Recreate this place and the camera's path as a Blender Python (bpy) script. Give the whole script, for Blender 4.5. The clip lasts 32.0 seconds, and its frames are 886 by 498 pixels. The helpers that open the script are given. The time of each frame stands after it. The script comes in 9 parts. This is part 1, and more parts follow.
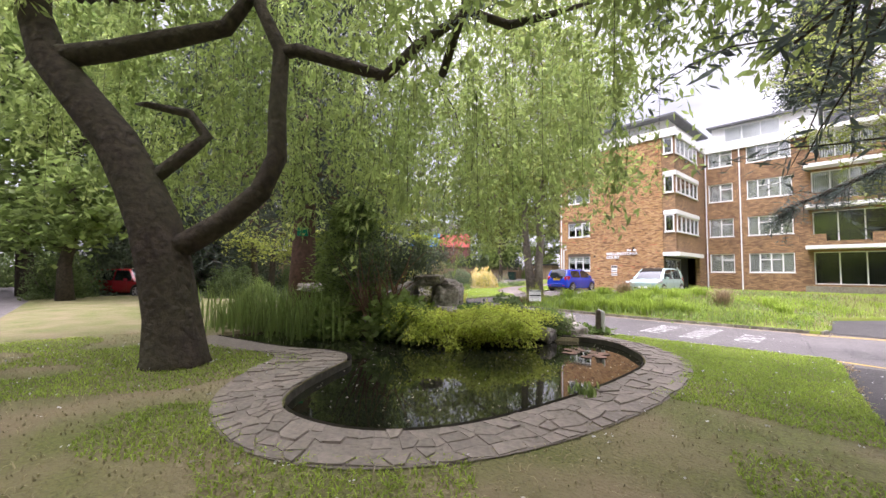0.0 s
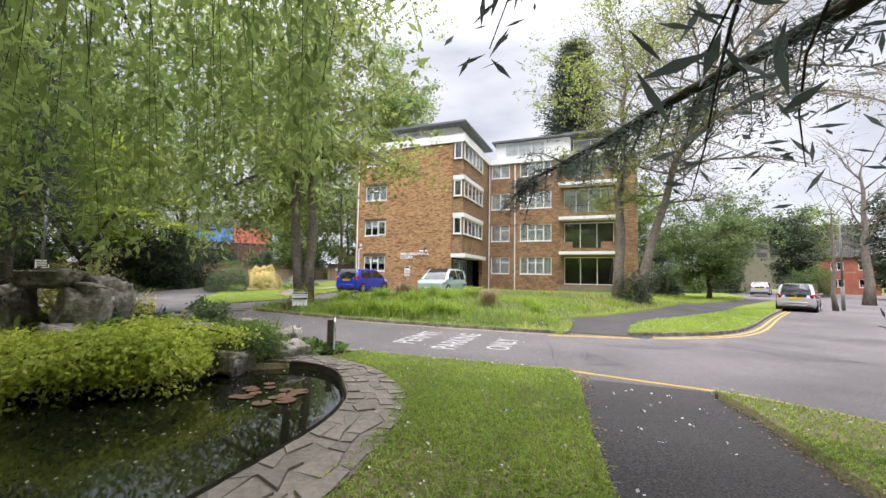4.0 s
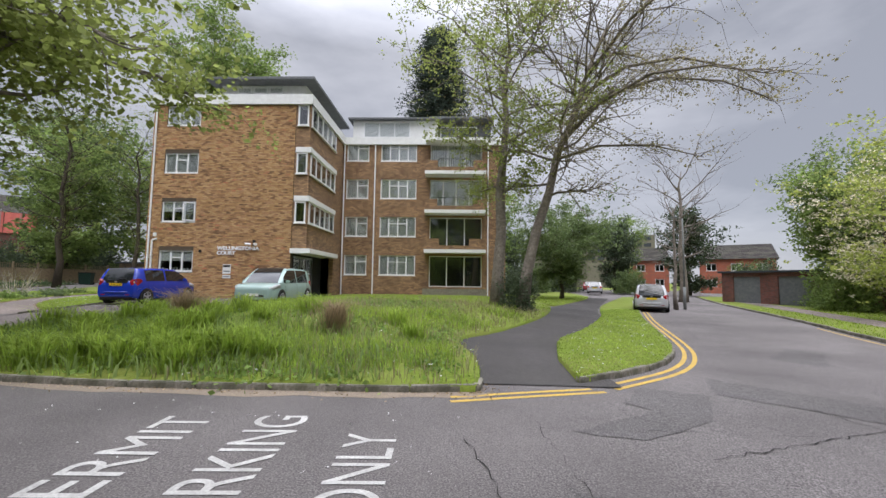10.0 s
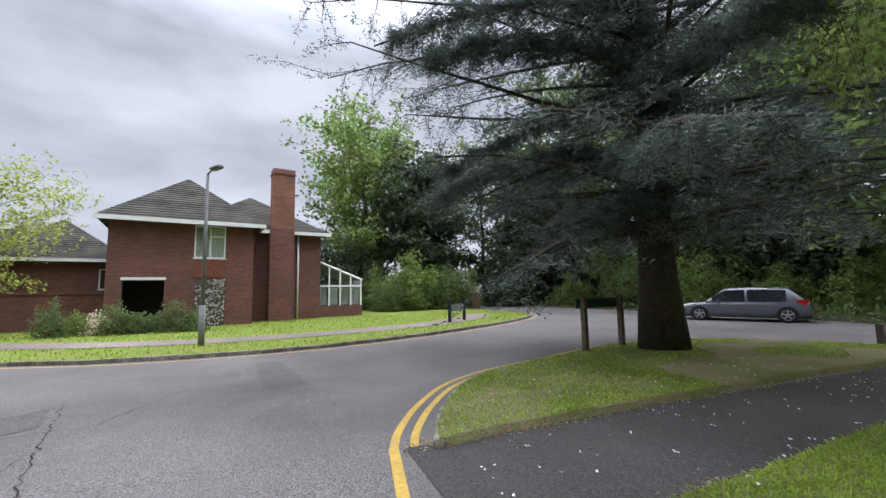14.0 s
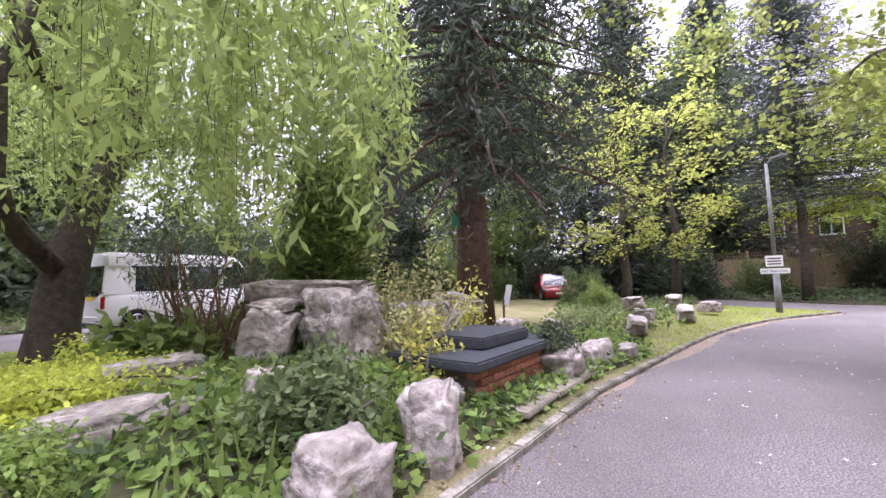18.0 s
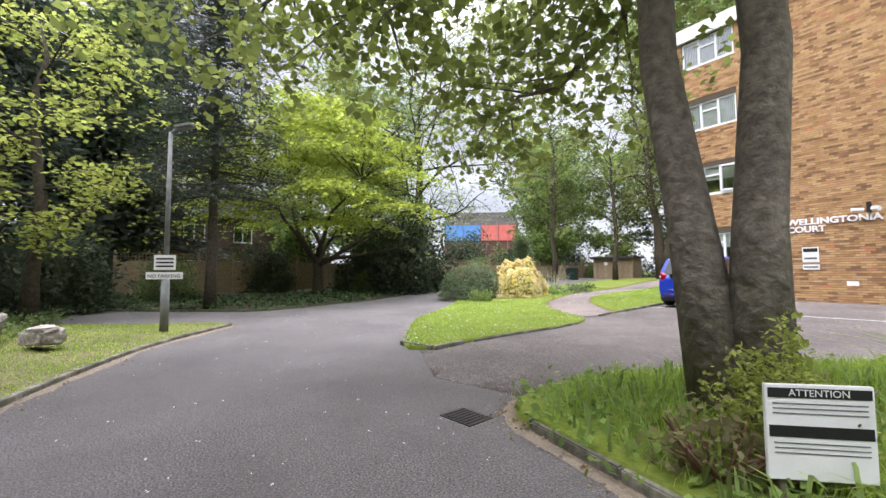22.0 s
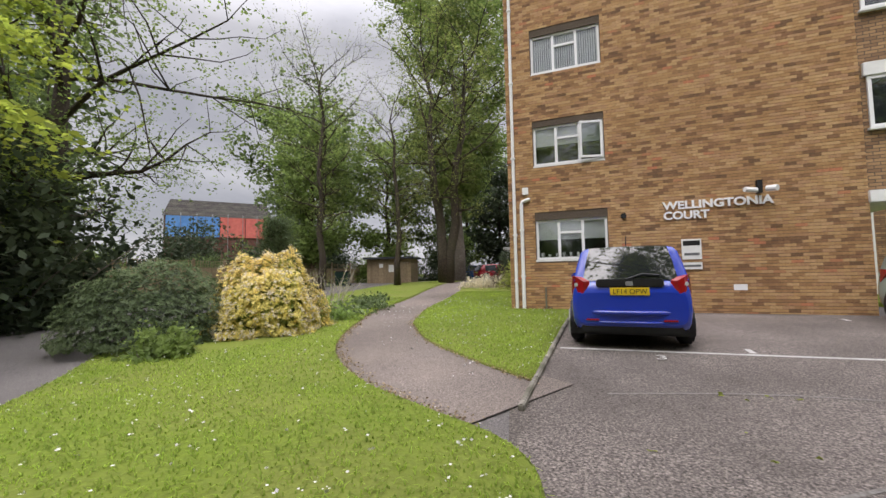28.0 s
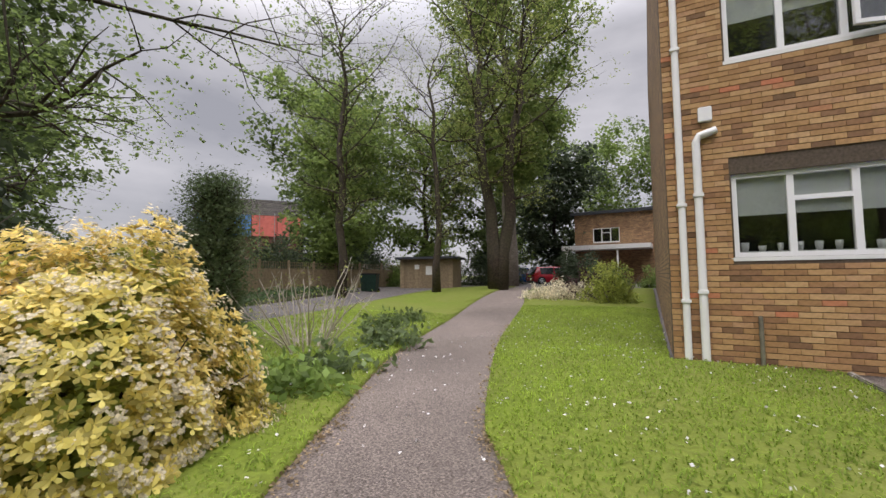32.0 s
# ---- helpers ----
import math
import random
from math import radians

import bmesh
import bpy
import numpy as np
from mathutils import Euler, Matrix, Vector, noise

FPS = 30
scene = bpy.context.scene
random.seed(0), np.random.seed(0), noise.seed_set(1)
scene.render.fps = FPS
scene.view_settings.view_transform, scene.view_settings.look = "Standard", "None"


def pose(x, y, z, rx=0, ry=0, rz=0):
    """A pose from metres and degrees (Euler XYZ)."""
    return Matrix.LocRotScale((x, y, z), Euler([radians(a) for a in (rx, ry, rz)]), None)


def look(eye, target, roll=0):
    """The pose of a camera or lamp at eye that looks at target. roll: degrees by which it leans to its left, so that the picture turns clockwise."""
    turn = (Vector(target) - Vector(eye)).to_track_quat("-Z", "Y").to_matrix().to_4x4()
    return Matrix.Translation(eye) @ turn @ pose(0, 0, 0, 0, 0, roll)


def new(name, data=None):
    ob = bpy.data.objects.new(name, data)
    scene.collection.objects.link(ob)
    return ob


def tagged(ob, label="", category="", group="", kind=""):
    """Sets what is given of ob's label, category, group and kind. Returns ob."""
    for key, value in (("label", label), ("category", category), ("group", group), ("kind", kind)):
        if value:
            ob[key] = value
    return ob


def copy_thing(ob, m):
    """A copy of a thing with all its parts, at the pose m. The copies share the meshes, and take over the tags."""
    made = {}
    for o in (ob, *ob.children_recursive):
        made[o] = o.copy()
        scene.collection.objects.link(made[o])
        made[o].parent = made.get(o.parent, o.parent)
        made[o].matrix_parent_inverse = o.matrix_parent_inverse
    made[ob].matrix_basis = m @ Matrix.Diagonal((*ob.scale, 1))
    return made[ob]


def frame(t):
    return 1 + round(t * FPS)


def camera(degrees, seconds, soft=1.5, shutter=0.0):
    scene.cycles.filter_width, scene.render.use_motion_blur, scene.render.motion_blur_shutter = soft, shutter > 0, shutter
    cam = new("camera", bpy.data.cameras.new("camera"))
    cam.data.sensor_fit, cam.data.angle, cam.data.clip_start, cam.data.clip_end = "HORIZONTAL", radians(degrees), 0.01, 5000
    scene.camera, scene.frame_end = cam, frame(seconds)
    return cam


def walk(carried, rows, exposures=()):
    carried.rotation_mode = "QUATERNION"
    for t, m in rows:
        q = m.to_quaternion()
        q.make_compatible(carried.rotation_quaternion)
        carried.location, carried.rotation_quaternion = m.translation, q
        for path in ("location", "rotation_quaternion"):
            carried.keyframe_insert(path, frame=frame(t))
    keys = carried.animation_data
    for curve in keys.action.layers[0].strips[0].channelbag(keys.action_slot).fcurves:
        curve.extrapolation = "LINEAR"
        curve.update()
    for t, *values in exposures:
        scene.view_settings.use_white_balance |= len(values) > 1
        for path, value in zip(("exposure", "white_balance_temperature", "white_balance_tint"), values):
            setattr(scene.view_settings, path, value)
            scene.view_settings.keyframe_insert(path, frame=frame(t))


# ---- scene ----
cam = camera(95.33, 32.0)

PATH = [
    (0, 18.422, -29.239, 1.390, 93.44, -0.65, 47.75),
    (0.5, 18.411, -28.894, 1.443, 93.31, -0.63, 44.75),
    (1, 18.398, -28.479, 1.450, 93.29, -0.65, 40.35),
    (1.5, 18.401, -28.073, 1.473, 93.43, -0.74, 35.21),
    (2, 18.386, -27.701, 1.441, 93.55, -0.92, 30.47),
    (2.5, 18.383, -27.284, 1.408, 93.67, -1.01, 26.84),
    (3, 18.356, -26.872, 1.378, 93.77, -1.04, 24.34),
    (3.5, 18.315, -26.478, 1.331, 93.96, -1.01, 22.87),
    (5.5, 17.947, -24.715, 1.393, 93.83, -1.19, 20.85),
    (6, 17.850, -24.258, 1.428, 93.85, -1.13, 20.50),
    (6.5, 17.728, -23.788, 1.453, 93.88, -1.13, 20.25),
    (7, 17.561, -23.351, 1.439, 93.92, -1.15, 20.12),
    (7.5, 17.417, -22.914, 1.469, 93.95, -1.20, 20.17),
    (8, 17.275, -22.473, 1.452, 93.96, -1.22, 20.18),
    (8.5, 17.122, -22.097, 1.428, 94.04, -1.16, 19.38),
    (9, 17.014, -21.733, 1.444, 94.11, -0.99, 16.90),
    (9.5, 16.986, -21.361, 1.422, 94.20, -0.77, 11.39),
    (10, 16.986, -21.019, 1.410, 94.41, -0.74, 1.68),
    (10.5, 16.920, -20.704, 1.439, 94.55, -0.76, -9.77),
    (11, 16.853, -20.401, 1.417, 94.71, -0.87, -21.77),
    (11.5, 16.815, -20.021, 1.388, 94.98, -0.73, -33.79),
    (12, 16.740, -19.739, 1.347, 95.30, -0.42, -46.40),
    (12.5, 16.635, -19.575, 1.348, 95.55, -0.09, -60.33),
    (13, 16.391, -19.550, 1.358, 95.65, 0.34, -75.22),
    (13.5, 16.122, -19.525, 1.368, 95.72, 0.79, -90.65),
    (15.5, 15.203, -18.926, 1.340, 96.04, 1.35, -156.46),
    (16, 14.868, -18.833, 1.328, 95.91, 1.67, -172.24),
    (16.5, 14.522, -18.733, 1.314, 95.63, 1.86, -187.93),
    (17, 14.254, -18.570, 1.320, 95.03, 1.87, -203.73),
    (17.5, 13.955, -18.517, 1.298, 94.78, 1.78, -219.64),
    (18, 13.523, -18.598, 1.305, 94.37, 1.72, -234.47),
    (18.5, 12.995, -18.340, 1.265, 94.05, 1.53, -248.05),
    (19, 12.419, -18.293, 1.267, 93.83, 1.25, -260.71),
    (19.5, 11.950, -18.238, 1.265, 93.66, 0.97, -271.48),
    (20, 11.363, -18.102, 1.253, 93.56, 0.68, -280.51),
    (20.5, 10.760, -17.988, 1.258, 93.49, 0.51, -288.13),
    (21, 10.176, -17.850, 1.265, 93.46, 0.44, -294.38),
    (21.5, 9.587, -17.736, 1.305, 93.39, 0.34, -299.98),
    (22, 8.997, -17.581, 1.311, 93.37, 0.26, -304.60),
    (22.5, 8.396, -17.293, 1.288, 93.46, 0.18, -308.35),
    (23, 7.764, -16.889, 1.212, 93.62, 0.46, -311.11),
    (23.5, 7.288, -16.474, 1.202, 93.75, 0.85, -314.36),
    (24, 6.769, -16.065, 1.212, 93.74, 1.09, -317.92),
    (24.5, 6.149, -15.609, 1.196, 93.76, 1.12, -322.02),
    (25, 5.562, -15.095, 1.181, 93.86, 1.07, -325.73),
    (25.5, 5.044, -14.559, 1.196, 93.81, 1.13, -328.79),
    (26, 4.532, -13.962, 1.238, 93.66, 1.27, -331.43),
    (26.5, 4.000, -13.439, 1.285, 93.40, 1.35, -333.68),
    (28.5, 2.678, -10.705, 1.392, 93.54, 1.07, -338.67),
    (29, 2.460, -10.016, 1.400, 93.61, 0.92, -338.29),
    (29.5, 2.252, -9.342, 1.379, 93.70, 0.85, -336.92),
    (30, 1.916, -8.696, 1.373, 93.76, 0.72, -334.92),
    (30.5, 1.524, -8.103, 1.373, 93.78, 0.62, -333.08),
    (31, 1.092, -7.562, 1.404, 93.85, 0.54, -331.82),
    (31.5, 0.640, -6.993, 1.450, 93.79, 0.39, -331.78),
    (32, 0.198, -6.440, 1.491, 93.81, 0.48, -332.89),
]
walk(cam, [(t, pose(*p)) for t, *p in PATH],
     [(0, 1.38, 6200, 26), (2, 1.34, 6250, 21), (3, 1.14, 6250, 18), (6, 0.71, 6200, 14), (9, 0.39, 6150, 15), (12, 0.13, 5950, 12), (13, 0.13, 5900, 11), (14.5, 1.05, 5900, 20), (15.5, 1.86, 5900, 41), (17, 1.86, 5900, 41),
      (19, 1.68, 5900, 28), (21, 1.33, 6000, 19), (23, 1.06, 6150, 15), (24, 0.9, 6200, 13), (26, 0.55, 6350, 14), (30, 0.2, 6450, 17), (32, 0.18, 6450, 17)])

# ---- world, sun ----
world = bpy.data.worlds.new("overcast_sky")
scene.world = world
world.use_nodes = True
wt = world.node_tree
wt.nodes.clear()
w_out = wt.nodes.new("ShaderNodeOutputWorld")
w_bg = wt.nodes.new("ShaderNodeBackground")
w_sky = wt.nodes.new("ShaderNodeTexSky")
w_sky.sky_type, w_sky.sun_disc = "NISHITA", False
w_sky.sun_elevation, w_sky.sun_rotation = radians(55), radians(200)
w_co = wt.nodes.new("ShaderNodeTexCoord")
w_map = wt.nodes.new("ShaderNodeMapping")
w_map.inputs["Scale"].default_value = (1.0, 1.0, 2.6)
w_noise = wt.nodes.new("ShaderNodeTexNoise")
w_noise.inputs["Scale"].default_value, w_noise.inputs["Detail"].default_value = 2.3, 7
w_noise.inputs["Roughness"].default_value = 0.52
w_ramp = wt.nodes.new("ShaderNodeValToRGB")
w_ramp.color_ramp.elements[0].position, w_ramp.color_ramp.elements[0].color = 0.36, (0.68, 0.695, 0.73, 1)
w_ramp.color_ramp.elements[1].position, w_ramp.color_ramp.elements[1].color = 0.66, (1.2, 1.2, 1.21, 1)
w_sep = wt.nodes.new("ShaderNodeSeparateXYZ")
w_up = wt.nodes.new("ShaderNodeMapRange")
w_up.inputs["From Min"].default_value, w_up.inputs["From Max"].default_value = 0.5, 0.92
w_up.inputs["To Min"].default_value, w_up.inputs["To Max"].default_value = 0.5, 3.6
w_mul = wt.nodes.new("ShaderNodeVectorMath")
w_mul.operation = "SCALE"
w_dim = wt.nodes.new("ShaderNodeVectorMath")
w_dim.operation = "SCALE"
w_dim.inputs["Scale"].default_value = 0.1
w_mix = wt.nodes.new("ShaderNodeMix")
w_mix.data_type = "RGBA"
w_mix.inputs["Factor"].default_value = 0.9
for a, b in ((w_co.outputs["Generated"], w_map.inputs["Vector"]), (w_map.outputs["Vector"], w_noise.inputs["Vector"]), (w_noise.outputs["Fac"], w_ramp.inputs["Fac"]),
             (w_co.outputs["Generated"], w_sep.inputs["Vector"]), (w_sep.outputs["Z"], w_up.inputs["Value"]), (w_ramp.outputs["Color"], w_mul.inputs[0]),
             (w_up.outputs["Result"], w_mul.inputs["Scale"]), (w_sky.outputs["Color"], w_dim.inputs[0]), (w_dim.outputs["Vector"], w_mix.inputs[6]),
             (w_mul.outputs["Vector"], w_mix.inputs[7]), (w_mix.outputs[2], w_bg.inputs["Color"]), (w_bg.outputs["Background"], w_out.inputs["Surface"])):
    wt.links.new(a, b)
w_bg.inputs["Strength"].default_value = 1.0
sun = new("sun", bpy.data.lights.new("sun", "SUN"))
sun.data.energy, sun.data.angle, sun.data.color = 1.5, radians(40), (1.0, 0.97, 0.92)
sun.matrix_world = look((10, -40, 60), (10, -5, 0))

# ---- materials ----
def mat(name, a, b=None, rough=0.8, scale=8.0, bump=0.3, metal=0.0, c=None, big=0.35, spec=0.3, dist=0.01, island=0.0, objr=0.0, trans=0.0, broad=0.0):
    """Two colours mixed by fine noise, a third by broad noise, relief by the fine one."""
    m = bpy.data.materials.new(name)
    m.use_nodes = True
    nt, ln = m.node_tree, m.node_tree.links
    p = nt.nodes["Principled BSDF"]
    b = b or tuple(v * 0.7 for v in a)
    c = c or tuple((x + y) / 2 * 0.8 for x, y in zip(a, b))
    co = nt.nodes.new("ShaderNodeTexCoord")
    n1, n2 = nt.nodes.new("ShaderNodeTexNoise"), nt.nodes.new("ShaderNodeTexNoise")
    n1.inputs["Scale"].default_value, n1.inputs["Detail"].default_value = scale, 6
    n2.inputs["Scale"].default_value, n2.inputs["Detail"].default_value = broad or scale * 0.09, 5
    ln.new(co.outputs["Object"], n1.inputs["Vector"]), ln.new(co.outputs["Object"], n2.inputs["Vector"])
    r1, r2 = nt.nodes.new("ShaderNodeMapRange"), nt.nodes.new("ShaderNodeMapRange")
    for r, n in ((r1, n1), (r2, n2)):
        r.inputs["From Min"].default_value, r.inputs["From Max"].default_value = 0.33, 0.67
        ln.new(n.outputs["Fac"], r.inputs["Value"])
    r2.inputs["To Max"].default_value = big
    x1, x2 = nt.nodes.new("ShaderNodeMix"), nt.nodes.new("ShaderNodeMix")
    x1.data_type = x2.data_type = "RGBA"
    x1.inputs[6].default_value, x1.inputs[7].default_value = (*a, 1), (*b, 1)
    x2.inputs[7].default_value = (*c, 1)
    ln.new(r1.outputs["Result"], x1.inputs["Factor"]), ln.new(x1.outputs[2], x2.inputs[6]), ln.new(r2.outputs["Result"], x2.inputs["Factor"])
    out = x2.outputs[2]
    if island or objr:
        hs = nt.nodes.new("ShaderNodeHueSaturation")
        src = nt.nodes.new("ShaderNodeNewGeometry").outputs["Random Per Island"] if island else nt.nodes.new("ShaderNodeObjectInfo").outputs["Random"]
        rr = nt.nodes.new("ShaderNodeMapRange")
        k = island or objr
        rr.inputs["To Min"].default_value, rr.inputs["To Max"].default_value = 1 - k, 1 + k
        ln.new(src, rr.inputs["Value"]), ln.new(rr.outputs["Result"], hs.inputs["Value"]), ln.new(out, hs.inputs["Color"])
        out = hs.outputs["Color"]
    ln.new(out, p.inputs["Base Color"])
    p.inputs["Roughness"].default_value, p.inputs["Metallic"].default_value, p.inputs["Specular IOR Level"].default_value = rough, metal, spec
    if bump:
        bp = nt.nodes.new("ShaderNodeBump")
        bp.inputs["Strength"].default_value, bp.inputs["Distance"].default_value = bump, dist
        ln.new(n1.outputs["Fac"], bp.inputs["Height"]), ln.new(bp.outputs["Normal"], p.inputs["Normal"])
    if trans:
        tr, ad = nt.nodes.new("ShaderNodeBsdfTranslucent"), nt.nodes.new("ShaderNodeMixShader")
        ad.inputs["Fac"].default_value = trans
        ln.new(out, tr.inputs["Color"]), ln.new(p.outputs["BSDF"], ad.inputs[1]), ln.new(tr.outputs["BSDF"], ad.inputs[2])
        ln.new(ad.outputs["Shader"], nt.nodes["Material Output"].inputs["Surface"])
    return m

def leafmat(name, a, b, trans=0.35):
    trans = min(0.6, trans + 0.15)
    a, b = (tuple(v * 0.82 + 0.18 * (0.3 * k[0] + 0.6 * k[1] + 0.1 * k[2]) for v in k) for k in (a, b))
    return mat(name, a, b, rough=0.55, scale=0.9, bump=0, island=0.35, big=0.4, spec=0.25, trans=trans)

def brickmat(name, cols, mortar, w=0.225, h=0.075, axis="X"):
    """Stretcher bond brickwork for walls that stay far off."""
    m = bpy.data.materials.new(name)
    m.use_nodes = True
    nt, ln = m.node_tree, m.node_tree.links
    p = nt.nodes["Principled BSDF"]
    co, sp, cb = nt.nodes.new("ShaderNodeTexCoord"), nt.nodes.new("ShaderNodeSeparateXYZ"), nt.nodes.new("ShaderNodeCombineXYZ")
    ln.new(co.outputs["Object"], sp.inputs[0]), ln.new(sp.outputs[axis], cb.inputs["X"]), ln.new(sp.outputs["Z"], cb.inputs["Y"])
    br, no, mx = nt.nodes.new("ShaderNodeTexBrick"), nt.nodes.new("ShaderNodeTexNoise"), nt.nodes.new("ShaderNodeMix")
    br.inputs["Scale"].default_value, br.inputs["Brick Width"].default_value, br.inputs["Row Height"].default_value = 1, w, h
    br.inputs["Mortar Size"].default_value, br.inputs["Bias"].default_value = 0.008, 0.0
    br.inputs["Color1"].default_value, br.inputs["Color2"].default_value, br.inputs["Mortar"].default_value = (*cols[0], 1), (*cols[1], 1), (*mortar, 1)
    no.inputs["Scale"].default_value, no.inputs["Detail"].default_value = 0.9, 6
    mx.data_type, mx.blend_type = "RGBA", "MULTIPLY"
    mr = nt.nodes.new("ShaderNodeMapRange")
    mr.inputs["To Min"].default_value, mr.inputs["To Max"].default_value = 0.55, 1.3
    ln.new(cb.outputs[0], br.inputs["Vector"]), ln.new(co.outputs["Object"], no.inputs["Vector"]), ln.new(no.outputs["Fac"], mr.inputs["Value"])
    mx.inputs["Factor"].default_value = 1
    ln.new(br.outputs["Color"], mx.inputs[6]), ln.new(mr.outputs["Result"], mx.inputs[7]), ln.new(mx.outputs[2], p.inputs["Base Color"])
    bp = nt.nodes.new("ShaderNodeBump")
    bp.inputs["Strength"].default_value, bp.inputs["Distance"].default_value = 0.5, 0.008
    bp.invert = True
    ln.new(br.outputs["Fac"], bp.inputs["Height"]), ln.new(bp.outputs["Normal"], p.inputs["Normal"])
    p.inputs["Roughness"].default_value = 0.9
    return m

def glassmat(name, tint=(0.03, 0.035, 0.04), rough=0.03):
    m = bpy.data.materials.new(name)
    m.use_nodes = True
    p = m.node_tree.nodes["Principled BSDF"]
    p.inputs["Base Color"].default_value, p.inputs["Roughness"].default_value = (*tint, 1), rough
    p.inputs["Specular IOR Level"].default_value, p.inputs["IOR"].default_value = 0.7, 1.6
    return m

def asphalt(name, stone, binder, worn, grain=70.0, contrast=0.3, stain=0.6):
    """Worn asphalt: pale chippings in a dark binder, blotches at two scales and streaky wear."""
    m = mat(name, stone, binder, 0.93, grain, 0.7, c=worn, big=stain, dist=0.005, broad=0.9)
    nt, ln = m.node_tree, m.node_tree.links
    p = nt.nodes["Principled BSDF"]
    base = p.inputs["Base Color"].links[0].from_socket
    co, vo = nt.nodes.new("ShaderNodeTexCoord"), nt.nodes.new("ShaderNodeTexVoronoi")
    vo.inputs["Scale"].default_value = grain * 1.7
    chip, far_, mx, mx2 = nt.nodes.new("ShaderNodeMapRange"), nt.nodes.new("ShaderNodeTexNoise"), nt.nodes.new("ShaderNodeMix"), nt.nodes.new("ShaderNodeMix")
    sp = nt.nodes.new("ShaderNodeSeparateColor")
    ln.new(co.outputs["Object"], vo.inputs["Vector"]), ln.new(co.outputs["Object"], far_.inputs["Vector"])
    ln.new(vo.outputs["Color"], sp.inputs["Color"]), ln.new(sp.outputs["Red"], chip.inputs["Value"])
    chip.inputs["To Min"].default_value, chip.inputs["To Max"].default_value = 1 - contrast, 1 + contrast
    far_.inputs["Scale"].default_value, far_.inputs["Detail"].default_value, far_.inputs["Roughness"].default_value = 0.28, 9, 0.62
    fr = nt.nodes.new("ShaderNodeMapRange")
    fr.inputs["From Min"].default_value, fr.inputs["From Max"].default_value = 0.32, 0.68
    fr.inputs["To Min"].default_value, fr.inputs["To Max"].default_value = 0.72, 1.25
    ln.new(far_.outputs["Fac"], fr.inputs["Value"])
    for n in (mx, mx2):
        n.data_type, n.blend_type = "RGBA", "MULTIPLY"
        n.inputs["Factor"].default_value = 1
    ln.new(base, mx.inputs[6]), ln.new(chip.outputs["Result"], mx.inputs[7]), ln.new(mx.outputs[2], mx2.inputs[6]), ln.new(fr.outputs["Result"], mx2.inputs[7])
    ln.new(mx2.outputs[2], p.inputs["Base Color"])
    return m
M_ASPH = asphalt("asphalt", (0.215, 0.196, 0.19), (0.05, 0.045, 0.044), (0.12, 0.108, 0.104))
M_ASPH2 = asphalt("path_asphalt", (0.27, 0.225, 0.2), (0.075, 0.062, 0.056), (0.17, 0.14, 0.12), 60, 0.4)
M_PARK = asphalt("car_park_asphalt", (0.24, 0.205, 0.185), (0.05, 0.043, 0.04), (0.1, 0.085, 0.076), 48, 0.5, 0.75)
M_DARKASPH = asphalt("dark_asphalt", (0.085, 0.077, 0.075), (0.03, 0.028, 0.028), (0.06, 0.056, 0.05), 60, 0.35)
M_GRIT = mat("tan_grit", (0.34, 0.27, 0.2), (0.16, 0.13, 0.1), 0.95, 60, 0.8, c=(0.2, 0.165, 0.13), big=0.7, dist=0.006, broad=3)
M_LAWN = mat("lawn_soil", (0.155, 0.21, 0.02), (0.1, 0.14, 0.014), 0.95, 18, 0.6, c=(0.17, 0.17, 0.045), big=0.5, dist=0.03, broad=0.8)
M_DRY = mat("worn_lawn", (0.17, 0.185, 0.05), (0.075, 0.09, 0.028), 0.95, 34, 0.9, c=(0.235, 0.185, 0.115), big=0.85, dist=0.03, broad=1.1)
M_SOIL = mat("soil", (0.06, 0.045, 0.03), (0.035, 0.03, 0.02), 0.97, 12, 0.8, c=(0.05, 0.07, 0.02), big=0.6, dist=0.03)
M_KERB = mat("kerb_concrete", (0.36, 0.33, 0.29), (0.16, 0.145, 0.12), 0.92, 22, 0.7, c=(0.085, 0.085, 0.055), big=0.8, objr=0.2, broad=3.5)
M_ROCK = mat("limestone", (0.56, 0.5, 0.46), (0.25, 0.22, 0.2), 0.95, 13, 1.0, c=(0.17, 0.155, 0.12), big=0.85, dist=0.05, objr=0.15, broad=3.4)
M_STONE = mat("paving_stone", (0.25, 0.215, 0.175), (0.12, 0.105, 0.088), 0.9, 14, 0.7, c=(0.22, 0.22, 0.15), big=0.7, dist=0.015, objr=0.2)
M_WHITE = mat("white_paint", (0.78, 0.78, 0.76), (0.7, 0.7, 0.68), 0.5, 5, 0.05, big=0.15, spec=0.4)
M_UPVC = mat("white_upvc", (0.82, 0.82, 0.82), (0.78, 0.78, 0.78), 0.35, 3, 0.0, big=0.1, spec=0.45)
M_ROADPAINT = mat("road_paint_white", (0.62, 0.61, 0.58), (0.4, 0.39, 0.37), 0.85, 30, 0.4, c=(0.2, 0.19, 0.18), big=0.55)
M_YELLOW = mat("road_paint_yellow", (0.6, 0.4, 0.07), (0.42, 0.28, 0.06), 0.8, 25, 0.4, c=(0.3, 0.22, 0.09), big=0.5)
M_BARK = mat("bark_grey", (0.29, 0.25, 0.21), (0.14, 0.12, 0.1), 0.95, 11, 1.0, c=(0.13, 0.11, 0.09), big=0.6, dist=0.05, broad=3.0)
M_BARKD = mat("bark_dark", (0.085, 0.064, 0.05), (0.04, 0.031, 0.026), 0.95, 10, 1.0, c=(0.07, 0.075, 0.035), big=0.4, dist=0.06)
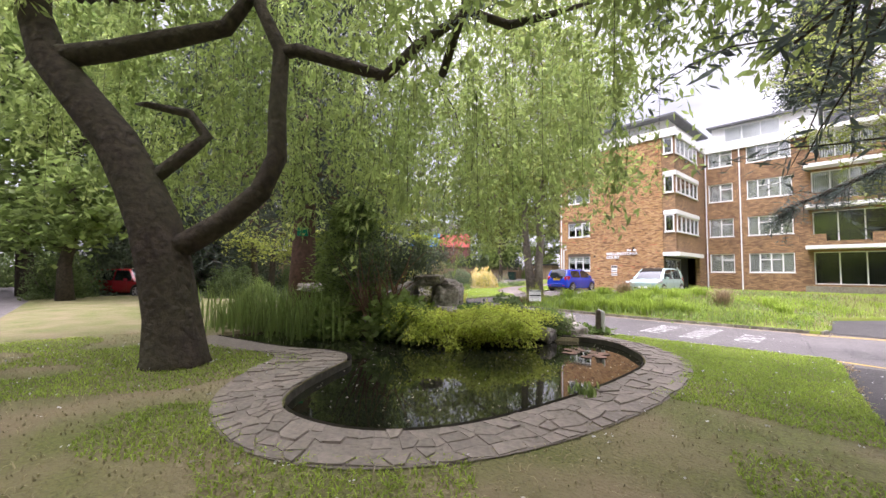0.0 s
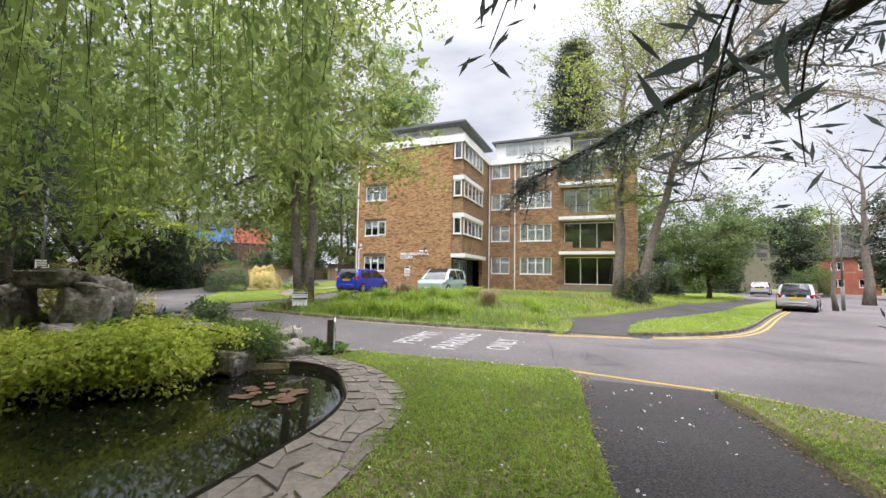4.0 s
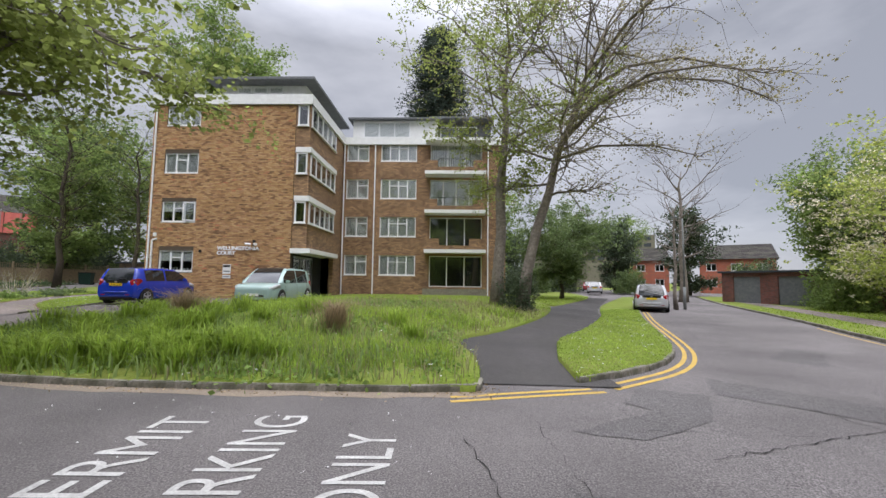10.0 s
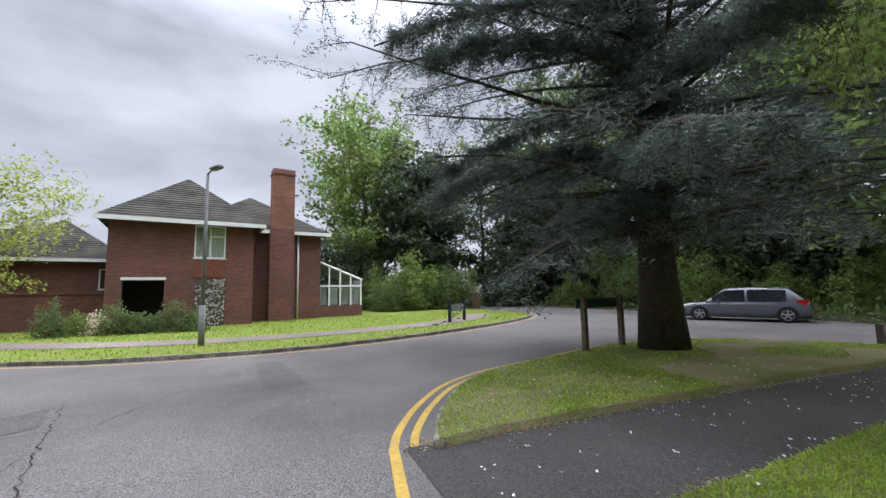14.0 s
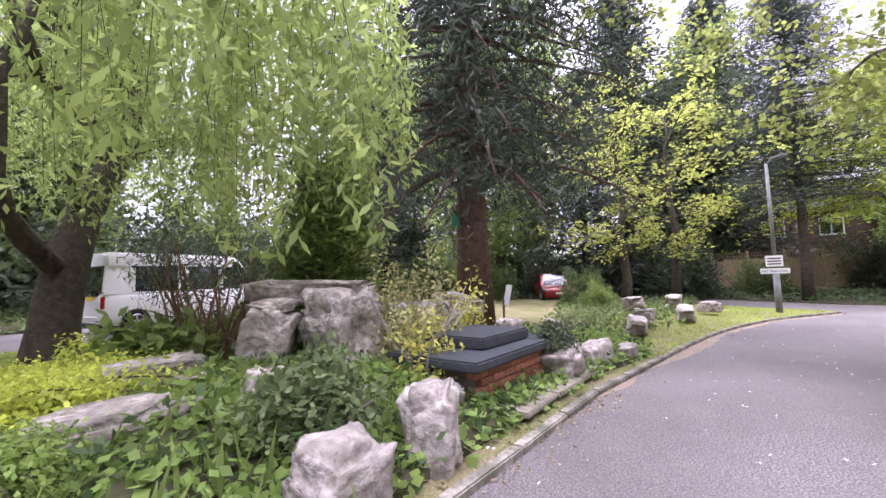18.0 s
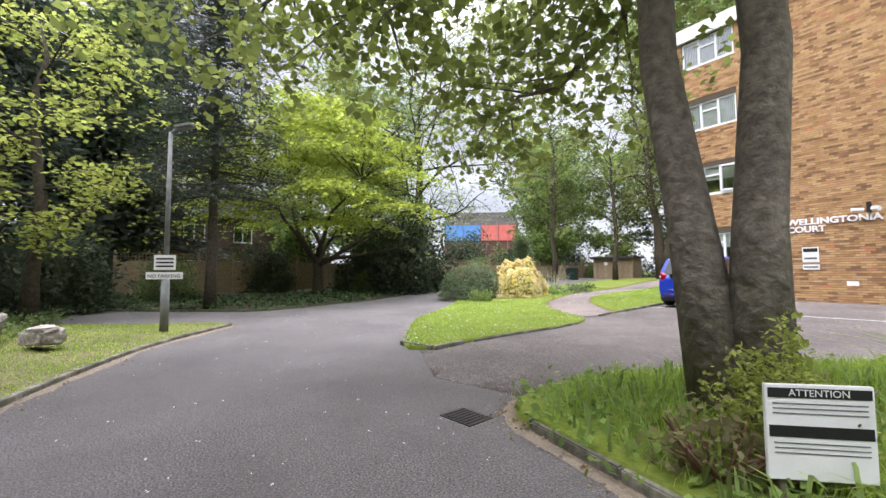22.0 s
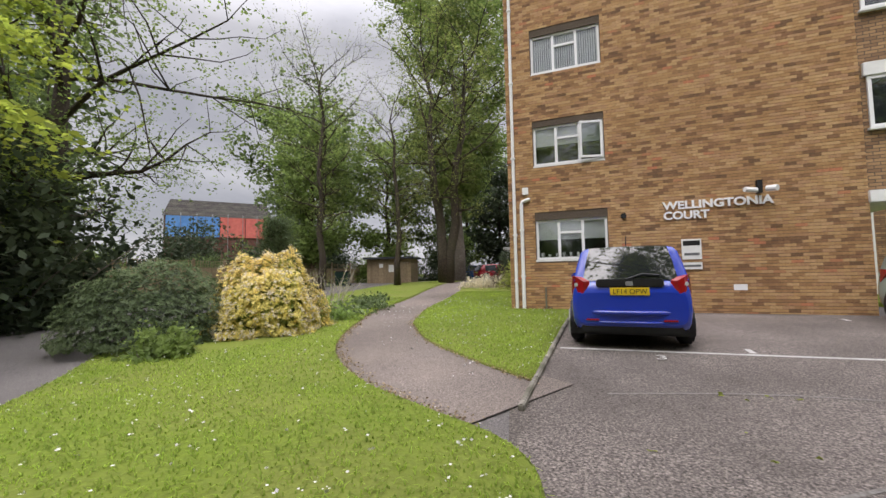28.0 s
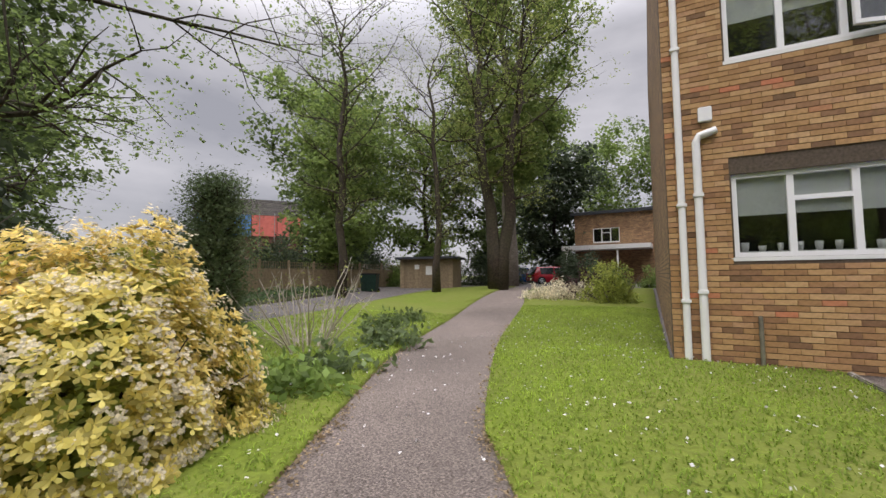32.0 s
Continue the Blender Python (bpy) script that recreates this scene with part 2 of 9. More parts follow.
M_BARKR = mat("bark_red", (0.16, 0.095, 0.07), (0.08, 0.05, 0.04), 0.95, 9, 1.0, dist=0.05)
M_BIRCH = mat("bark_pale", (0.32, 0.3, 0.27), (0.15, 0.14, 0.12), 0.9, 6, 0.6, dist=0.02)
def brickpiece(name, single):
    """Fired brick: each piece takes its own tone between straw, tan, brown and burnt ends."""
    m = mat(name, (0.7, 0.7, 0.7), (0.52, 0.52, 0.52), 0.92, 26, 0.7, c=(0.44, 0.42, 0.4), big=0.45, dist=0.006, broad=0.55)
    nt, ln = m.node_tree, m.node_tree.links
    p = nt.nodes["Principled BSDF"]
    grain = p.inputs["Base Color"].links[0].from_socket
    src = nt.nodes.new("ShaderNodeObjectInfo").outputs["Random"] if single else nt.nodes.new("ShaderNodeNewGeometry").outputs["Random Per Island"]
    rp, mx = nt.nodes.new("ShaderNodeValToRGB"), nt.nodes.new("ShaderNodeMix")
    el = rp.color_ramp.elements
    el[0].position, el[0].color = 0.0, (0.3, 0.18, 0.1, 1)
    el[1].position, el[1].color = 1.0, (0.85, 0.32, 0.17, 1)
    for at, c in ((0.12, (0.46, 0.255, 0.135)), (0.3, (0.62, 0.36, 0.165)), (0.52, (0.74, 0.45, 0.205)), (0.74, (0.86, 0.56, 0.28)), (0.88, (0.72, 0.43, 0.235)), (0.975, (0.66, 0.38, 0.19))):
        el.new(at).color = (*c, 1)
    mx.data_type, mx.blend_type = "RGBA", "MULTIPLY"
    mx.inputs["Factor"].default_value = 1
    ln.new(src, rp.inputs["Fac"]), ln.new(rp.outputs["Color"], mx.inputs[6]), ln.new(grain, mx.inputs[7]), ln.new(mx.outputs[2], p.inputs["Base Color"])
    return m
M_GABLE = brickpiece("yellow_brick", False)
M_BRICKP = brickpiece("yellow_brick_piece", True)
M_MORTAR = mat("mortar", (0.13, 0.1, 0.075), (0.07, 0.055, 0.04), 0.95, 30, 0.3)
M_FACX = brickmat("yellow_brickwork_x", ((0.43, 0.26, 0.125), (0.2, 0.11, 0.06)), (0.1, 0.075, 0.055))
M_FACY = brickmat("yellow_brickwork_y", ((0.43, 0.26, 0.125), (0.2, 0.11, 0.06)), (0.1, 0.075, 0.055), axis="Y")
M_REDY = brickmat("red_brickwork_y", ((0.2, 0.07, 0.05), (0.11, 0.045, 0.036)), (0.13, 0.1, 0.085), axis="Y")
M_REDX = brickmat("red_brickwork_x", ((0.2, 0.07, 0.05), (0.11, 0.045, 0.036)), (0.13, 0.1, 0.085))
M_TILE = mat("roof_tile", (0.045, 0.036, 0.034), (0.024, 0.02, 0.02), 0.85, 12, 0.6, c=(0.1, 0.1, 0.07), big=0.5, island=0.25)
M_LEAD = mat("slate_soffit", (0.17, 0.175, 0.18), (0.12, 0.125, 0.13), 0.6, 6, 0.2)
M_GLASS = glassmat("window_glass")
# near-black that paints the shade of unlit rooms and deep recesses
M_SHADE = mat("painted_shade", (0.03, 0.03, 0.03), (0.02, 0.02, 0.02), 0.9, 5, 0)
M_CURTAIN = mat("net_curtain", (0.8, 0.8, 0.78), (0.68, 0.68, 0.66), 0.9, 14, 0.2)
M_BLACK = mat("black_plastic", (0.02, 0.02, 0.021), (0.014, 0.014, 0.014), 0.5, 20, 0.1)
M_LINTEL = mat("dark_tile_hanging", (0.06, 0.045, 0.04), (0.035, 0.028, 0.026), 0.8, 30, 0.4)
M_METAL = mat("galvanised_steel", (0.36, 0.37, 0.37), (0.26, 0.27, 0.27), 0.5, 12, 0.1, metal=0.6)
M_WOOD = mat("weathered_timber", (0.2, 0.16, 0.12), (0.1, 0.08, 0.06), 0.9, 10, 0.6)
M_FENCE = mat("fence_timber", (0.34, 0.26, 0.16), (0.21, 0.16, 0.105), 0.9, 8, 0.5, objr=0.15)
M_FELT = mat("dark_roof_felt", (0.06, 0.065, 0.075), (0.035, 0.038, 0.045), 0.7, 15, 0.3)

# ---- helpers ----
def sm(t):
    t = min(1.0, max(0.0, t))
    return t * t * (3 - 2 * t)

def gz(x, y):
    """Height of the made ground: up towards the flats, down towards the house across the road."""
    return 0.3 * sm((y + 10.5) / 9) * sm((24 - x) / 6) + 0.42 * sm((y - 2) / 14) * sm((6 - x) / 6) - 0.2 * sm((x - 18) / 8)

def thing(name, label, category, loc=(0, 0, 0), group="", kind="", rz=0):
    ob = new(name)
    ob.matrix_basis = pose(*loc, 0, 0, rz)
    return tagged(ob, label, category, group, kind)

def mesh_of(bm, name, material, smooth=False):
    me = bpy.data.meshes.new(name)
    bm.to_mesh(me)
    bm.free()
    if material:
        me.materials.append(material)
    if smooth:
        for p in me.polygons:
            p.use_smooth = len(p.vertices) < 5
    return me

def part(name, bm, material, parent, label="", smooth=False):
    ob = new(name, mesh_of(bm, name, material, smooth))
    ob.parent = parent
    return tagged(ob, label)

def solo(name, bm, material, label, category, group="", kind="", smooth=False):
    return tagged(new(name, mesh_of(bm, name, material, smooth)), label, category, group, kind)

def box(x0, y0, z0, x1, y1, z1, bevel=0.0, bm=None):
    own = bm is None
    bm = bm or bmesh.new()
    v = [bm.verts.new((x, y, z)) for z in (z0, z1) for x, y in ((x0, y0), (x1, y0), (x1, y1), (x0, y1))]
    fs = [bm.faces.new([v[i] for i in q]) for q in ((3, 2, 1, 0), (4, 5, 6, 7), (0, 1, 5, 4), (1, 2, 6, 5), (2, 3, 7, 6), (3, 0, 4, 7))]
    if bevel and own:
        bmesh.ops.bevel(bm, geom=bm.edges[:], offset=bevel, segments=2, affect="EDGES")
    return bm

def raw(name, verts, faces, material, parent=None, label="", category="", kind="", group="", smooth=False):
    me = bpy.data.meshes.new(name)
    me.from_pydata(verts, [], faces)
    me.materials.append(material)
    if smooth:
        me.polygons.foreach_set("use_smooth", [True] * len(me.polygons))
    ob = new(name, me)
    ob.parent = parent
    return tagged(ob, label, category, group, kind)

def tube(pts, radii, n=8, bm=None):
    """A bent round bar through pts with a radius at each."""
    bm = bm or bmesh.new()
    pts = [Vector(p) for p in pts]
    rings, up = [], None
    for i, p in enumerate(pts):
        d = (pts[min(i + 1, len(pts) - 1)] - pts[max(i - 1, 0)]).normalized()
        side = (up or Vector((0.3, 1, 0.1))).cross(d)
        if side.length < 1e-3:
            side = Vector((1, 0, 0)).cross(d)
        side.normalize()
        up = d.cross(side)
        r = radii[i] if isinstance(radii, (list, tuple)) else radii
        rings.append([bm.verts.new(p + (side * math.cos(a) + up * math.sin(a)) * r) for a in (2 * math.pi * k / n for k in range(n))])
    for a, b in zip(rings, rings[1:]):
        for k in range(n):
            bm.faces.new((a[k], a[(k + 1) % n], b[(k + 1) % n], b[k]))
    bm.faces.new(rings[0][::-1]), bm.faces.new(rings[-1])
    return bm

def cyl(x, y, z0, z1, r, n=12, bm=None, r2=None):
    return tube([(x, y, z0), (x, y, z1)], [r, r if r2 is None else r2], n, bm)

def smooth_line(pts, closed=False, steps=6):
    """A Catmull-Rom curve through plan points."""
    out, n = [], len(pts)
    for i in range(n if closed else n - 1):
        q = [pts[(i + k) % n] if closed else pts[min(max(i + k, 0), n - 1)] for k in (-1, 0, 1, 2)]
        for s in range(steps):
            t = s / steps
            out.append(tuple(0.5 * (2 * q[1][k] + (q[2][k] - q[0][k]) * t + (2 * q[0][k] - 5 * q[1][k] + 4 * q[2][k] - q[3][k]) * t * t
                                    + (3 * q[1][k] - q[0][k] - 3 * q[2][k] + q[3][k]) * t ** 3) for k in (0, 1)))
    return out if closed else out + [tuple(pts[-1])]

def inside(x, y, poly):
    hit = False
    for (ax, ay), (bx, by) in zip(poly, poly[1:] + poly[:1]):
        if (ay > y) != (by > y) and x < (bx - ax) * (y - ay) / (by - ay) + ax:
            hit = not hit
    return hit

def edge_gap(x, y, poly):
    best = 1e9
    for (ax, ay), (bx, by) in zip(poly, poly[1:] + poly[:1]):
        dx, dy = bx - ax, by - ay
        k = min(1, max(0, ((x - ax) * dx + (y - ay) * dy) / (dx * dx + dy * dy + 1e-9)))
        best = min(best, math.hypot(x - ax - k * dx, y - ay - k * dy))
    return best

def patch(name, poly, height, material, label, category, step=0.6, skirt=0.25, hole=None, kind="structure"):
    """A piece of raised ground over a plan outline, following height(x, y), with a skirt down into the ground."""
    bm = bmesh.new()
    edges = []
    for ring in (poly, hole or []):
        hv = [bm.verts.new((x, y, 0)) for x, y in ring]
        edges += [bm.edges.new((hv[i], hv[(i + 1) % len(hv)])) for i in range(len(hv))]
    bmesh.ops.triangle_fill(bm, use_beauty=True, edges=edges)
    for axis, k in (((1, 0, 0), 0), ((0, 1, 0), 1)):
        v, end = min(p[k] for p in poly) + step, max(p[k] for p in poly)
        while v < end:
            bmesh.ops.bisect_plane(bm, geom=bm.verts[:] + bm.edges[:] + bm.faces[:], plane_co=Vector(axis) * v, plane_no=axis)
            v += step
    for v in bm.verts:
        v.co.z = height(v.co.x, v.co.y)
    for f in bm.faces:
        f.normal_update()
        if f.normal.z < 0:
            f.normal_flip()
    rim = [e for e in bm.edges if len(e.link_faces) == 1]
    low = bmesh.ops.extrude_edge_only(bm, edges=rim)
    for v in low["geom"]:
        if isinstance(v, bmesh.types.BMVert):
            v.co.z -= skirt
    return solo(name, bm, material, label, category, kind=kind, smooth=True)

def strip(line, width, height, bm=None, z=0.004, off=0.0):
    """A flat band along a plan line."""
    bm = bm or bmesh.new()
    row = []
    for i, (x, y) in enumerate(line):
        a, b = line[max(i - 1, 0)], line[min(i + 1, len(line) - 1)]
        d = math.hypot(b[0] - a[0], b[1] - a[1]) or 1
        nx, ny = -(b[1] - a[1]) / d, (b[0] - a[0]) / d
        l, r = (x + nx * (off + width / 2), y + ny * (off + width / 2)), (x + nx * (off - width / 2), y + ny * (off - width / 2))
        row.append((bm.verts.new((*l, height(*l) + z)), bm.verts.new((*r, height(*r) + z))))
    for a, b in zip(row, row[1:]):
        bm.faces.new((a[0], a[1], b[1], b[0]))
    bmesh.ops.recalc_face_normals(bm, faces=bm.faces[:])
    for f in bm.faces:
        if f.normal.z < 0:
            f.normal_flip()
    return bm

def kerb(name, line, label, top=0.1, wide=0.13, length=0.9, height=gz):
    """Kerb stones end to end along a plan line, each a part of the kerb."""
    root = thing(name, label, "kerb", kind="structure")
    pts = [line[0]]
    rest = 0.0
    for a, b in zip(line, line[1:]):
        d = math.hypot(b[0] - a[0], b[1] - a[1])
        s = length - rest
        while s <= d:
            pts.append((a[0] + (b[0] - a[0]) * s / d, a[1] + (b[1] - a[1]) * s / d))
            s += length
        rest = (rest + d) % length
    pts.append(line[-1])
    me = {}
    for a, b in zip(pts, pts[1:]):
        d = math.hypot(b[0] - a[0], b[1] - a[1])
        if d < 0.15:
            continue
        key = round(d, 2)
        if key not in me:
            me[key] = mesh_of(box(0.006, -wide / 2, -0.15, d - 0.006, wide / 2, top, 0.012), "kerb_stone", M_KERB)
        ob = new("kerb_stone", me[key])
        ob.parent = root
        ob.matrix_basis = pose(a[0], a[1], height(*a), random.uniform(-1, 1), random.uniform(-0.5, 0.5) + math.degrees(-math.atan2(height(*b) - height(*a), d)), math.degrees(math.atan2(b[1] - a[1], b[0] - a[0])))
    return root

def words(text, size, material, parent, m, depth=0.004, name="lettering", stretch=1.0, bold=0.0, label=""):
    cu = bpy.data.curves.new("text", "FONT")
    cu.body, cu.size, cu.extrude, cu.offset = text, size, depth, bold
    tmp = bpy.data.objects.new("text", cu)
    me = bpy.data.meshes.new_from_object(tmp)
    bpy.data.objects.remove(tmp)
    me.name = name
    me.materials.clear()
    me.materials.append(material)
    ob = new(name, me)
    ob.parent = parent
    ob.matrix_basis = m @ Matrix.Diagonal((1, stretch, 1, 1))
    return tagged(ob, label)

def rock(name, loc, size, seed, label, group="rockery stones", rz=0, material=None, category="rock", rough=0.28):
    """A weathered block of stone."""
    rnd = random.Random(seed)
    bm = bmesh.new()
    bmesh.ops.create_icosphere(bm, subdivisions=4, radius=1)
    o = Vector((rnd.uniform(0, 50), rnd.uniform(0, 50), 0))
    for v in bm.verts:
        p = v.co.copy()
        q = Vector([math.copysign(abs(c) ** 0.42, c) for c in p])
        cell = noise.cell(q * 1.7 + o) * 0.12
        q *= 1 + rough * noise.noise(p * 1.1 + o) + 0.2 * noise.noise(p * 2.6 + o) + 0.1 * noise.noise(p * 7 + o) + 0.05 * noise.noise(p * 15 + o) + cell * 0.5
        q.z += 0.09 * math.sin(q.z * 8 + noise.noise(p * 1.5 + o) * 3) * 0.6
        v.co = Vector((q.x * size[0], q.y * size[1], q.z * size[2])) * 0.43
    ob = solo(name, bm, material or M_ROCK, label, category, group)
    ob.matrix_basis = pose(*loc, rnd.uniform(-8, 8), rnd.uniform(-8, 8), rz)
    for p in ob.data.polygons:
        p.use_smooth = True
    return ob

# ---- plants ----
def leaf_cloud(rng, centres, spread, per, size, flat=0.6, droop=0.0, slim=0.45):
    """Many small leaf quads round the given points: vertices and faces."""
    centres = np.asarray(centres, float)
    n = len(centres) * per
    c = np.repeat(centres, per, 0) + rng.normal(0, 1, (n, 3)) * np.array(spread)
    a = rng.normal(0, 1, (n, 3))
    a[:, 2] = a[:, 2] * flat - droop
    a /= np.linalg.norm(a, axis=1)[:, None]
    b = np.cross(a, rng.normal(0, 1, (n, 3)) * np.array([0.5, 0.5, 1.0]))
    b /= np.linalg.norm(b, axis=1)[:, None] + 1e-9
    s = size * rng.uniform(0.6, 1.4, n)[:, None]
    v = np.stack([c, c + (a * 0.5 + b * slim * 0.5) * s, c + a * s, c + (a * 0.5 - b * slim * 0.5) * s], 1).reshape(-1, 3)
    f = np.arange(4 * n).reshape(-1, 4)
    return v, f

def mesh_np(name, v, f, material, parent=None, label=""):
    me = bpy.data.meshes.new(name)
    n = len(f)
    me.vertices.add(len(v))
    me.vertices.foreach_set("co", np.asarray(v, np.float32).ravel())
    me.loops.add(f.size)
    me.loops.foreach_set("vertex_index", np.asarray(f, np.int32).ravel())
    me.polygons.add(n)
    me.polygons.foreach_set("loop_start", np.arange(n, dtype=np.int32) * f.shape[1])
    me.update(calc_edges=True)
    me.materials.append(material)
    ob = new(name, me)
    ob.parent = parent
    return tagged(ob, label)

def branch(rng, start, way, length, radius, bend=0.18, steps=6, lift=0.0):
    pts, rad, p, d = [start], [radius], np.array(start, float), np.array(way, float)
    d /= np.linalg.norm(d)
    for i in range(steps):
        d = d + rng.normal(0, bend, 3) + np.array([0, 0, lift])
        d /= np.linalg.norm(d)
        p = p + d * length / steps
        pts.append(tuple(p))
        rad.append(radius * (1 - 0.8 * (i + 1) / steps))
    return pts, rad

def tree(name, base, height, crown, seed, label, leaves, bark=None, trunk_r=0.25, clear=0.35, limbs=14, twigs=5, per=26, leaf=0.16, spread=0.45,
         lean=(0, 0), trunks=1, lift=0.05, droop=0.0, squash=1.0, group="trees", category="tree", fork=0.6, flat=0.6, twig_len=0.5, top_limb=0.35, stems=None, reach_limbs=(), reach_twigs=5, clump=7, slim=0.6):
    """A tapered trunk with limbs, twigs and a crown of single leaves with gaps."""
    rng = np.random.default_rng(seed)
    root = thing(name, label, category, base, group)
    wood, tips, stem_lines = bmesh.new(), [], []
    limb_bm = bmesh.new()
    for k in range(trunks):
        off = np.array([math.cos(2.4 * k + seed), math.sin(2.4 * k + seed), 0]) * (0.0 if trunks == 1 else trunk_r * 1.0)
        top = np.array([lean[0] + off[0] * fork * 6, lean[1] + off[1] * fork * 6, height * (0.93 - 0.06 * k)])
        if stems:
            off, top = np.array([*stems[k][0], 0.0]), np.array([*stems[k][1], height * (0.93 - 0.06 * k)])
        pts, rad = [], []
        for i in range(9):
            u = i / 8
            w = off * (1 + 0.3 * u) + (top - off) * np.array([u ** 1.3, u ** 1.3, u])
            w = w + np.array([*(rng.normal(0, 0.035 * height * 0.25, 2) * (0 < i)), 0])
            pts.append(tuple(w - np.array([0, 0, 0.25 if i == 0 else 0])))
            rad.append(trunk_r * (1.35 if i == 0 else 1.0) * (1 - u) ** 0.75 + 0.02)
        tube(pts, rad, 12, wood)
        stem_lines.append(np.array(pts))
        for j in range(limbs):
            u = clear + (1 - clear) * ((j + rng.uniform(0, 0.8)) / limbs) * 0.97
            q = u * 8
            i = min(int(q), 7)
            s = np.array(pts[i]) * (1 - q + i) + np.array(pts[i + 1]) * (q - i)
            ang = 2.4 * j + rng.uniform(-0.5, 0.5) + k
            h = (u - clear) / (1 - clear)
            reach = crown * (top_limb + (1 - top_limb) * math.sin(math.pi * min(1, 0.28 + 0.72 * (1 - h)))) * rng.uniform(0.75, 1.1)
            way = (math.cos(ang), math.sin(ang), (0.25 + 0.75 * h) * squash + lift)
            p2, r2 = branch(rng, tuple(s), way, reach, max(0.02, trunk_r * 0.36 * (1 - u * 0.6)), 0.16, 6, lift - droop)
            tube(p2, r2, 6, limb_bm)
            for m in range(twigs):
                b = p2[2 + m % 5]
                way2 = rng.normal(0, 1, 3) * np.array([1, 1, 0.6]) + np.array(way) * 0.7
                p3, r3 = branch(rng, b, way2, reach * twig_len * rng.uniform(0.5, 1.1), r2[2 + m % 5] * 0.5 + 0.006, 0.22, 4, lift - droop)
                tube(p3, r3, 4, limb_bm)
                tips += p3[1:]
            tips += p2[3:]
    for pts, rad in reach_limbs:
        pts = [tuple(np.array(q) - np.array(base)) for q in pts]
        roots = [np.array([np.interp(pts[0][2], ln[:, 2], ln[:, k]) for k in (0, 1, 2)]) for ln in stem_lines]
        pts[0] = tuple(min(roots, key=lambda q: float(np.linalg.norm(q - np.array(pts[1])))))
        tube(pts, rad, 7, limb_bm)
        for i in range(1, len(pts)):
            for m in range(reach_twigs):
                b = np.array(pts[i - 1]) + (np.array(pts[i]) - np.array(pts[i - 1])) * rng.random()
                p3, r3 = branch(rng, tuple(b), rng.normal(0, 1, 3) * np.array([1, 1, 0.45]) + np.array(pts[i]) - np.array(pts[i - 1]), rng.uniform(0.7, 1.7), 0.018, 0.25, 5, -0.03)
                tube(p3, r3, 4, limb_bm)
                tips += p3[1:]
    part("trunk", wood, bark or M_BARK, root, smooth=True)
    part("branch_frame", limb_bm, bark or M_BARK, root, smooth=True)
    part_crown(root, rng, tips, per, spread, leaf, flat, droop, leaves, clump, slim)
    return root

def part_crown(root, rng, tips, per, spread, leaf, flat, droop, leaves, clump, slim):
    """Leaves in small tight clumps scattered round the twig ends."""
    if per:
        t = np.asarray(tips, float)
        n = max(1, round(per / clump))
        t = np.repeat(t, n, 0) + rng.normal(0, 1, (len(t) * n, 3)) * np.array([spread, spread, spread * 0.65])
        v, f = leaf_cloud(rng, t, (leaf * 0.75, leaf * 0.75, leaf * 0.4), clump, leaf, flat, droop, slim)
        mesh_np("crown", v, f, leaves, root)
    return root

def sprays(rng, p, bm, cs, count, size):
    """Side twigs along a conifer branch, with needle places along each."""
    for q in range(1, len(p)):
        way = np.array(p[q]) - np.array(p[q - 1])
        way /= np.linalg.norm(way) + 1e-9
        side = np.array([-way[1], way[0], 0.0])
        for j in range(count):
            d = side * (1 if j % 2 else -1) * rng.uniform(0.6, 1.2) + way * rng.uniform(0.1, 0.9) + np.array([0, 0, rng.uniform(-0.45, 0.15)])
            s = np.array(p[q - 1]) + (np.array(p[q]) - np.array(p[q - 1])) * rng.random()
            tw, tr = branch(rng, tuple(s), d, size * rng.uniform(0.5, 1.1), 0.012, 0.12, 5, -0.05)
            tube(tw, tr, 3, bm)
            cs += tw[1:] + [tuple((np.array(tw[i]) + np.array(tw[i + 1])) / 2) for i in range(5)]

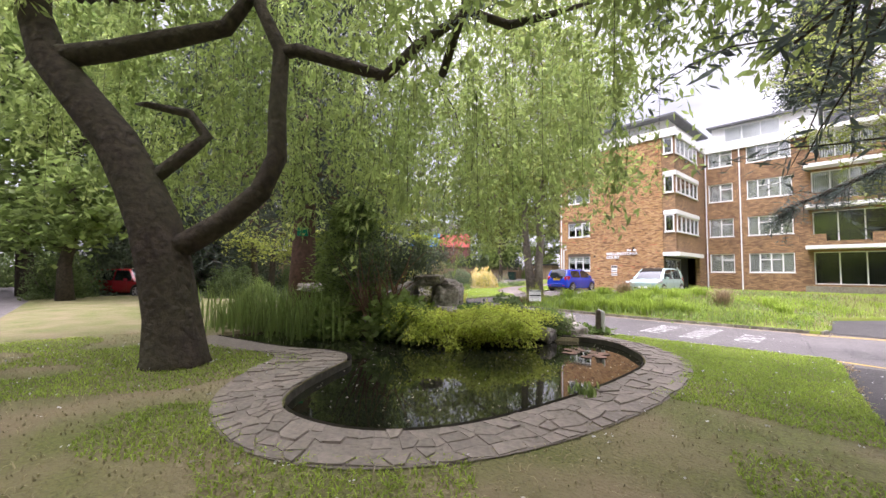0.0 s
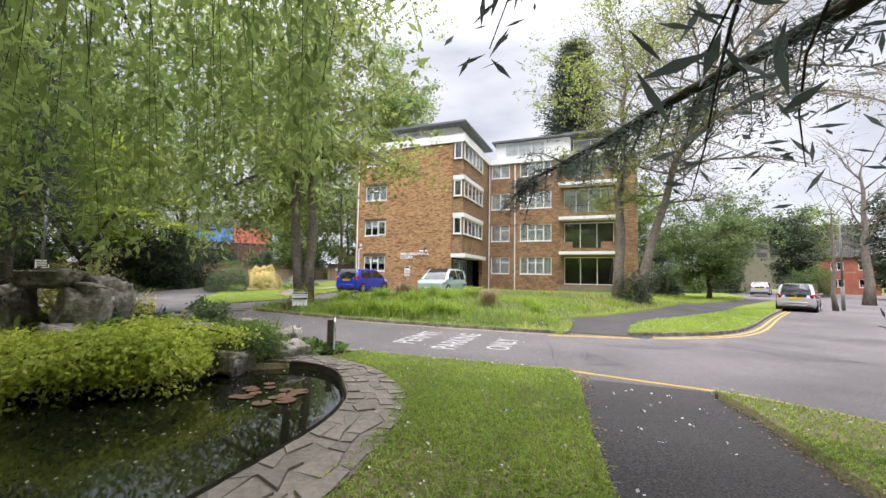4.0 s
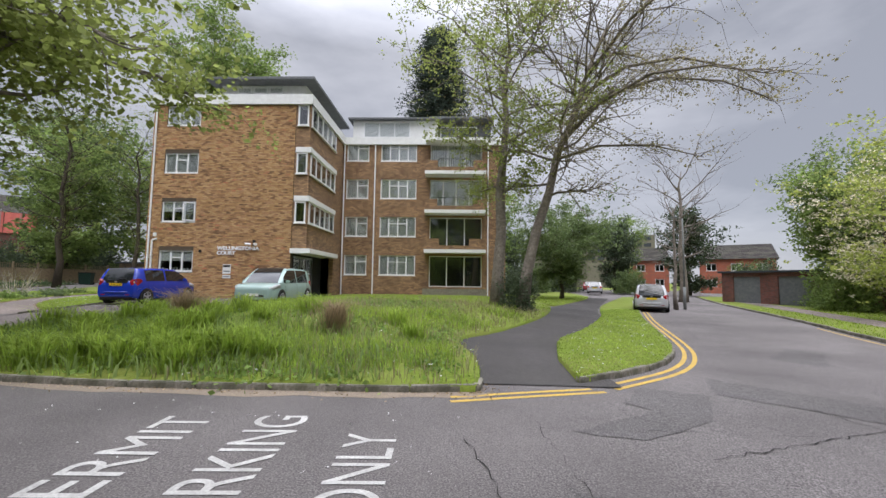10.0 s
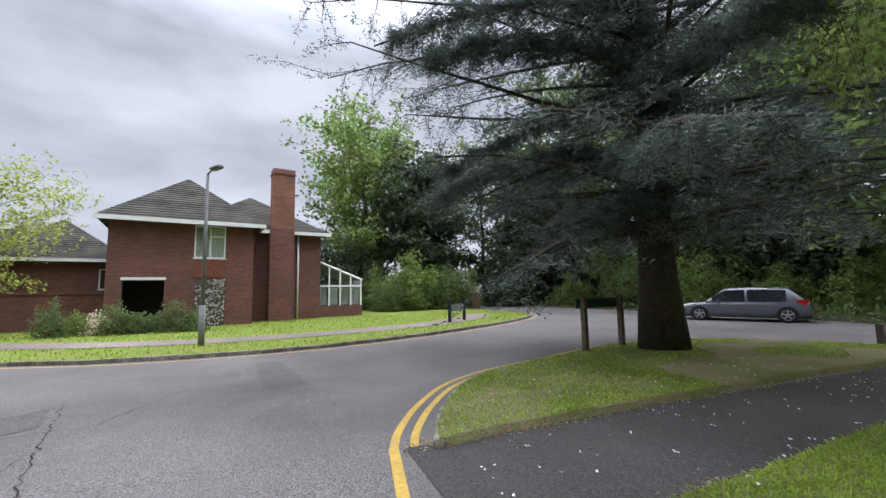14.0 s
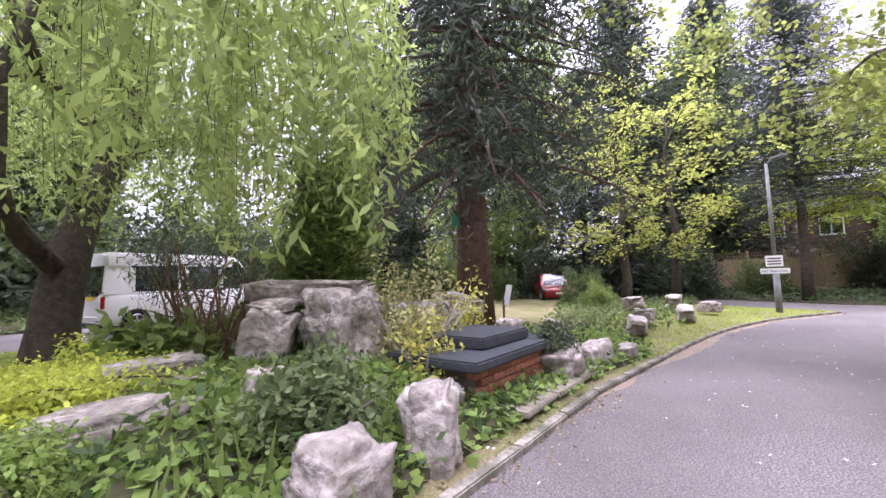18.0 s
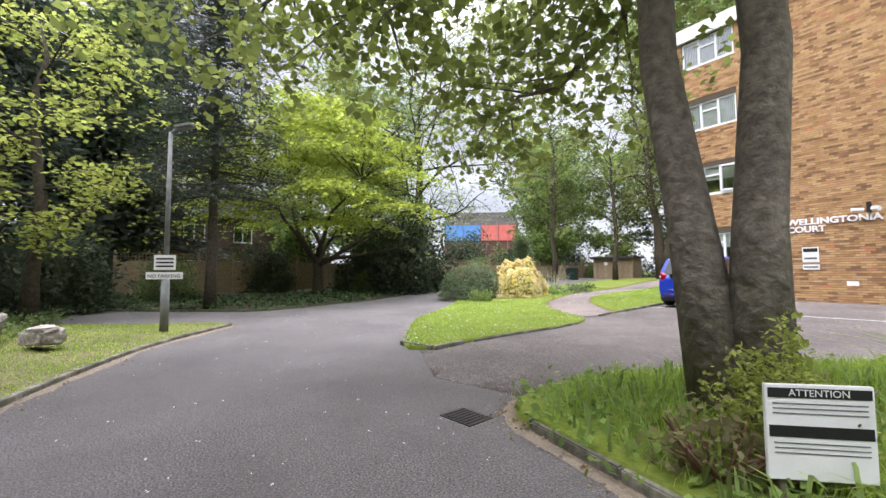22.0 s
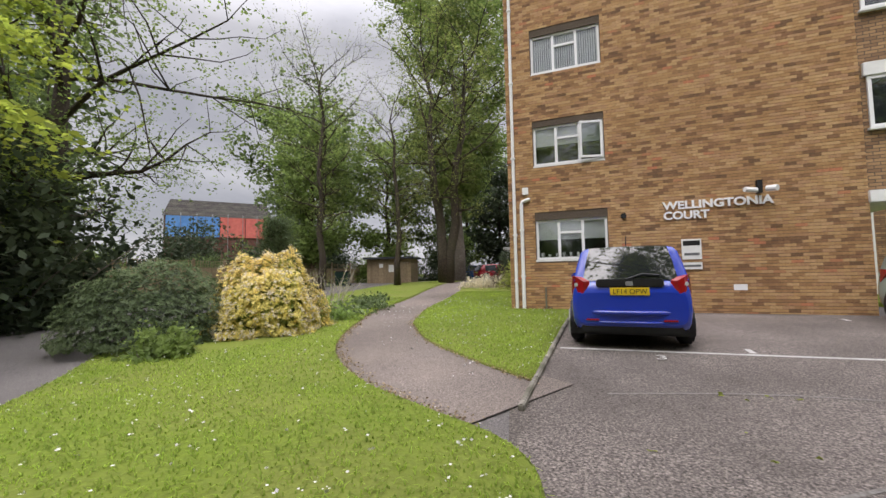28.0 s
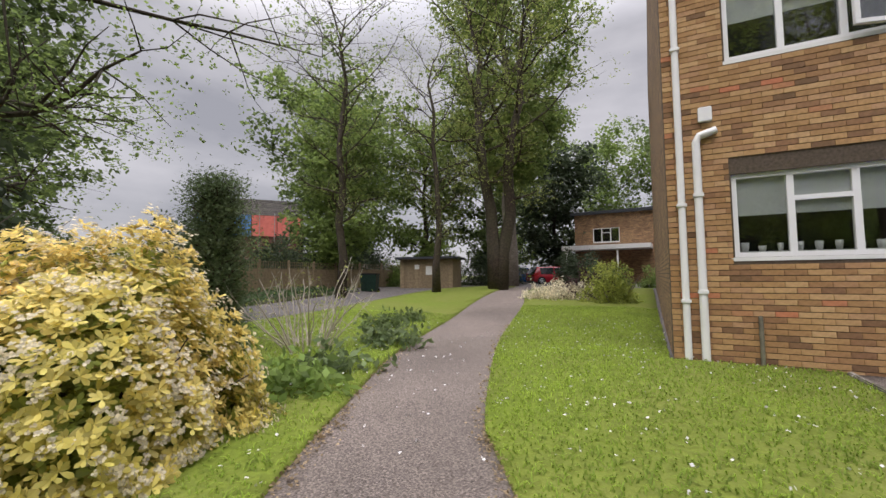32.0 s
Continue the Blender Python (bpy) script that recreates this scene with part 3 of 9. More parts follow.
def conifer(name, base, height, radius, seed, label, leaves, bark=None, trunk_r=0.3, clear=0.1, tiers=26, arms=7, per=90, leaf=0.12, droop=0.15, shape=0.8, group="trees", taper=True, fine=0, limbs=(), slim=0.3, needles=13):
    """A conifer: a straight trunk with tiers of arms that carry sprays of needles."""
    rng = np.random.default_rng(seed)
    root = thing(name, label, "tree", base, group)
    part("trunk", tube([(0, 0, -0.3), (0.05, 0, height * 0.1), (0, 0.05, height * 0.5), (0, 0, height)], [trunk_r * 1.4, trunk_r, trunk_r * 0.6, 0.03], 12), bark or M_BARKD, root, smooth=True)
    bm, cs = bmesh.new(), []
    for i in range(tiers):
        u = clear + (1 - clear) * i / tiers
        h = (u - clear) / (1 - clear)
        reach = radius * ((1 - h) ** shape if taper else (0.55 + 0.45 * math.sin(2.6 * h + 0.4))) + 0.15
        for j in range(arms):
            a = 2.4 * i + 2 * math.pi * j / arms + rng.uniform(-0.4, 0.4)
            r = reach * rng.uniform(0.65, 1.12)
            p, rr = branch(rng, (0, 0, u * height), (math.cos(a), math.sin(a), 0.12), r, 0.02 + trunk_r * 0.16 * (1 - h), 0.08, 5, -droop * 0.35)
            tube(p, rr, 5, bm)
            if fine:
                sprays(rng, p, bm, cs, fine, 0.26 * r)
                continue
            for k in range(1, 6):
                w = 0.22 * r * (1.15 - 0.16 * k)
                for _ in range(3):
                    cs.append(np.array(p[k]) + rng.normal(0, 1, 3) * np.array([w, w, 0.06 * r + 0.05]))
    for nth, (pts, rad) in enumerate(limbs):
        pts = [tuple(np.array(q) - np.array(base)) for q in pts]
        tube(pts, rad, 7, bm)
        dense = [tuple(np.array(p0) + (np.array(p1) - np.array(p0)) * u) for p0, p1 in zip(pts, pts[1:]) for u in (0, 0.25, 0.5, 0.75)]
        own = []
        if nth:
            sprays(rng, dense, bm, own, 14, 0.75)
            v, f = leaf_cloud(rng, own, (0.075, 0.075, 0.04), 20, 0.085, 0.45, droop, 0.17)
            mesh_np("needle_spray", v, f, leaves, root)
            continue
        # the thin bough over the path: uneven hanging sprays with gaps between
        for q in range(1, len(dense)):
            p0, p1 = np.array(dense[q - 1]), np.array(dense[q])
            way = (p1 - p0) / (np.linalg.norm(p1 - p0) + 1e-9)
            side = np.array([-way[1], way[0], 0.0])
            for _ in range(3 + int(6 * np.linalg.norm(p1 - p0))):
                d = side * rng.uniform(-1.0, 1.0) + way * rng.uniform(0.2, 1.0) + np.array([0, 0, rng.uniform(-1.1, 0.2)])
                tw, tr = branch(rng, tuple(p0 + (p1 - p0) * rng.random()), d, rng.uniform(0.15, 0.62), 0.009, 0.14, 5, -0.16)
                tube(tw, tr, 3, bm)
                own += tw[1:] + tw[2:]
        v, f = leaf_cloud(rng, own, (0.045, 0.045, 0.03), 14, 0.06, 0.45, droop, 0.16)
        mesh_np("needle_spray", v, f, leaves, root)
    part("branch_frame", bm, bark or M_BARKD, root, smooth=True)
    if fine:
        v, f = leaf_cloud(rng, cs, (0.08, 0.08, 0.04), needles, leaf * 1.35, 0.45, droop, 0.17)
        mesh_np("crown", v, f, leaves, root)
        return root
    v, f = leaf_cloud(rng, cs, (0.1 * radius * 0.55 + 0.1, 0.1 * radius * 0.55 + 0.1, 0.06 * radius * 0.4 + 0.06), max(3, per // 12), leaf, 0.35, droop, slim)
    mesh_np("crown", v, f, leaves, root)
    return root

def shrub(name, base, size, seed, label, leaves, per=2600, leaf=0.09, group="shrubs", stems=7, category="shrub", shell=0.5, lump=0.3, bark=None, flat=0.8):
    """A rounded bush: stems inside and an uneven shell of leaves."""
    rng = np.random.default_rng(seed)
    root = thing(name, label, category, base, group)
    bm = bmesh.new()
    for k in range(stems):
        a = 2.4 * k
        p, r = branch(rng, (0.12 * math.cos(a) * size[0], 0.12 * math.sin(a) * size[1], -0.05), (math.cos(a) * size[0], math.sin(a) * size[1], size[2] * 1.4), size[2] * 0.85, 0.025, 0.15, 4)
        tube(p, r, 5, bm)
    part("stem_frame", bm, bark or M_BARK, root)
    d = rng.normal(0, 1, (per, 3))
    d[:, 2] = np.abs(d[:, 2]) * 1.1 - 0.15
    d /= np.linalg.norm(d, axis=1)[:, None]
    o = rng.uniform(0, 9, 3)
    wob = 1 + lump * (np.sin(d[:, 0] * 5 + o[0]) * np.sin(d[:, 1] * 5 + o[1]) + 0.6 * np.sin(d[:, 0] * 11 + d[:, 2] * 9 + o[2]))
    rad = (1 - shell * rng.random(per) ** 2.2) * wob
    c = d * rad[:, None] * np.array([size[0] * 0.5, size[1] * 0.5, size[2]]) * np.array([1, 1, 0.9])
    c[:, 2] = np.maximum(c[:, 2], 0.04)
    v, f = leaf_cloud(rng, c, (leaf * 0.5,) * 3, 3, leaf, flat, 0.0, 0.5)
    mesh_np("foliage", v, f, leaves, root)
    return root

def blades(name, spots, rng, height, width, material, label, category="grass", kind="stuff", bend=0.5, per=1, parent=None):
    """Grass-like blades, each two quads bent over."""
    spots = np.repeat(np.asarray(spots, float), per, 0)
    n = len(spots)
    if per > 1:
        spots = spots + np.c_[rng.normal(0, 0.06, (n, 2)), np.zeros(n)]
    a = rng.uniform(0, 2 * math.pi, n)
    h = height * rng.uniform(0.5, 1.25, n)
    d, s = np.c_[np.cos(a), np.sin(a), 0 * a], np.c_[-np.sin(a), np.cos(a), 0 * a] * width / 2
    k = (bend * rng.uniform(0.2, 1.2, n) * h)[:, None]
    z = np.c_[0 * a, 0 * a, h]
    m, t = spots + d * k * 0.3 + z * 0.6, spots + d * k + z * (1 - 0.25 * bend)
    v = np.stack([spots - s, spots + s, m + s * 0.8, m - s * 0.8, t + s * 0.15, t - s * 0.15], 1).reshape(-1, 3)
    i = np.arange(n)[:, None] * 6
    f = np.concatenate([i + np.array([0, 1, 2, 3]), i + np.array([3, 2, 4, 5])])
    ob = mesh_np(name, v, f, material, parent)
    return tagged(ob, label, category if not parent else "", "", kind if not parent else "")

def gridded(fn, step=0.2):
    """fn(x, y) taken at the nodes of a grid and blended between them."""
    seen = {}

    def node(i, j):
        if (i, j) not in seen:
            seen[i, j] = fn(i * step, j * step)
        return seen[i, j]

    def blend(x, y):
        i, j = math.floor(x / step), math.floor(y / step)
        u, v = x / step - i, y / step - j
        return (node(i, j) * (1 - u) + node(i + 1, j) * u) * (1 - v) + (node(i, j + 1) * (1 - u) + node(i + 1, j + 1) * u) * v
    return blend

def inside_all(p, poly):
    hit = np.zeros(len(p), bool)
    for (ax, ay), (bx, by) in zip(poly, poly[1:] + poly[:1]):
        hit ^= ((ay > p[:, 1]) != (by > p[:, 1])) & (p[:, 0] < (bx - ax) * (p[:, 1] - ay) / (by - ay + 1e-12) + ax)
    return hit

def scatter(poly, n, seed, height, margin=0.0, keep=None):
    rng = np.random.default_rng(seed)
    xs, ys = [p[0] for p in poly], [p[1] for p in poly]
    high = gridded(height)
    out = []
    for _ in range(200):
        p = np.c_[rng.uniform(min(xs), max(xs), 2 * n), rng.uniform(min(ys), max(ys), 2 * n)]
        for x, y in p[inside_all(p, poly)].tolist():
            if not keep or keep(x, y):
                out.append((x, y, high(x, y)))
                if len(out) == n:
                    return np.array(out)
    return np.array(out)

# ---- ground, roads, lawns ----
v, f = [], []
R = [0, 60, 120, 300, 1200, 3000]
for k, r in enumerate(R):
    for i in range(48):
        a = 2 * math.pi * i / 48
        v.append((10 + r * math.cos(a), -10 + r * math.sin(a), -0.45))
for k in range(len(R) - 1):
    for i in range(48):
        j = (i + 1) % 48
        f.append((k * 48 + i, k * 48 + 48 + i, k * 48 + 48 + j, k * 48 + j) if k else (i, 48 + i, 48 + j))
raw("ground", v, f, M_LAWN, label="green ground that runs out to the horizon", category="ground", kind="structure")
v, f, nx, ny = [], [], 124, 124
for j in range(ny + 1):
    for i in range(nx + 1):
        x, y = -44 + 0.95 * i, -52 + 0.95 * j
        v.append((x, y, gz(x, y)))
for j in range(ny):
    for i in range(nx):
        f.append((j * (nx + 1) + i, j * (nx + 1) + i + 1, (j + 1) * (nx + 1) + i + 1, (j + 1) * (nx + 1) + i))
raw("road", v, f, M_ASPH, label="grey worn asphalt road and drive with patches", category="road", kind="structure", smooth=True)

def raised(poly, edge=0.09, inner=0.09, run=1.0):
    def h(x, y):
        return gz(x, y) + edge + (inner - edge) * sm(edge_gap(x, y, poly) / run)
    return h

DRIVE_S = [(17.75, -19.95), (16, -20.05), (14.3, -20.1), (12, -20.05), (10.1, -19.95), (9.3, -19.95), (7.9, -19.75), (3.5, -19), (0.2, -17.9), (-1.6, -16.8), (-2.6, -16.15)]
RIM_IN = [(13.75, -21.62), (14.15, -21.45), (14.6, -21.45), (15.05, -21.68), (15.45, -22.1), (15.82, -22.6), (16.05, -23.3), (16.14, -24.4), (16.13, -25.4), (16.02, -26.4), (15.8, -27.05), (15.4, -27.5), (14.8, -27.72), (14.3, -27.65), (13.8, -27.25), (13.35, -26.7), (12.9, -26.15), (12.3, -26.05), (11.2, -26.6), (9.3, -27.1)]
POND = smooth_line(RIM_IN[1:] + [(8.8, -26), (10, -24.8), (11.5, -23.9), (12.8, -23.3), (13.45, -22.6), (13.6, -22.0)], True, 3)
LAWN_A = smooth_line(DRIVE_S, steps=3) + [(-3.1, -16.5), (-3.6, -17.8), (-4.8, -19.6), (-7, -23), (-8.5, -27), (-8, -30.6), (3.2, -30.7), (10.8, -31.1), (15, -31.25),
                                          (19.0, -31.3), (18.85, -28), (18.45, -24.3), (18.12, -22.3), (18.0, -21.3), (17.9, -20.4)]
h_a = raised(LAWN_A, 0.05, 0.09, 1.2)
patch("lawn_pond", LAWN_A, h_a, M_DRY, "worn lawn with bare dry soil round the pond", "lawn", hole=POND, skirt=0.6)
LAWN_B = smooth_line([(19.4, -20.42), (19.95, -20.57), (20.85, -20.98), (21.9, -21.65), (22.75, -22.65), (23.5, -24.1), (24.8, -26.6), (25.0, -28.6), (24, -30.4), (22.3, -31.2), (20.6, -31.3)], steps=4) + [
    (20.5, -31.2), (20.3, -26.4), (19.85, -23.1), (19.6, -21.1)]
h_b = raised(LAWN_B, 0.09, 0.12)
patch("lawn_cedar", LAWN_B, h_b, M_DRY, "worn verge under the cedar", "lawn")
ISLAND = smooth_line([(5.95, -14.1), (6.15, -14.75), (6.6, -15.0), (8.4, -15.3), (10, -15.6), (12.6, -15.85), (14.5, -15.85), (16.9, -15.8), (17.3, -15.6), (17.35, -14),
                      (17.1, -11.6), (18.3, -9.7), (20.5, -5.2), (22.3, 2), (22.7, 8.0)], steps=4) + [(22.7, 8.2), (20.45, 8.2), (20.45, 6.4), (9.4, 6.4), (9.5, 1.0)] + smooth_line([
                          (10.8, -1.5), (10.5, -5), (8.6, -8.6), (6.6, -11.6), (5.95, -13.4)], steps=4)

def h_c(x, y):
    k = sm(edge_gap(x, y, ISLAND) / 3.2)
    return gz(x, y) + 0.09 + k * (0.42 * math.exp(-((x - 12) / 6) ** 2 - ((y + 9.5) / 5) ** 2) + 0.12) + 0.04 * noise.noise((x * 0.5, y * 0.5, 3))

patch("lawn_island", ISLAND, h_c, M_LAWN, "mounded island of rough grass before the flats", "lawn")
LAWN_D = [(18.72, -15.2)] + smooth_line([(18.9, -15.15), (20.45, -13.85), (21.6, -12.2), (22.7, -9.7), (25.25, -2.9), (29.8, 8.0), (36, 22)], steps=4) + smooth_line([
    (34.5, 22), (26.8, 6.3), (23.7, -2.2), (22.05, -6.3), (20.6, -9.3), (19.45, -11.35), (18.85, -13.6)], steps=4)
h_d = raised(LAWN_D, 0.09, 0.12)
patch("lawn_verge", LAWN_D, h_d, M_LAWN, "grass verge between footpath and road", "lawn")
LAWN_D2 = smooth_line([(22.9, 3.9), (25.4, 9), (31, 22), (33, 40)], steps=3) + [(20.45, 40), (20.45, 8.4), (22.6, 8.4)]
h_d2 = raised(LAWN_D2, 0.07, 0.1)
patch("lawn_far", LAWN_D2, h_d2, M_LAWN, "lawn beside the far end of the flats", "lawn", step=1.5)
LAWN_F = smooth_line([(3.2, -13.8), (2.95, -12.7), (2.75, -11.2), (2.62, -9.3), (2.25, -8.4), (1.24, -7.85), (0.31, -7.36), (-0.63, -6.57), (-1.36, -5.65), (-1.95, -4.5), (-2.4, -3.4), (-3.4, -0.9), (-4.5, 3.0), (-5.7, 7.5),
                      (-6.6, 12), (-7.2, 16), (-7.6, 19)], steps=4) + smooth_line([(-10.2, 19), (-10.5, 12), (-9.8, 5), (-8.8, 0), (-7.6, -4), (-5.8, -6.4), (-3.6, -8.5), (-1.1, -11.4), (0.4, -12.6),
                      (1.4, -13.3), (2.2, -13.85), (2.9, -14.1)], steps=4)
h_f = raised(LAWN_F, 0.06, 0.1)
patch("lawn_bush", LAWN_F, h_f, M_LAWN, "short bright green lawn with daisies and fallen petals", "lawn")
LAWN_G = [(2.12, -0.15), (2.14, -6.4)] + smooth_line([(2.1, -6.72), (1.27, -6.1), (0.11, -5.06), (-0.72, -3.85), (-1.15, -3.0), (-2.15, 0.2), (-2.95, 3.6), (-3.9, 8), (-5.0, 12), (-5.6, 17)], steps=4) + [(-3, 17), (0.3, 17), (0.4, -0.1)]
h_g = raised(LAWN_G, 0.05, 0.08)
patch("lawn_flats", LAWN_G, h_g, M_LAWN, "short lawn along the side of the flats", "lawn")
BED_H = smooth_line([(-6.2, -14.6), (-6.9, -13.2), (-8.2, -10.8), (-10.5, -6.5), (-13, -1.6), (-14.2, 4), (-14.6, 12)], steps=4) + [(-43, 12), (-43, -30), (-14, -24), (-8.5, -18), (-6.4, -15.4)]
h_h = raised(BED_H, 0.06, 0.2, 2)
patch("bed_bank", BED_H, h_h, M_SOIL, "dark planted bed along the boundary fence", "flower bed", step=2)
FARKERB = smooth_line([(45, 27), (38, 12), (32.7, -1.1), (29.2, -9), (27.6, -13.4), (27.35, -16.6), (28.1, -19.9), (30.4, -24.1), (33.6, -28.2), (36.2, -30.6), (38.2, -31.2), (40, -31.0)], steps=4)
LOT = FARKERB + [(73, -30), (73, 27)]
h_l = raised(LOT, 0.09, 0.12)
patch("lawn_house", LOT, h_l, M_LAWN, "grass verge and garden of the brick house", "lawn", step=1.6)
WOOD_S = smooth_line([(73, -36), (45, -38), (33, -39.5), (27, -39.5), (17.7, -38.2), (9.2, -36.8), (-5, -35.5), (-43, -36)], steps=3) + [(-43, -51.5), (73, -51.5)]
h_s = raised(WOOD_S, 0.08, 0.3, 3)
patch("wood_floor", WOOD_S, h_s, M_SOIL, "leafy bank under the trees beyond the road", "bank", step=2.5)

h_k = lambda x, y: gz(x, y)
kerb("kerb_drive", smooth_line(DRIVE_S, steps=4)[8:], "weathered concrete kerb along the drive", 0.06, 0.1)
kerb("kerb_island", ISLAND[2:34], "concrete kerb round the mounded grass", 0.085, 0.1)
kerb("kerb_verge", LAWN_D[:26], "concrete kerb of the verge", 0.09, 0.11)
kerb("kerb_cedar", LAWN_B[:30], "concrete kerb of the cedar corner", 0.085, 0.11)
kerb("kerb_far", FARKERB, "dark concrete kerb across the road", 0.1, length=1.8)
kerb("kerb_lawn", LAWN_F[-11:] + LAWN_F[:4], "low pale concrete edging of the lawn tip", 0.075, 0.11)
kerb("kerb_park", LAWN_F[4:17], "flush concrete edging between lawn and car park", 0.052, 0.06)
kerb("kerb_bay", [(2.15, -7.6), (2.17, -0.2)], "thin concrete edging beside the parking bay", 0.07, 0.06)

PARK = [(3.1, -14.0), (4.7, -14.75), (6.0, -14.4), (6.7, -11.6), (8.7, -8.6), (10.55, -5.0), (10.8, -1.5), (9.5, 0.9), (8.9, 0.0), (0.5, 0.0), (0.5, -5.0), (2.0, -7.4), (2.4, -9.3), (2.6, -11.2), (2.8, -12.7)]
patch("car_park", PARK, lambda x, y: gz(x, y) + 0.006, M_PARK, "coarse brown-grey asphalt of the car park", "car park", step=0.95, skirt=0.05)

def band(name, line, width, label, material, category="road marking", off=0.0, z=0.004, height=gz):
    return solo(name, strip(line, width, height, None, z, off), material, label, category, kind="structure")

YL = LAWN_D[1:22]
band("yellow_line", YL, 0.08, "double yellow line, worn paint", M_YELLOW, off=-0.22)
band("yellow_line", YL, 0.08, "double yellow line, worn paint", M_YELLOW, off=-0.4)
band("yellow_line", LAWN_B[:28], 0.08, "double yellow line, worn paint", M_YELLOW, off=0.22)
band("yellow_line", LAWN_B[:28], 0.08, "double yellow line, worn paint", M_YELLOW, off=0.4)
band("yellow_line", [(16.95, -16.02), (17.9, -15.75), (18.8, -15.5)], 0.08, "yellow line across the path mouth", M_YELLOW)
band("yellow_line", [(16.95, -16.2), (17.9, -15.93), (18.95, -15.62)], 0.08, "yellow line across the path mouth", M_YELLOW)
band("yellow_line", FARKERB[10:44], 0.07, "faded yellow line by the far kerb", M_YELLOW, off=-0.3)
band("yellow_line", [(17.6, -19.75), (18.6, -19.95), (19.6, -20.05)], 0.09, "yellow line across the footpath mouth", M_YELLOW)
PATH_E = smooth_line([(18.72, -20.2), (18.8, -21.3), (19.0, -23), (19.35, -26.4), (19.75, -31.2)], steps=4)
band("footpath_pond", PATH_E, 1.62, "dark asphalt footpath beside the pond", M_DARKASPH, "path", z=0.012)
PATH_N = smooth_line([(18.0, -15.4), (18.15, -12.4), (19.2, -9.9), (21.2, -6.0), (23.0, 0), (25.2, 6), (31, 20)], steps=5)
band("footpath_verge", PATH_N, 2.5, "dark asphalt footpath through the verge", M_DARKASPH, "path", z=0.02)
PATH_L = smooth_line([(2.1, -7.5), (0.85, -6.75), (-0.26, -5.85), (-1.05, -4.75), (-1.75, -3.2), (-2.8, -0.4), (-3.7, 3.2), (-4.8, 7.7), (-5.8, 12), (-6.4, 16), (-6.6, 18.5)], steps=5)
band("footpath_flats", PATH_L, 1.85, "grey-brown asphalt footpath past the flats", M_ASPH2, "path", z=0.02)
PAV_E = smooth_line([(40.5, 12), (35.5, 0), (31.6, -9.5), (30.2, -14), (30.2, -17.5), (31.4, -21.2), (34, -25.4), (38, -28.4)], steps=4)
band("pavement_house", PAV_E, 1.4, "asphalt pavement before the brick house", M_ASPH2, "pavement", z=0.135)

# ---- the flats ----
def wall_cells(a0, a1, z0, z1, holes, d0, d1, axis="x"):
    """Wall slabs round rectangular openings, from depth d0 to d1."""
    bm = bmesh.new()
    xs = sorted({a0, a1, *(h[k] for h in holes for k in (0, 1))})
    zs = sorted({z0, z1, *(h[k] for h in holes for k in (2, 3))})
    for xa, xb in zip(xs, xs[1:]):
        run = None
        for za, zb in list(zip(zs, zs[1:])) + [(None, None)]:
            solid = za is not None and not any(h[0] <= xa + 1e-4 and xb - 1e-4 <= h[1] and h[2] <= za + 1e-4 and zb - 1e-4 <= h[3] for h in holes)
            if solid:
                run = (run[0], zb) if run else (za, zb)
            elif run:
                box(*((xa, d0, run[0], xb, d1, run[1]) if axis == "x" else (d0, xa, run[0], d1, xb, run[1])), bm=bm)
                run = None
    bmesh.ops.remove_doubles(bm, verts=bm.verts[:], dist=1e-4)
    return bm

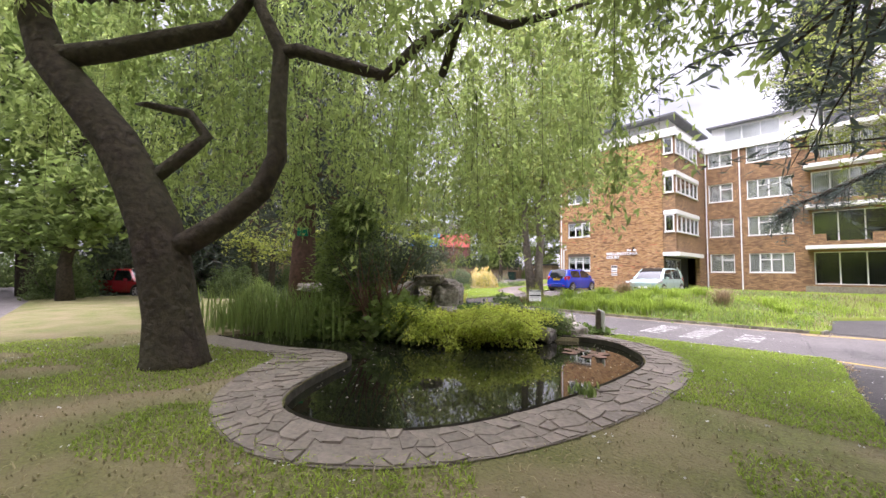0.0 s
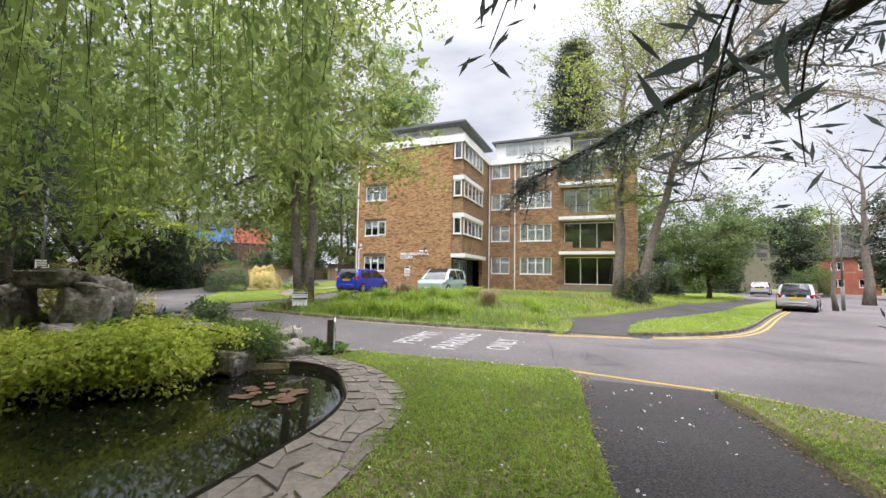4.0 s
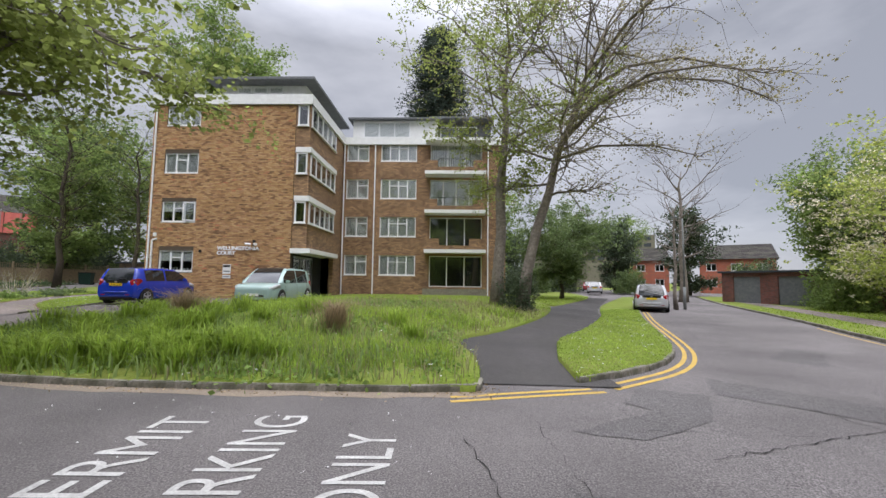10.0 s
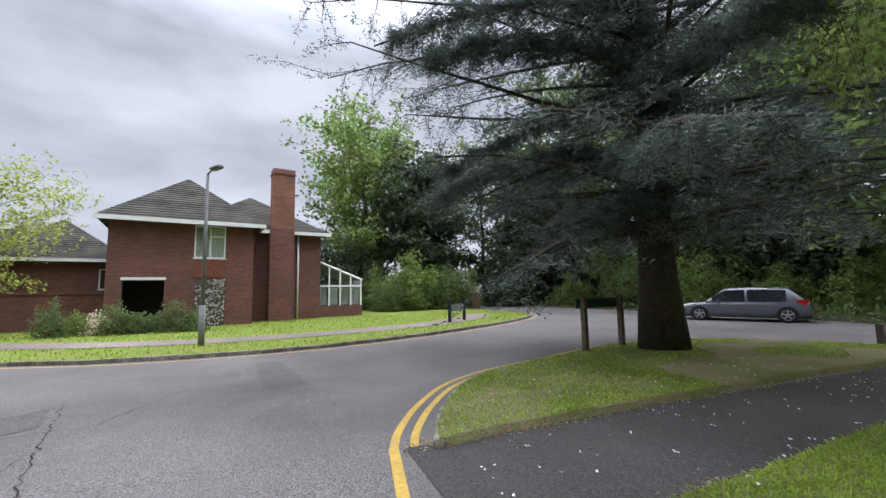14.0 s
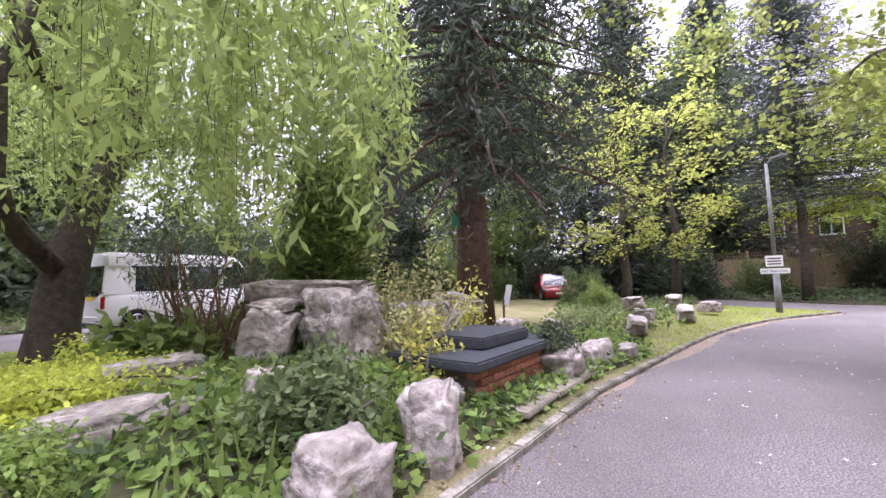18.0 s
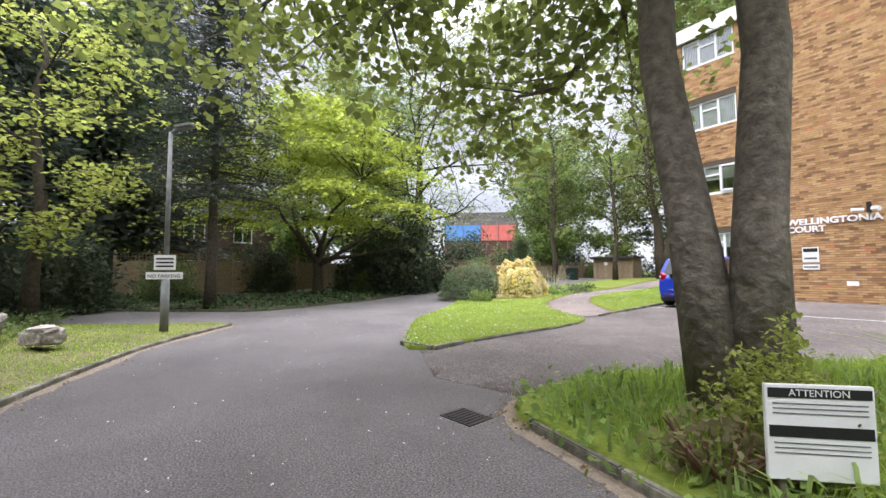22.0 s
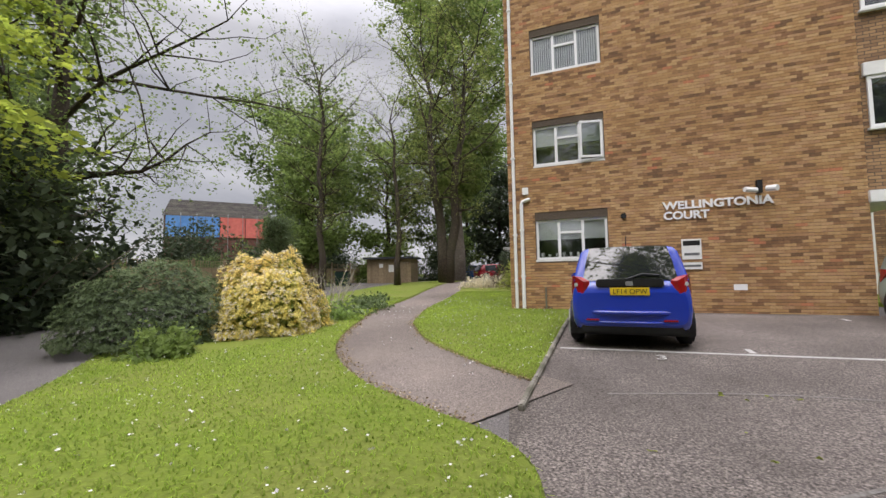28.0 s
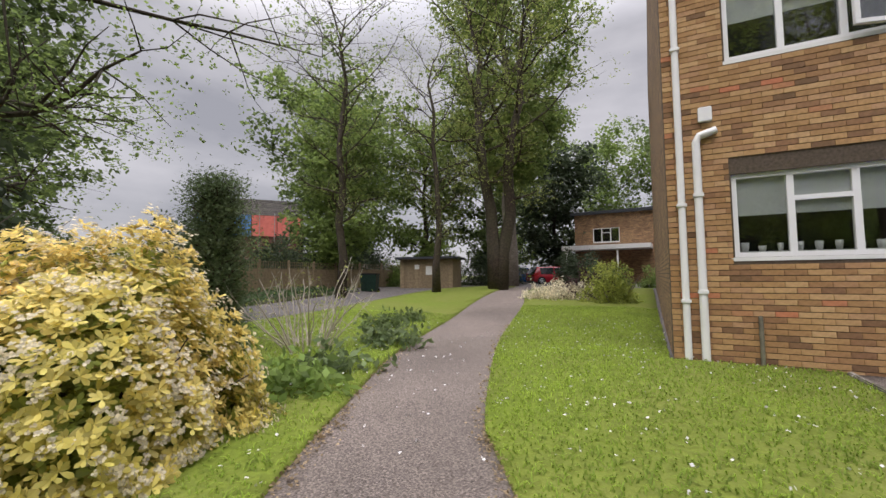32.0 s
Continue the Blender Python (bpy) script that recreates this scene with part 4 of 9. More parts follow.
def window(parent, a0, a1, z0, z1, depth, axis="x", face=-1, lights=3, fan=1, blind=None, name="window", lintel=True, open_leaf=None, fw=0.06, sill=True):
    """A white framed window in a wall: frame, mullions, panes, sill, dark head. face: the side that it looks to along the wall's normal."""
    def bx(u0, w0, u1, w1, d0, d1, bevel=0.0):
        e = sorted((depth + face * d0, depth + face * d1))
        return box(u0, e[0], w0, u1, e[1], w1, bevel) if axis == "x" else box(e[0], u0, w0, e[1], u1, w1, bevel)
    win = new(name)
    win.parent = parent
    part("frame", bx(a0, z0, a1, z0 + fw, -0.06, 0.02), M_UPVC, win)
    part("frame", bx(a0, z1 - fw, a1, z1, -0.06, 0.02), M_UPVC, win)
    part("frame", bx(a0, z0 + fw, a0 + fw, z1 - fw, -0.06, 0.02), M_UPVC, win)
    part("frame", bx(a1 - fw, z0 + fw, a1, z1 - fw, -0.06, 0.02), M_UPVC, win)
    w = (a1 - a0) / lights
    for i in range(1, lights):
        part("mullion", bx(a0 + w * i - fw * 0.6, z0 + fw, a0 + w * i + fw * 0.6, z1 - fw, -0.055, 0.015), M_UPVC, win)
    for i in range(lights):
        l, r = a0 + w * i + fw * 0.6, a0 + w * (i + 1) - fw * 0.6
        if i in ((fan,) if isinstance(fan, int) else fan):
            zt = z1 - (z1 - z0) * 0.33
            part("transom", bx(l, zt - 0.03, r, zt + 0.03, -0.05, 0.012), M_UPVC, win)
        part("pane", bx(l, z0 + fw, r, z1 - fw, -0.03, -0.02), M_PANE, win)
        if blind == "blind":
            part("blind", bx(l, z1 - (z1 - z0) * 0.5, r, z1 - fw, -0.05, -0.045), M_CURTAIN, win, "pale roller blind half down")
        elif blind == "net":
            bm = bmesh.new()
            n = 9
            for k in range(n):
                u0, u1 = l + (r - l) * k / n, l + (r - l) * (k + 0.75) / n
                e = sorted((depth - face * 0.05, depth - face * 0.042))
                box(*((u0, e[0], z0 + fw, u1, e[1], z1 - fw) if axis == "x" else (e[0], u0, z0 + fw, e[1], u1, z1 - fw)), bm=bm)
            part("curtain", bm, M_CURTAIN, win, "pale net curtain in folds")
    if sill:
        part("sill", bx(a0 - 0.04, z0 - 0.05, a1 + 0.04, z0 - 0.002, -0.1, 0.07), M_WHITE, win)
    if lintel:
        part("lintel", bx(a0 - 0.02, z1 + 0.002, a1 + 0.02, z1 + 0.16, -0.02, 0.012), M_LINTEL, win, "dark tile band above the frame")
    # dark sheet behind the panes, its colour standing in for an unlit room
    part("backing", bx(a0 - 0.1, z0 - 0.1, a1 + 0.1, z1 + 0.1, -0.7, -0.66), M_SHADE, win)
    return win

def panemat():
    m = bpy.data.materials.new("pane_glass")
    m.use_nodes = True
    nt = m.node_tree
    g, t, mx, lw = nt.nodes.new("ShaderNodeBsdfGlossy"), nt.nodes.new("ShaderNodeBsdfTransparent"), nt.nodes.new("ShaderNodeMixShader"), nt.nodes.new("ShaderNodeLayerWeight")
    pw, ma = nt.nodes.new("ShaderNodeMath"), nt.nodes.new("ShaderNodeMath")
    pw.operation, ma.operation = "POWER", "MULTIPLY_ADD"
    lw.inputs["Blend"].default_value, pw.inputs[1].default_value, ma.inputs[1].default_value, ma.inputs[2].default_value = 0.5, 3.0, 0.7, 0.16
    g.inputs["Roughness"].default_value = 0.02
    t.inputs["Color"].default_value = (0.9, 0.92, 0.92, 1)
    nt.links.new(lw.outputs["Facing"], pw.inputs[0]), nt.links.new(pw.outputs[0], ma.inputs[0])
    nt.links.new(ma.outputs[0], mx.inputs[0]), nt.links.new(t.outputs[0], mx.inputs[1]), nt.links.new(g.outputs[0], mx.inputs[2])
    nt.links.new(mx.outputs[0], nt.nodes["Material Output"].inputs["Surface"])
    return m
M_PANE = panemat()

GX0, GX1, FY, FX1, TOP = 0.45, 8.3, 6.5, 20.4, 10.8
SILLS = (1.70, 4.35, 7.0, 9.65)
flats = thing("apartment_building", "four-storey yellow-brown brick flats with white windows and balconies", "building")
gable_holes = [(1.2, 3.05, z, z + 1.1) for z in SILLS]
gable = part("wall", wall_cells(GX0, GX1, -0.3, TOP, gable_holes, 0.0, 0.28), M_MORTAR, flats, "gable wall of mixed yellow and brown bricks in stretcher bond")
for i, z in enumerate(SILLS):
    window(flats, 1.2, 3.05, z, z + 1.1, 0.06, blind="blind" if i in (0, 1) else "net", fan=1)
for lo_z, up_z in ((4.35, 5.45),):
    leaf = new("open_casement")
    leaf.parent = flats
    leaf.matrix_basis = pose(3.02, 0.03, 0, 0, 0, 16)
    for x0, z0, x1, z1 in ((-0.6, lo_z + 0.05, 0, lo_z + 0.11), (-0.6, up_z - 0.11, 0, up_z - 0.05), (-0.6, lo_z + 0.11, -0.54, up_z - 0.11), (-0.06, lo_z + 0.11, 0, up_z - 0.11)):
        part("casement_frame", box(x0, -0.05, z0, x1, 0.0, z1, 0.006), M_UPVC, leaf)
    part("pane", box(-0.54, -0.03, lo_z + 0.11, -0.06, -0.02, up_z - 0.11), M_PANE, leaf)
M_CUP = mat("white_china", (0.75, 0.74, 0.7), (0.68, 0.67, 0.64), 0.3, 6, 0.0, spec=0.5)
rc = random.Random(6)
for k in range(9):
    x, r, h = 1.34 + 0.19 * k, rc.uniform(0.03, 0.055), rc.uniform(0.05, 0.13)
    ob = solo("sill_cup", tube([(0, 0, 0), (0, 0, h * 0.5), (0, 0, h)], [r * 0.75, r, r * 1.05], 12), M_CUP, "small white cup or pot on the window sill", "cup", "pots on the sill", smooth=True)
    ob.matrix_basis = pose(x, 0.2, 1.78)
solo("window_board", box(1.2, 0.13, 1.72, 3.05, 0.32, 1.778), M_WHITE, "white inner window board behind the glass", "window board", kind="structure")
# bay block beside the gable
bay = [(z - 0.25, z + 1.15) for z in SILLS[1:]]
holes_f = [(8.42, 9.0, a + 0.25, b) for a, b in bay]
holes_s = [(0.2, 4.6, a + 0.25, b) for a, b in bay]
part("wall", wall_cells(GX1 + 0.002, 9.08, 2.98, TOP, holes_f, 0.03, 0.28), M_FACX, flats, "narrow brick end of the bay")
part("wall", wall_cells(0.28, 6.5, 2.98, TOP, holes_s, 8.8, 9.08, "y"), M_FACY, flats, "brick side wall with long corner windows")
part("wall", box(8.8, 4.9, -0.3, 9.08, 6.5, 2.98), M_FACY, flats)
# near-black puts the shade under the bay into the wall's colour
part("wall", box(GX1 - 0.28, 0.28, -0.3, GX1, 4.9, 2.98), M_SHADE, flats, "recessed entrance wall under the bay, coloured dark as shade")
part("porch_canopy", box(GX1 - 0.02, -0.1, 2.72, 9.35, 5.0, 2.978, 0.01), M_WHITE, flats, "white slab canopy over the entrance")
for a, b in bay:
    window(flats, 8.42, 9.0, a + 0.25, b, 0.0, lights=1, fan=(), lintel=False, fw=0.07)
    window(flats, 0.2, 4.6, a + 0.25, b, 9.13, "y", 1, lights=5, fan=(), lintel=False, fw=0.07)
    part("bay_head", box(8.36, -0.05, b + 0.002, 9.2, 4.7, b + 0.3, 0.01), M_WHITE, flats, "white boarded head of the corner window")
ent = new("entrance_door")
ent.parent = flats
for k, (y0, y1) in enumerate(((0.35, 1.2), (1.25, 2.1), (2.15, 3.0))):
    part("pane", box(8.33, y0, 0.35, 8.35, y1, 2.5), M_PANE, ent)
    part("frame", box(8.31, y1, 0.3, 8.39, y1 + 0.05, 2.6), M_METAL, ent)
part("frame", box(8.305, 0.3, 2.5, 8.39, 3.05, 2.6), M_METAL, ent)
# facade
cols = ((9.35, 10.9, 2, (1,)), (11.75, 14.25, 4, (1, 2)))
fh = [(a, b, z, z + 1.35) for a, b, *_ in cols for z in SILLS]
fh += [(15.2, 18.8, z - 0.75, z + 1.35) for z in SILLS]
part("wall", wall_cells(9.08, FX1, -0.3, TOP, fh, FY, FY + 0.28), M_FACX, flats, "main front of mixed yellow and brown bricks")
for a, b, n, fan in cols:
    for i, z in enumerate(SILLS):
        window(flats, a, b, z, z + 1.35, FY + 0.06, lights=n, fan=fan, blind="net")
for i, z in enumerate(SILLS):
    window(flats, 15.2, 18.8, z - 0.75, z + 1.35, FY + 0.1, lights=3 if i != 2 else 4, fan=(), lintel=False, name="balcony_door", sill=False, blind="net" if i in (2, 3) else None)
part("wall", box(FX1 - 0.28, FY + 0.28, -0.3, FX1, 17, TOP), M_FACY, flats)
part("wall", box(GX0, 16.72, -0.3, FX1 - 0.28, 17, TOP), M_FACX, flats)
part("wall", box(GX0, 0.28, -0.3, GX0 + 0.28, 16.72, TOP), M_FACY, flats, "long side wall of the flats")
for z in SILLS[1:]:
    bal = new("balcony")
    bal.parent = flats
    zf = z - 1.15
    part("slab", box(14.9, FY - 1.0, zf, 19.0, FY - 0.002, zf + 0.24, 0.01), M_WHITE, bal, "white painted balcony slab")
    for x0, x1 in ((14.92, 15.75), (18.15, 18.98)) if z != SILLS[1] else ((14.92, 15.9), (17.9, 18.98)):
        part("parapet", box(x0, FY - 0.98, zf + 0.24, x1, FY - 0.86, zf + 0.95), M_FACX, bal, "brick parapet")
    part("parapet", box(15.75, FY - 0.975, zf + 0.24, 18.15, FY - 0.865, zf + 0.5), M_FACX, bal, "low brick parapet")
    part("handrail", tube([(15.75, FY - 0.92, zf + 1.05), (18.15, FY - 0.92, zf + 1.05)], 0.018, 6), M_BLACK, bal)
    for k in range(17):
        part("baluster", cyl(15.8 + 0.145 * k, FY - 0.92, zf + 0.45, zf + 1.04, 0.008, 5), M_BLACK, bal)
part("balcony_roof", box(14.9, FY - 1.0, TOP + 0.02, 19.0, FY - 0.05, TOP + 0.2), M_WHITE, flats)
part("terrace_wall", box(14.9, FY - 1.6, -0.2, 19.0, FY - 1.45, 0.85), M_STONE, flats, "low rendered terrace wall")
# head of the walls, set-back storey
part("fascia", box(GX0 - 0.05, -0.12, TOP + 0.002, 9.22, 0.3, TOP + 0.55), M_WHITE, flats, "white boarded parapet band")
part("fascia", box(8.9, 0.3, TOP + 0.002, 9.22, FY - 0.14, TOP + 0.55), M_WHITE, flats)
part("fascia", box(8.9, FY - 0.14, TOP + 0.002, FX1 + 0.05, FY + 0.3, TOP + 0.5), M_WHITE, flats)
part("roof", box(GX0, 0.3, TOP + 0.05, 8.9, 17, TOP + 0.35), M_LEAD, flats)
part("roof", box(8.9, FY + 0.3, TOP + 0.05, FX1, 17, TOP + 0.35), M_LEAD, flats)
part("penthouse_wall", box(3.7, 0.75, TOP + 0.35, 8.5, 6.8, 12.25), M_WHITE, flats, "white boarded wall of the set-back top floor")
part("penthouse_roof", box(3.1, 0.0, 12.25, 9.2, 7.4, 12.42, 0.02), M_LEAD, flats, "overhanging grey flat roof")
for k in range(3):
    window(flats, 4.6 + 0.9 * k, 5.4 + 0.9 * k, 11.75, 12.15, 0.72, lights=1, fan=(), lintel=False, sill=False)
part("penthouse_wall", box(9.4, FY + 1.2, TOP + 0.35, 15.6, 12, 13.0), M_WHITE, flats, "white wall of the set-back top floor")
part("penthouse_roof", box(9.1, FY + 0.8, 13.0, 15.9, 12.4, 13.14, 0.02), M_LEAD, flats)
window(flats, 10.2, 13.6, 11.75, 12.9, FY + 1.17, lights=3, fan=(), lintel=False)
part("penthouse_wall", box(15.62, FY + 1.8, TOP + 0.35, 19.5, 12, 13.0), M_LEAD, flats)
part("penthouse_roof", box(15.0, FY + 1.0, 13.15, 19.7, 12.4, 13.3, 0.02), M_LEAD, flats)
window(flats, 15.8, 18.5, 11.4, 12.8, FY + 1.77, lights=2, fan=(), lintel=False)
for x, y in ((0.62, -0.06), (11.35, FY - 0.06), (19.2, FY - 0.06)):
    part("downpipe", cyl(x, y, 0.2, TOP, 0.045, 16), M_UPVC, flats, "white plastic downpipe")
part("downpipe", cyl(9.2, FY - 0.06, 0.2, TOP, 0.045, 16), M_UPVC, flats, "white plastic downpipe")
for z in (1.1, 2.4, 4.6, 6.8, 9.0):
    part("pipe_bracket", box(0.56, -0.115, z, 0.68, -0.005, z + 0.05, 0.008), M_UPVC, flats)
    if z < 3:
        part("pipe_bracket", box(0.76, -0.12, z + 0.12, 0.88, -0.005, z + 0.18, 0.008), M_UPVC, flats)
part("waste_pipe", tube([(0.82, -0.06, 0.2), (0.82, -0.06, 3.28), (0.86, -0.06, 3.36), (1.06, -0.04, 3.42)], 0.05, 16), M_UPVC, flats, "white plastic waste pipe with an elbow")
part("stub_pipe", cyl(1.42, -0.05, 0.2, 0.95, 0.025, 8), M_STONE, flats)
part("junction_box", box(0.86, -0.08, 3.55, 1.02, -0.01, 3.75, 0.01), M_UPVC, flats)
part("air_vent", cyl(3.55, 0, 0, 0.02, 0.001, 4), M_BLACK, flats)
part("flue", tube([(3.45, -0.07, 2.78), (3.45, 0.0, 2.78)], 0.07, 12), M_BLACK, flats, "round black flue")
part("wall_grille", box(5.75, -0.02, 0.85, 6.02, -0.002, 0.99), M_UPVC, flats)
for txt, x, z, wd in (("WELLINGTONIA", 4.36, 2.86, 2.28), ("COURT", 4.36, 2.61, 0.98)):
    ob = words(txt, 0.27, M_UPVC, flats, pose(x, -0.03, z, 90), 0.02, "wall_lettering", 1.0, 0.008, "white raised capital letters")
    ob.matrix_basis = ob.matrix_basis @ Matrix.Diagonal((wd / ob.dimensions.x if ob.dimensions.x else 1, 1, 1, 1))
ntc = thing("notice_board", "small white notice on the brick wall", "sign", (4.72, -0.03, 1.6))
part("panel", box(0, -0.01, 0, 0.42, 0.02, 0.5), M_WHITE, ntc)
part("bar", box(0.03, -0.014, 0.34, 0.39, -0.011, 0.46), M_BLACK, ntc, "dark line of writing")
part("bar", box(0.05, -0.014, 0.1, 0.37, -0.011, 0.16), M_LEAD, ntc)
ntc2 = thing("notice_board", "narrow white notice on the brick wall", "sign", (4.72, -0.03, 1.36))
part("panel", box(0, -0.01, 0, 0.42, 0.02, 0.17), M_WHITE, ntc2)
part("bar", box(0.03, -0.014, 0.06, 0.39, -0.011, 0.11), M_LEAD, ntc2)
cctv = thing("security_camera", "pair of white wall cameras on a dark bracket", "camera", (6.35, -0.02, 3.15))
part("bracket", box(-0.05, -0.12, -0.05, 0.05, 0.02, 0.25), M_BLACK, cctv)
part("camera_body", tube([(-0.1, -0.2, 0.0), (-0.35, -0.3, 0.02)], 0.06, 10), M_UPVC, cctv)
part("camera_body", tube([(0.1, -0.2, 0.02), (0.25, -0.35, 0.0)], 0.07, 10), M_UPVC, cctv)

# ---- foliage colours ----
L_WILLOW = leafmat("willow_leaf", (0.40, 0.5, 0.1), (0.23, 0.33, 0.065), 0.45)
L_FRESH = leafmat("fresh_leaf", (0.26, 0.36, 0.055), (0.15, 0.235, 0.038), 0.45)
L_MAPLE = leafmat("maple_leaf", (0.44, 0.5, 0.0), (0.22, 0.32, 0.0), 0.5)
L_MID = leafmat("mid_leaf", (0.19, 0.26, 0.065), (0.1, 0.16, 0.04), 0.4)
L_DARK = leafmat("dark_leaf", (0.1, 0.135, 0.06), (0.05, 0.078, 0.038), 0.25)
L_CEDAR = leafmat("cedar_needle", (0.155, 0.2, 0.175), (0.07, 0.1, 0.088), 0.2)
L_YEW = leafmat("conifer_needle", (0.085, 0.115, 0.075), (0.038, 0.055, 0.04), 0.2)
L_GOLD = leafmat("golden_leaf", (0.92, 0.72, 0.2), (0.68, 0.6, 0.06), 0.3)
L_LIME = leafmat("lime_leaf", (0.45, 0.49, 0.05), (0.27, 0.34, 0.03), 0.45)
L_SYC = leafmat("sycamore_leaf", (0.36, 0.42, 0.06), (0.2, 0.25, 0.035), 0.45)
L_BOX = leafmat("box_leaf", (0.17, 0.23, 0.085), (0.075, 0.12, 0.04), 0.3)
L_YOUNG = leafmat("young_leaf", (0.5, 0.46, 0.17), (0.32, 0.33, 0.1), 0.4)
L_YEL = leafmat("yellow_leaf", (0.66, 0.62, 0.05), (0.5, 0.5, 0.05), 0.4)
L_PALE = leafmat("pale_blossom", (0.86, 0.78, 0.6), (0.66, 0.58, 0.36), 0.35)
L_BUFF = leafmat("buff_leaf", (0.36, 0.3, 0.12), (0.2, 0.19, 0.07), 0.4)
L_GRASS = leafmat("grass_blade", (0.36, 0.5, 0.0), (0.21, 0.33, 0.0), 0.45)
L_DRYG = leafmat("dry_grass_blade", (0.36, 0.3, 0.15), (0.24, 0.22, 0.09), 0.3)
L_RUSH = leafmat("dead_grass", (0.42, 0.3, 0.15), (0.28, 0.2, 0.1), 0.3)
L_COVER = leafmat("cover_leaf", (0.27, 0.4, 0.05), (0.15, 0.26, 0.035), 0.4)
L_JUNIPER = leafmat("juniper_spray", (0.68, 0.74, 0.03), (0.45, 0.55, 0.02), 0.5)
L_IVY = leafmat("ivy_leaf", (0.090, 0.165, 0.045), (0.045, 0.090, 0.027), 0.25)
L_IVYP = leafmat("glossy_leaf", (0.2, 0.27, 0.09), (0.1, 0.16, 0.05), 0.3)
M_TWIG = mat("pale_twig", (0.5, 0.45, 0.38), (0.32, 0.28, 0.23), 0.9, 20, 0.3)
M_BROWNTWIG = mat("brown_twig", (0.22, 0.13, 0.08), (0.13, 0.08, 0.05), 0.9, 20, 0.3)

# ---- pond ----
M_WATER = bpy.data.materials.new("pond_water")
M_WATER.use_nodes = True
wp = M_WATER.node_tree.nodes["Principled BSDF"]
wp.inputs["Base Color"].default_value, wp.inputs["Roughness"].default_value, wp.inputs["Specular IOR Level"].default_value = (0.008, 0.009, 0.005, 1), 0.03, 0.65
wn, wb = M_WATER.node_tree.nodes.new("ShaderNodeTexNoise"), M_WATER.node_tree.nodes.new("ShaderNodeBump")
wn.inputs["Scale"].default_value, wb.inputs["Strength"].default_value, wb.inputs["Distance"].default_value = 2.5, 0.06, 0.02
M_WATER.node_tree.links.new(wn.outputs["Fac"], wb.inputs["Height"]), M_WATER.node_tree.links.new(wb.outputs["Normal"], wp.inputs["Normal"])
bm = bmesh.new()
bm.faces.new([bm.verts.new((x, y, 0.015)) for x, y in POND])
bmesh.ops.triangulate(bm, faces=bm.faces[:])
for fc in bm.faces:
    if fc.normal.z < 0:
        fc.normal_flip()
solo("water_pond", bm, M_WATER, "dark still pond water with floating petals", "water", kind="structure")
rimroot = thing("pond_rim", "rim of irregular weathered paving stones round the pond", "pond edge", kind="structure")
RIM_I = smooth_line(RIM_IN, steps=6)
RIM_O = smooth_line([(13.6, -21.2), (14.1, -20.98), (14.75, -21.05), (15.4, -21.35), (15.95, -21.8), (16.4, -22.4), (16.68, -23.3), (16.82, -24.4), (16.8, -25.5), (16.66, -26.5), (16.38, -27.3), (15.9, -27.95), (15.2, -28.3), (14.35, -28.3), (13.55, -28.05), (12.75, -27.5), (12.2, -27.0), (11.7, -26.95), (10.9, -27.35), (9.3, -27.7)], steps=6)
rr = random.Random(4)
M_RIM = mat("rim_stone", (0.24, 0.205, 0.17), (0.13, 0.112, 0.092), 0.92, 16, 0.8, c=(0.27, 0.235, 0.2), big=0.6, dist=0.015, objr=0.15, broad=1.5)
NR = 4
def joint(i, k):
    """A corner where stones meet: row i along the rim, k across it."""
    jr = random.Random(i * 31 + k)
    cc = (k + (jr.uniform(-0.42, 0.42) if 0 < k < NR else jr.uniform(-0.04, 0.1) * (1 if k == 0 else -2))) / NR
    ii = min(max(i + jr.uniform(-0.45, 0.45), 0), len(RIM_I) - 1.001)
    i_, u = int(ii), ii - int(ii)
    p0, p1 = (tuple(L[i_][j] + (L[i_ + 1][j] - L[i_][j]) * u for j in (0, 1)) for L in (RIM_I, RIM_O))
    return tuple(p0[j] + (p1[j] - p0[j]) * cc for j in (0, 1))
i = 0
while RIM_I[i + 1][0] > 12.0 or i < 20:
    for k in range(NR):
        if (i + k) % 2 and rr.random() < 0.4:
            continue
        wide = 2 if not (i + k) % 2 and rr.random() < 0.35 else 1
        q = [joint(i, k), joint(i + wide, k), joint(i + wide, k + 1), joint(i, k + 1)] if wide == 1 else [joint(i, k), joint(i + 1, k), joint(i + 2, k), joint(i + 2, k + 1), joint(i + 1, k + 1), joint(i, k + 1)]
        if wide == 2 or rr.random() < 2:
            cx, cy = sum(p[0] for p in q) / len(q), sum(p[1] for p in q) / len(q)
            q = [((x - cx) * 0.92, (y - cy) * 0.92) for x, y in q]
            bm = bmesh.new()
            low = [bm.verts.new((x, y, -0.05)) for x, y in q]
            top = [bm.verts.new((x * 0.96, y * 0.96, rr.uniform(-0.003, 0.003) + (0.003 if wide == 2 else 0))) for x, y in q]
            for j in range(len(q)):
                bm.faces.new((low[j], low[(j + 1) % len(q)], top[(j + 1) % len(q)], top[j]))
            bm.faces.new(top)
            bmesh.ops.recalc_face_normals(bm, faces=bm.faces[:])
            ob = part("stone", bm, M_RIM, rimroot)
            ob.matrix_basis = pose(cx, cy, 0.108 + rr.uniform(-0.006, 0.012), rr.uniform(-1.5, 1.5), rr.uniform(-1.5, 1.5))
    i += 1
bm = bmesh.new()
ra, rb0 = [bm.verts.new((*p, 0.103)) for p in RIM_I], [bm.verts.new((*p, 0.103)) for p in RIM_O]
for k in range(len(RIM_I) - 1):
    bm.faces.new((ra[k], ra[k + 1], rb0[k + 1], rb0[k]))
for fc in bm.faces:
    fc.normal_update()
    if fc.normal.z < 0:
        fc.normal_flip()
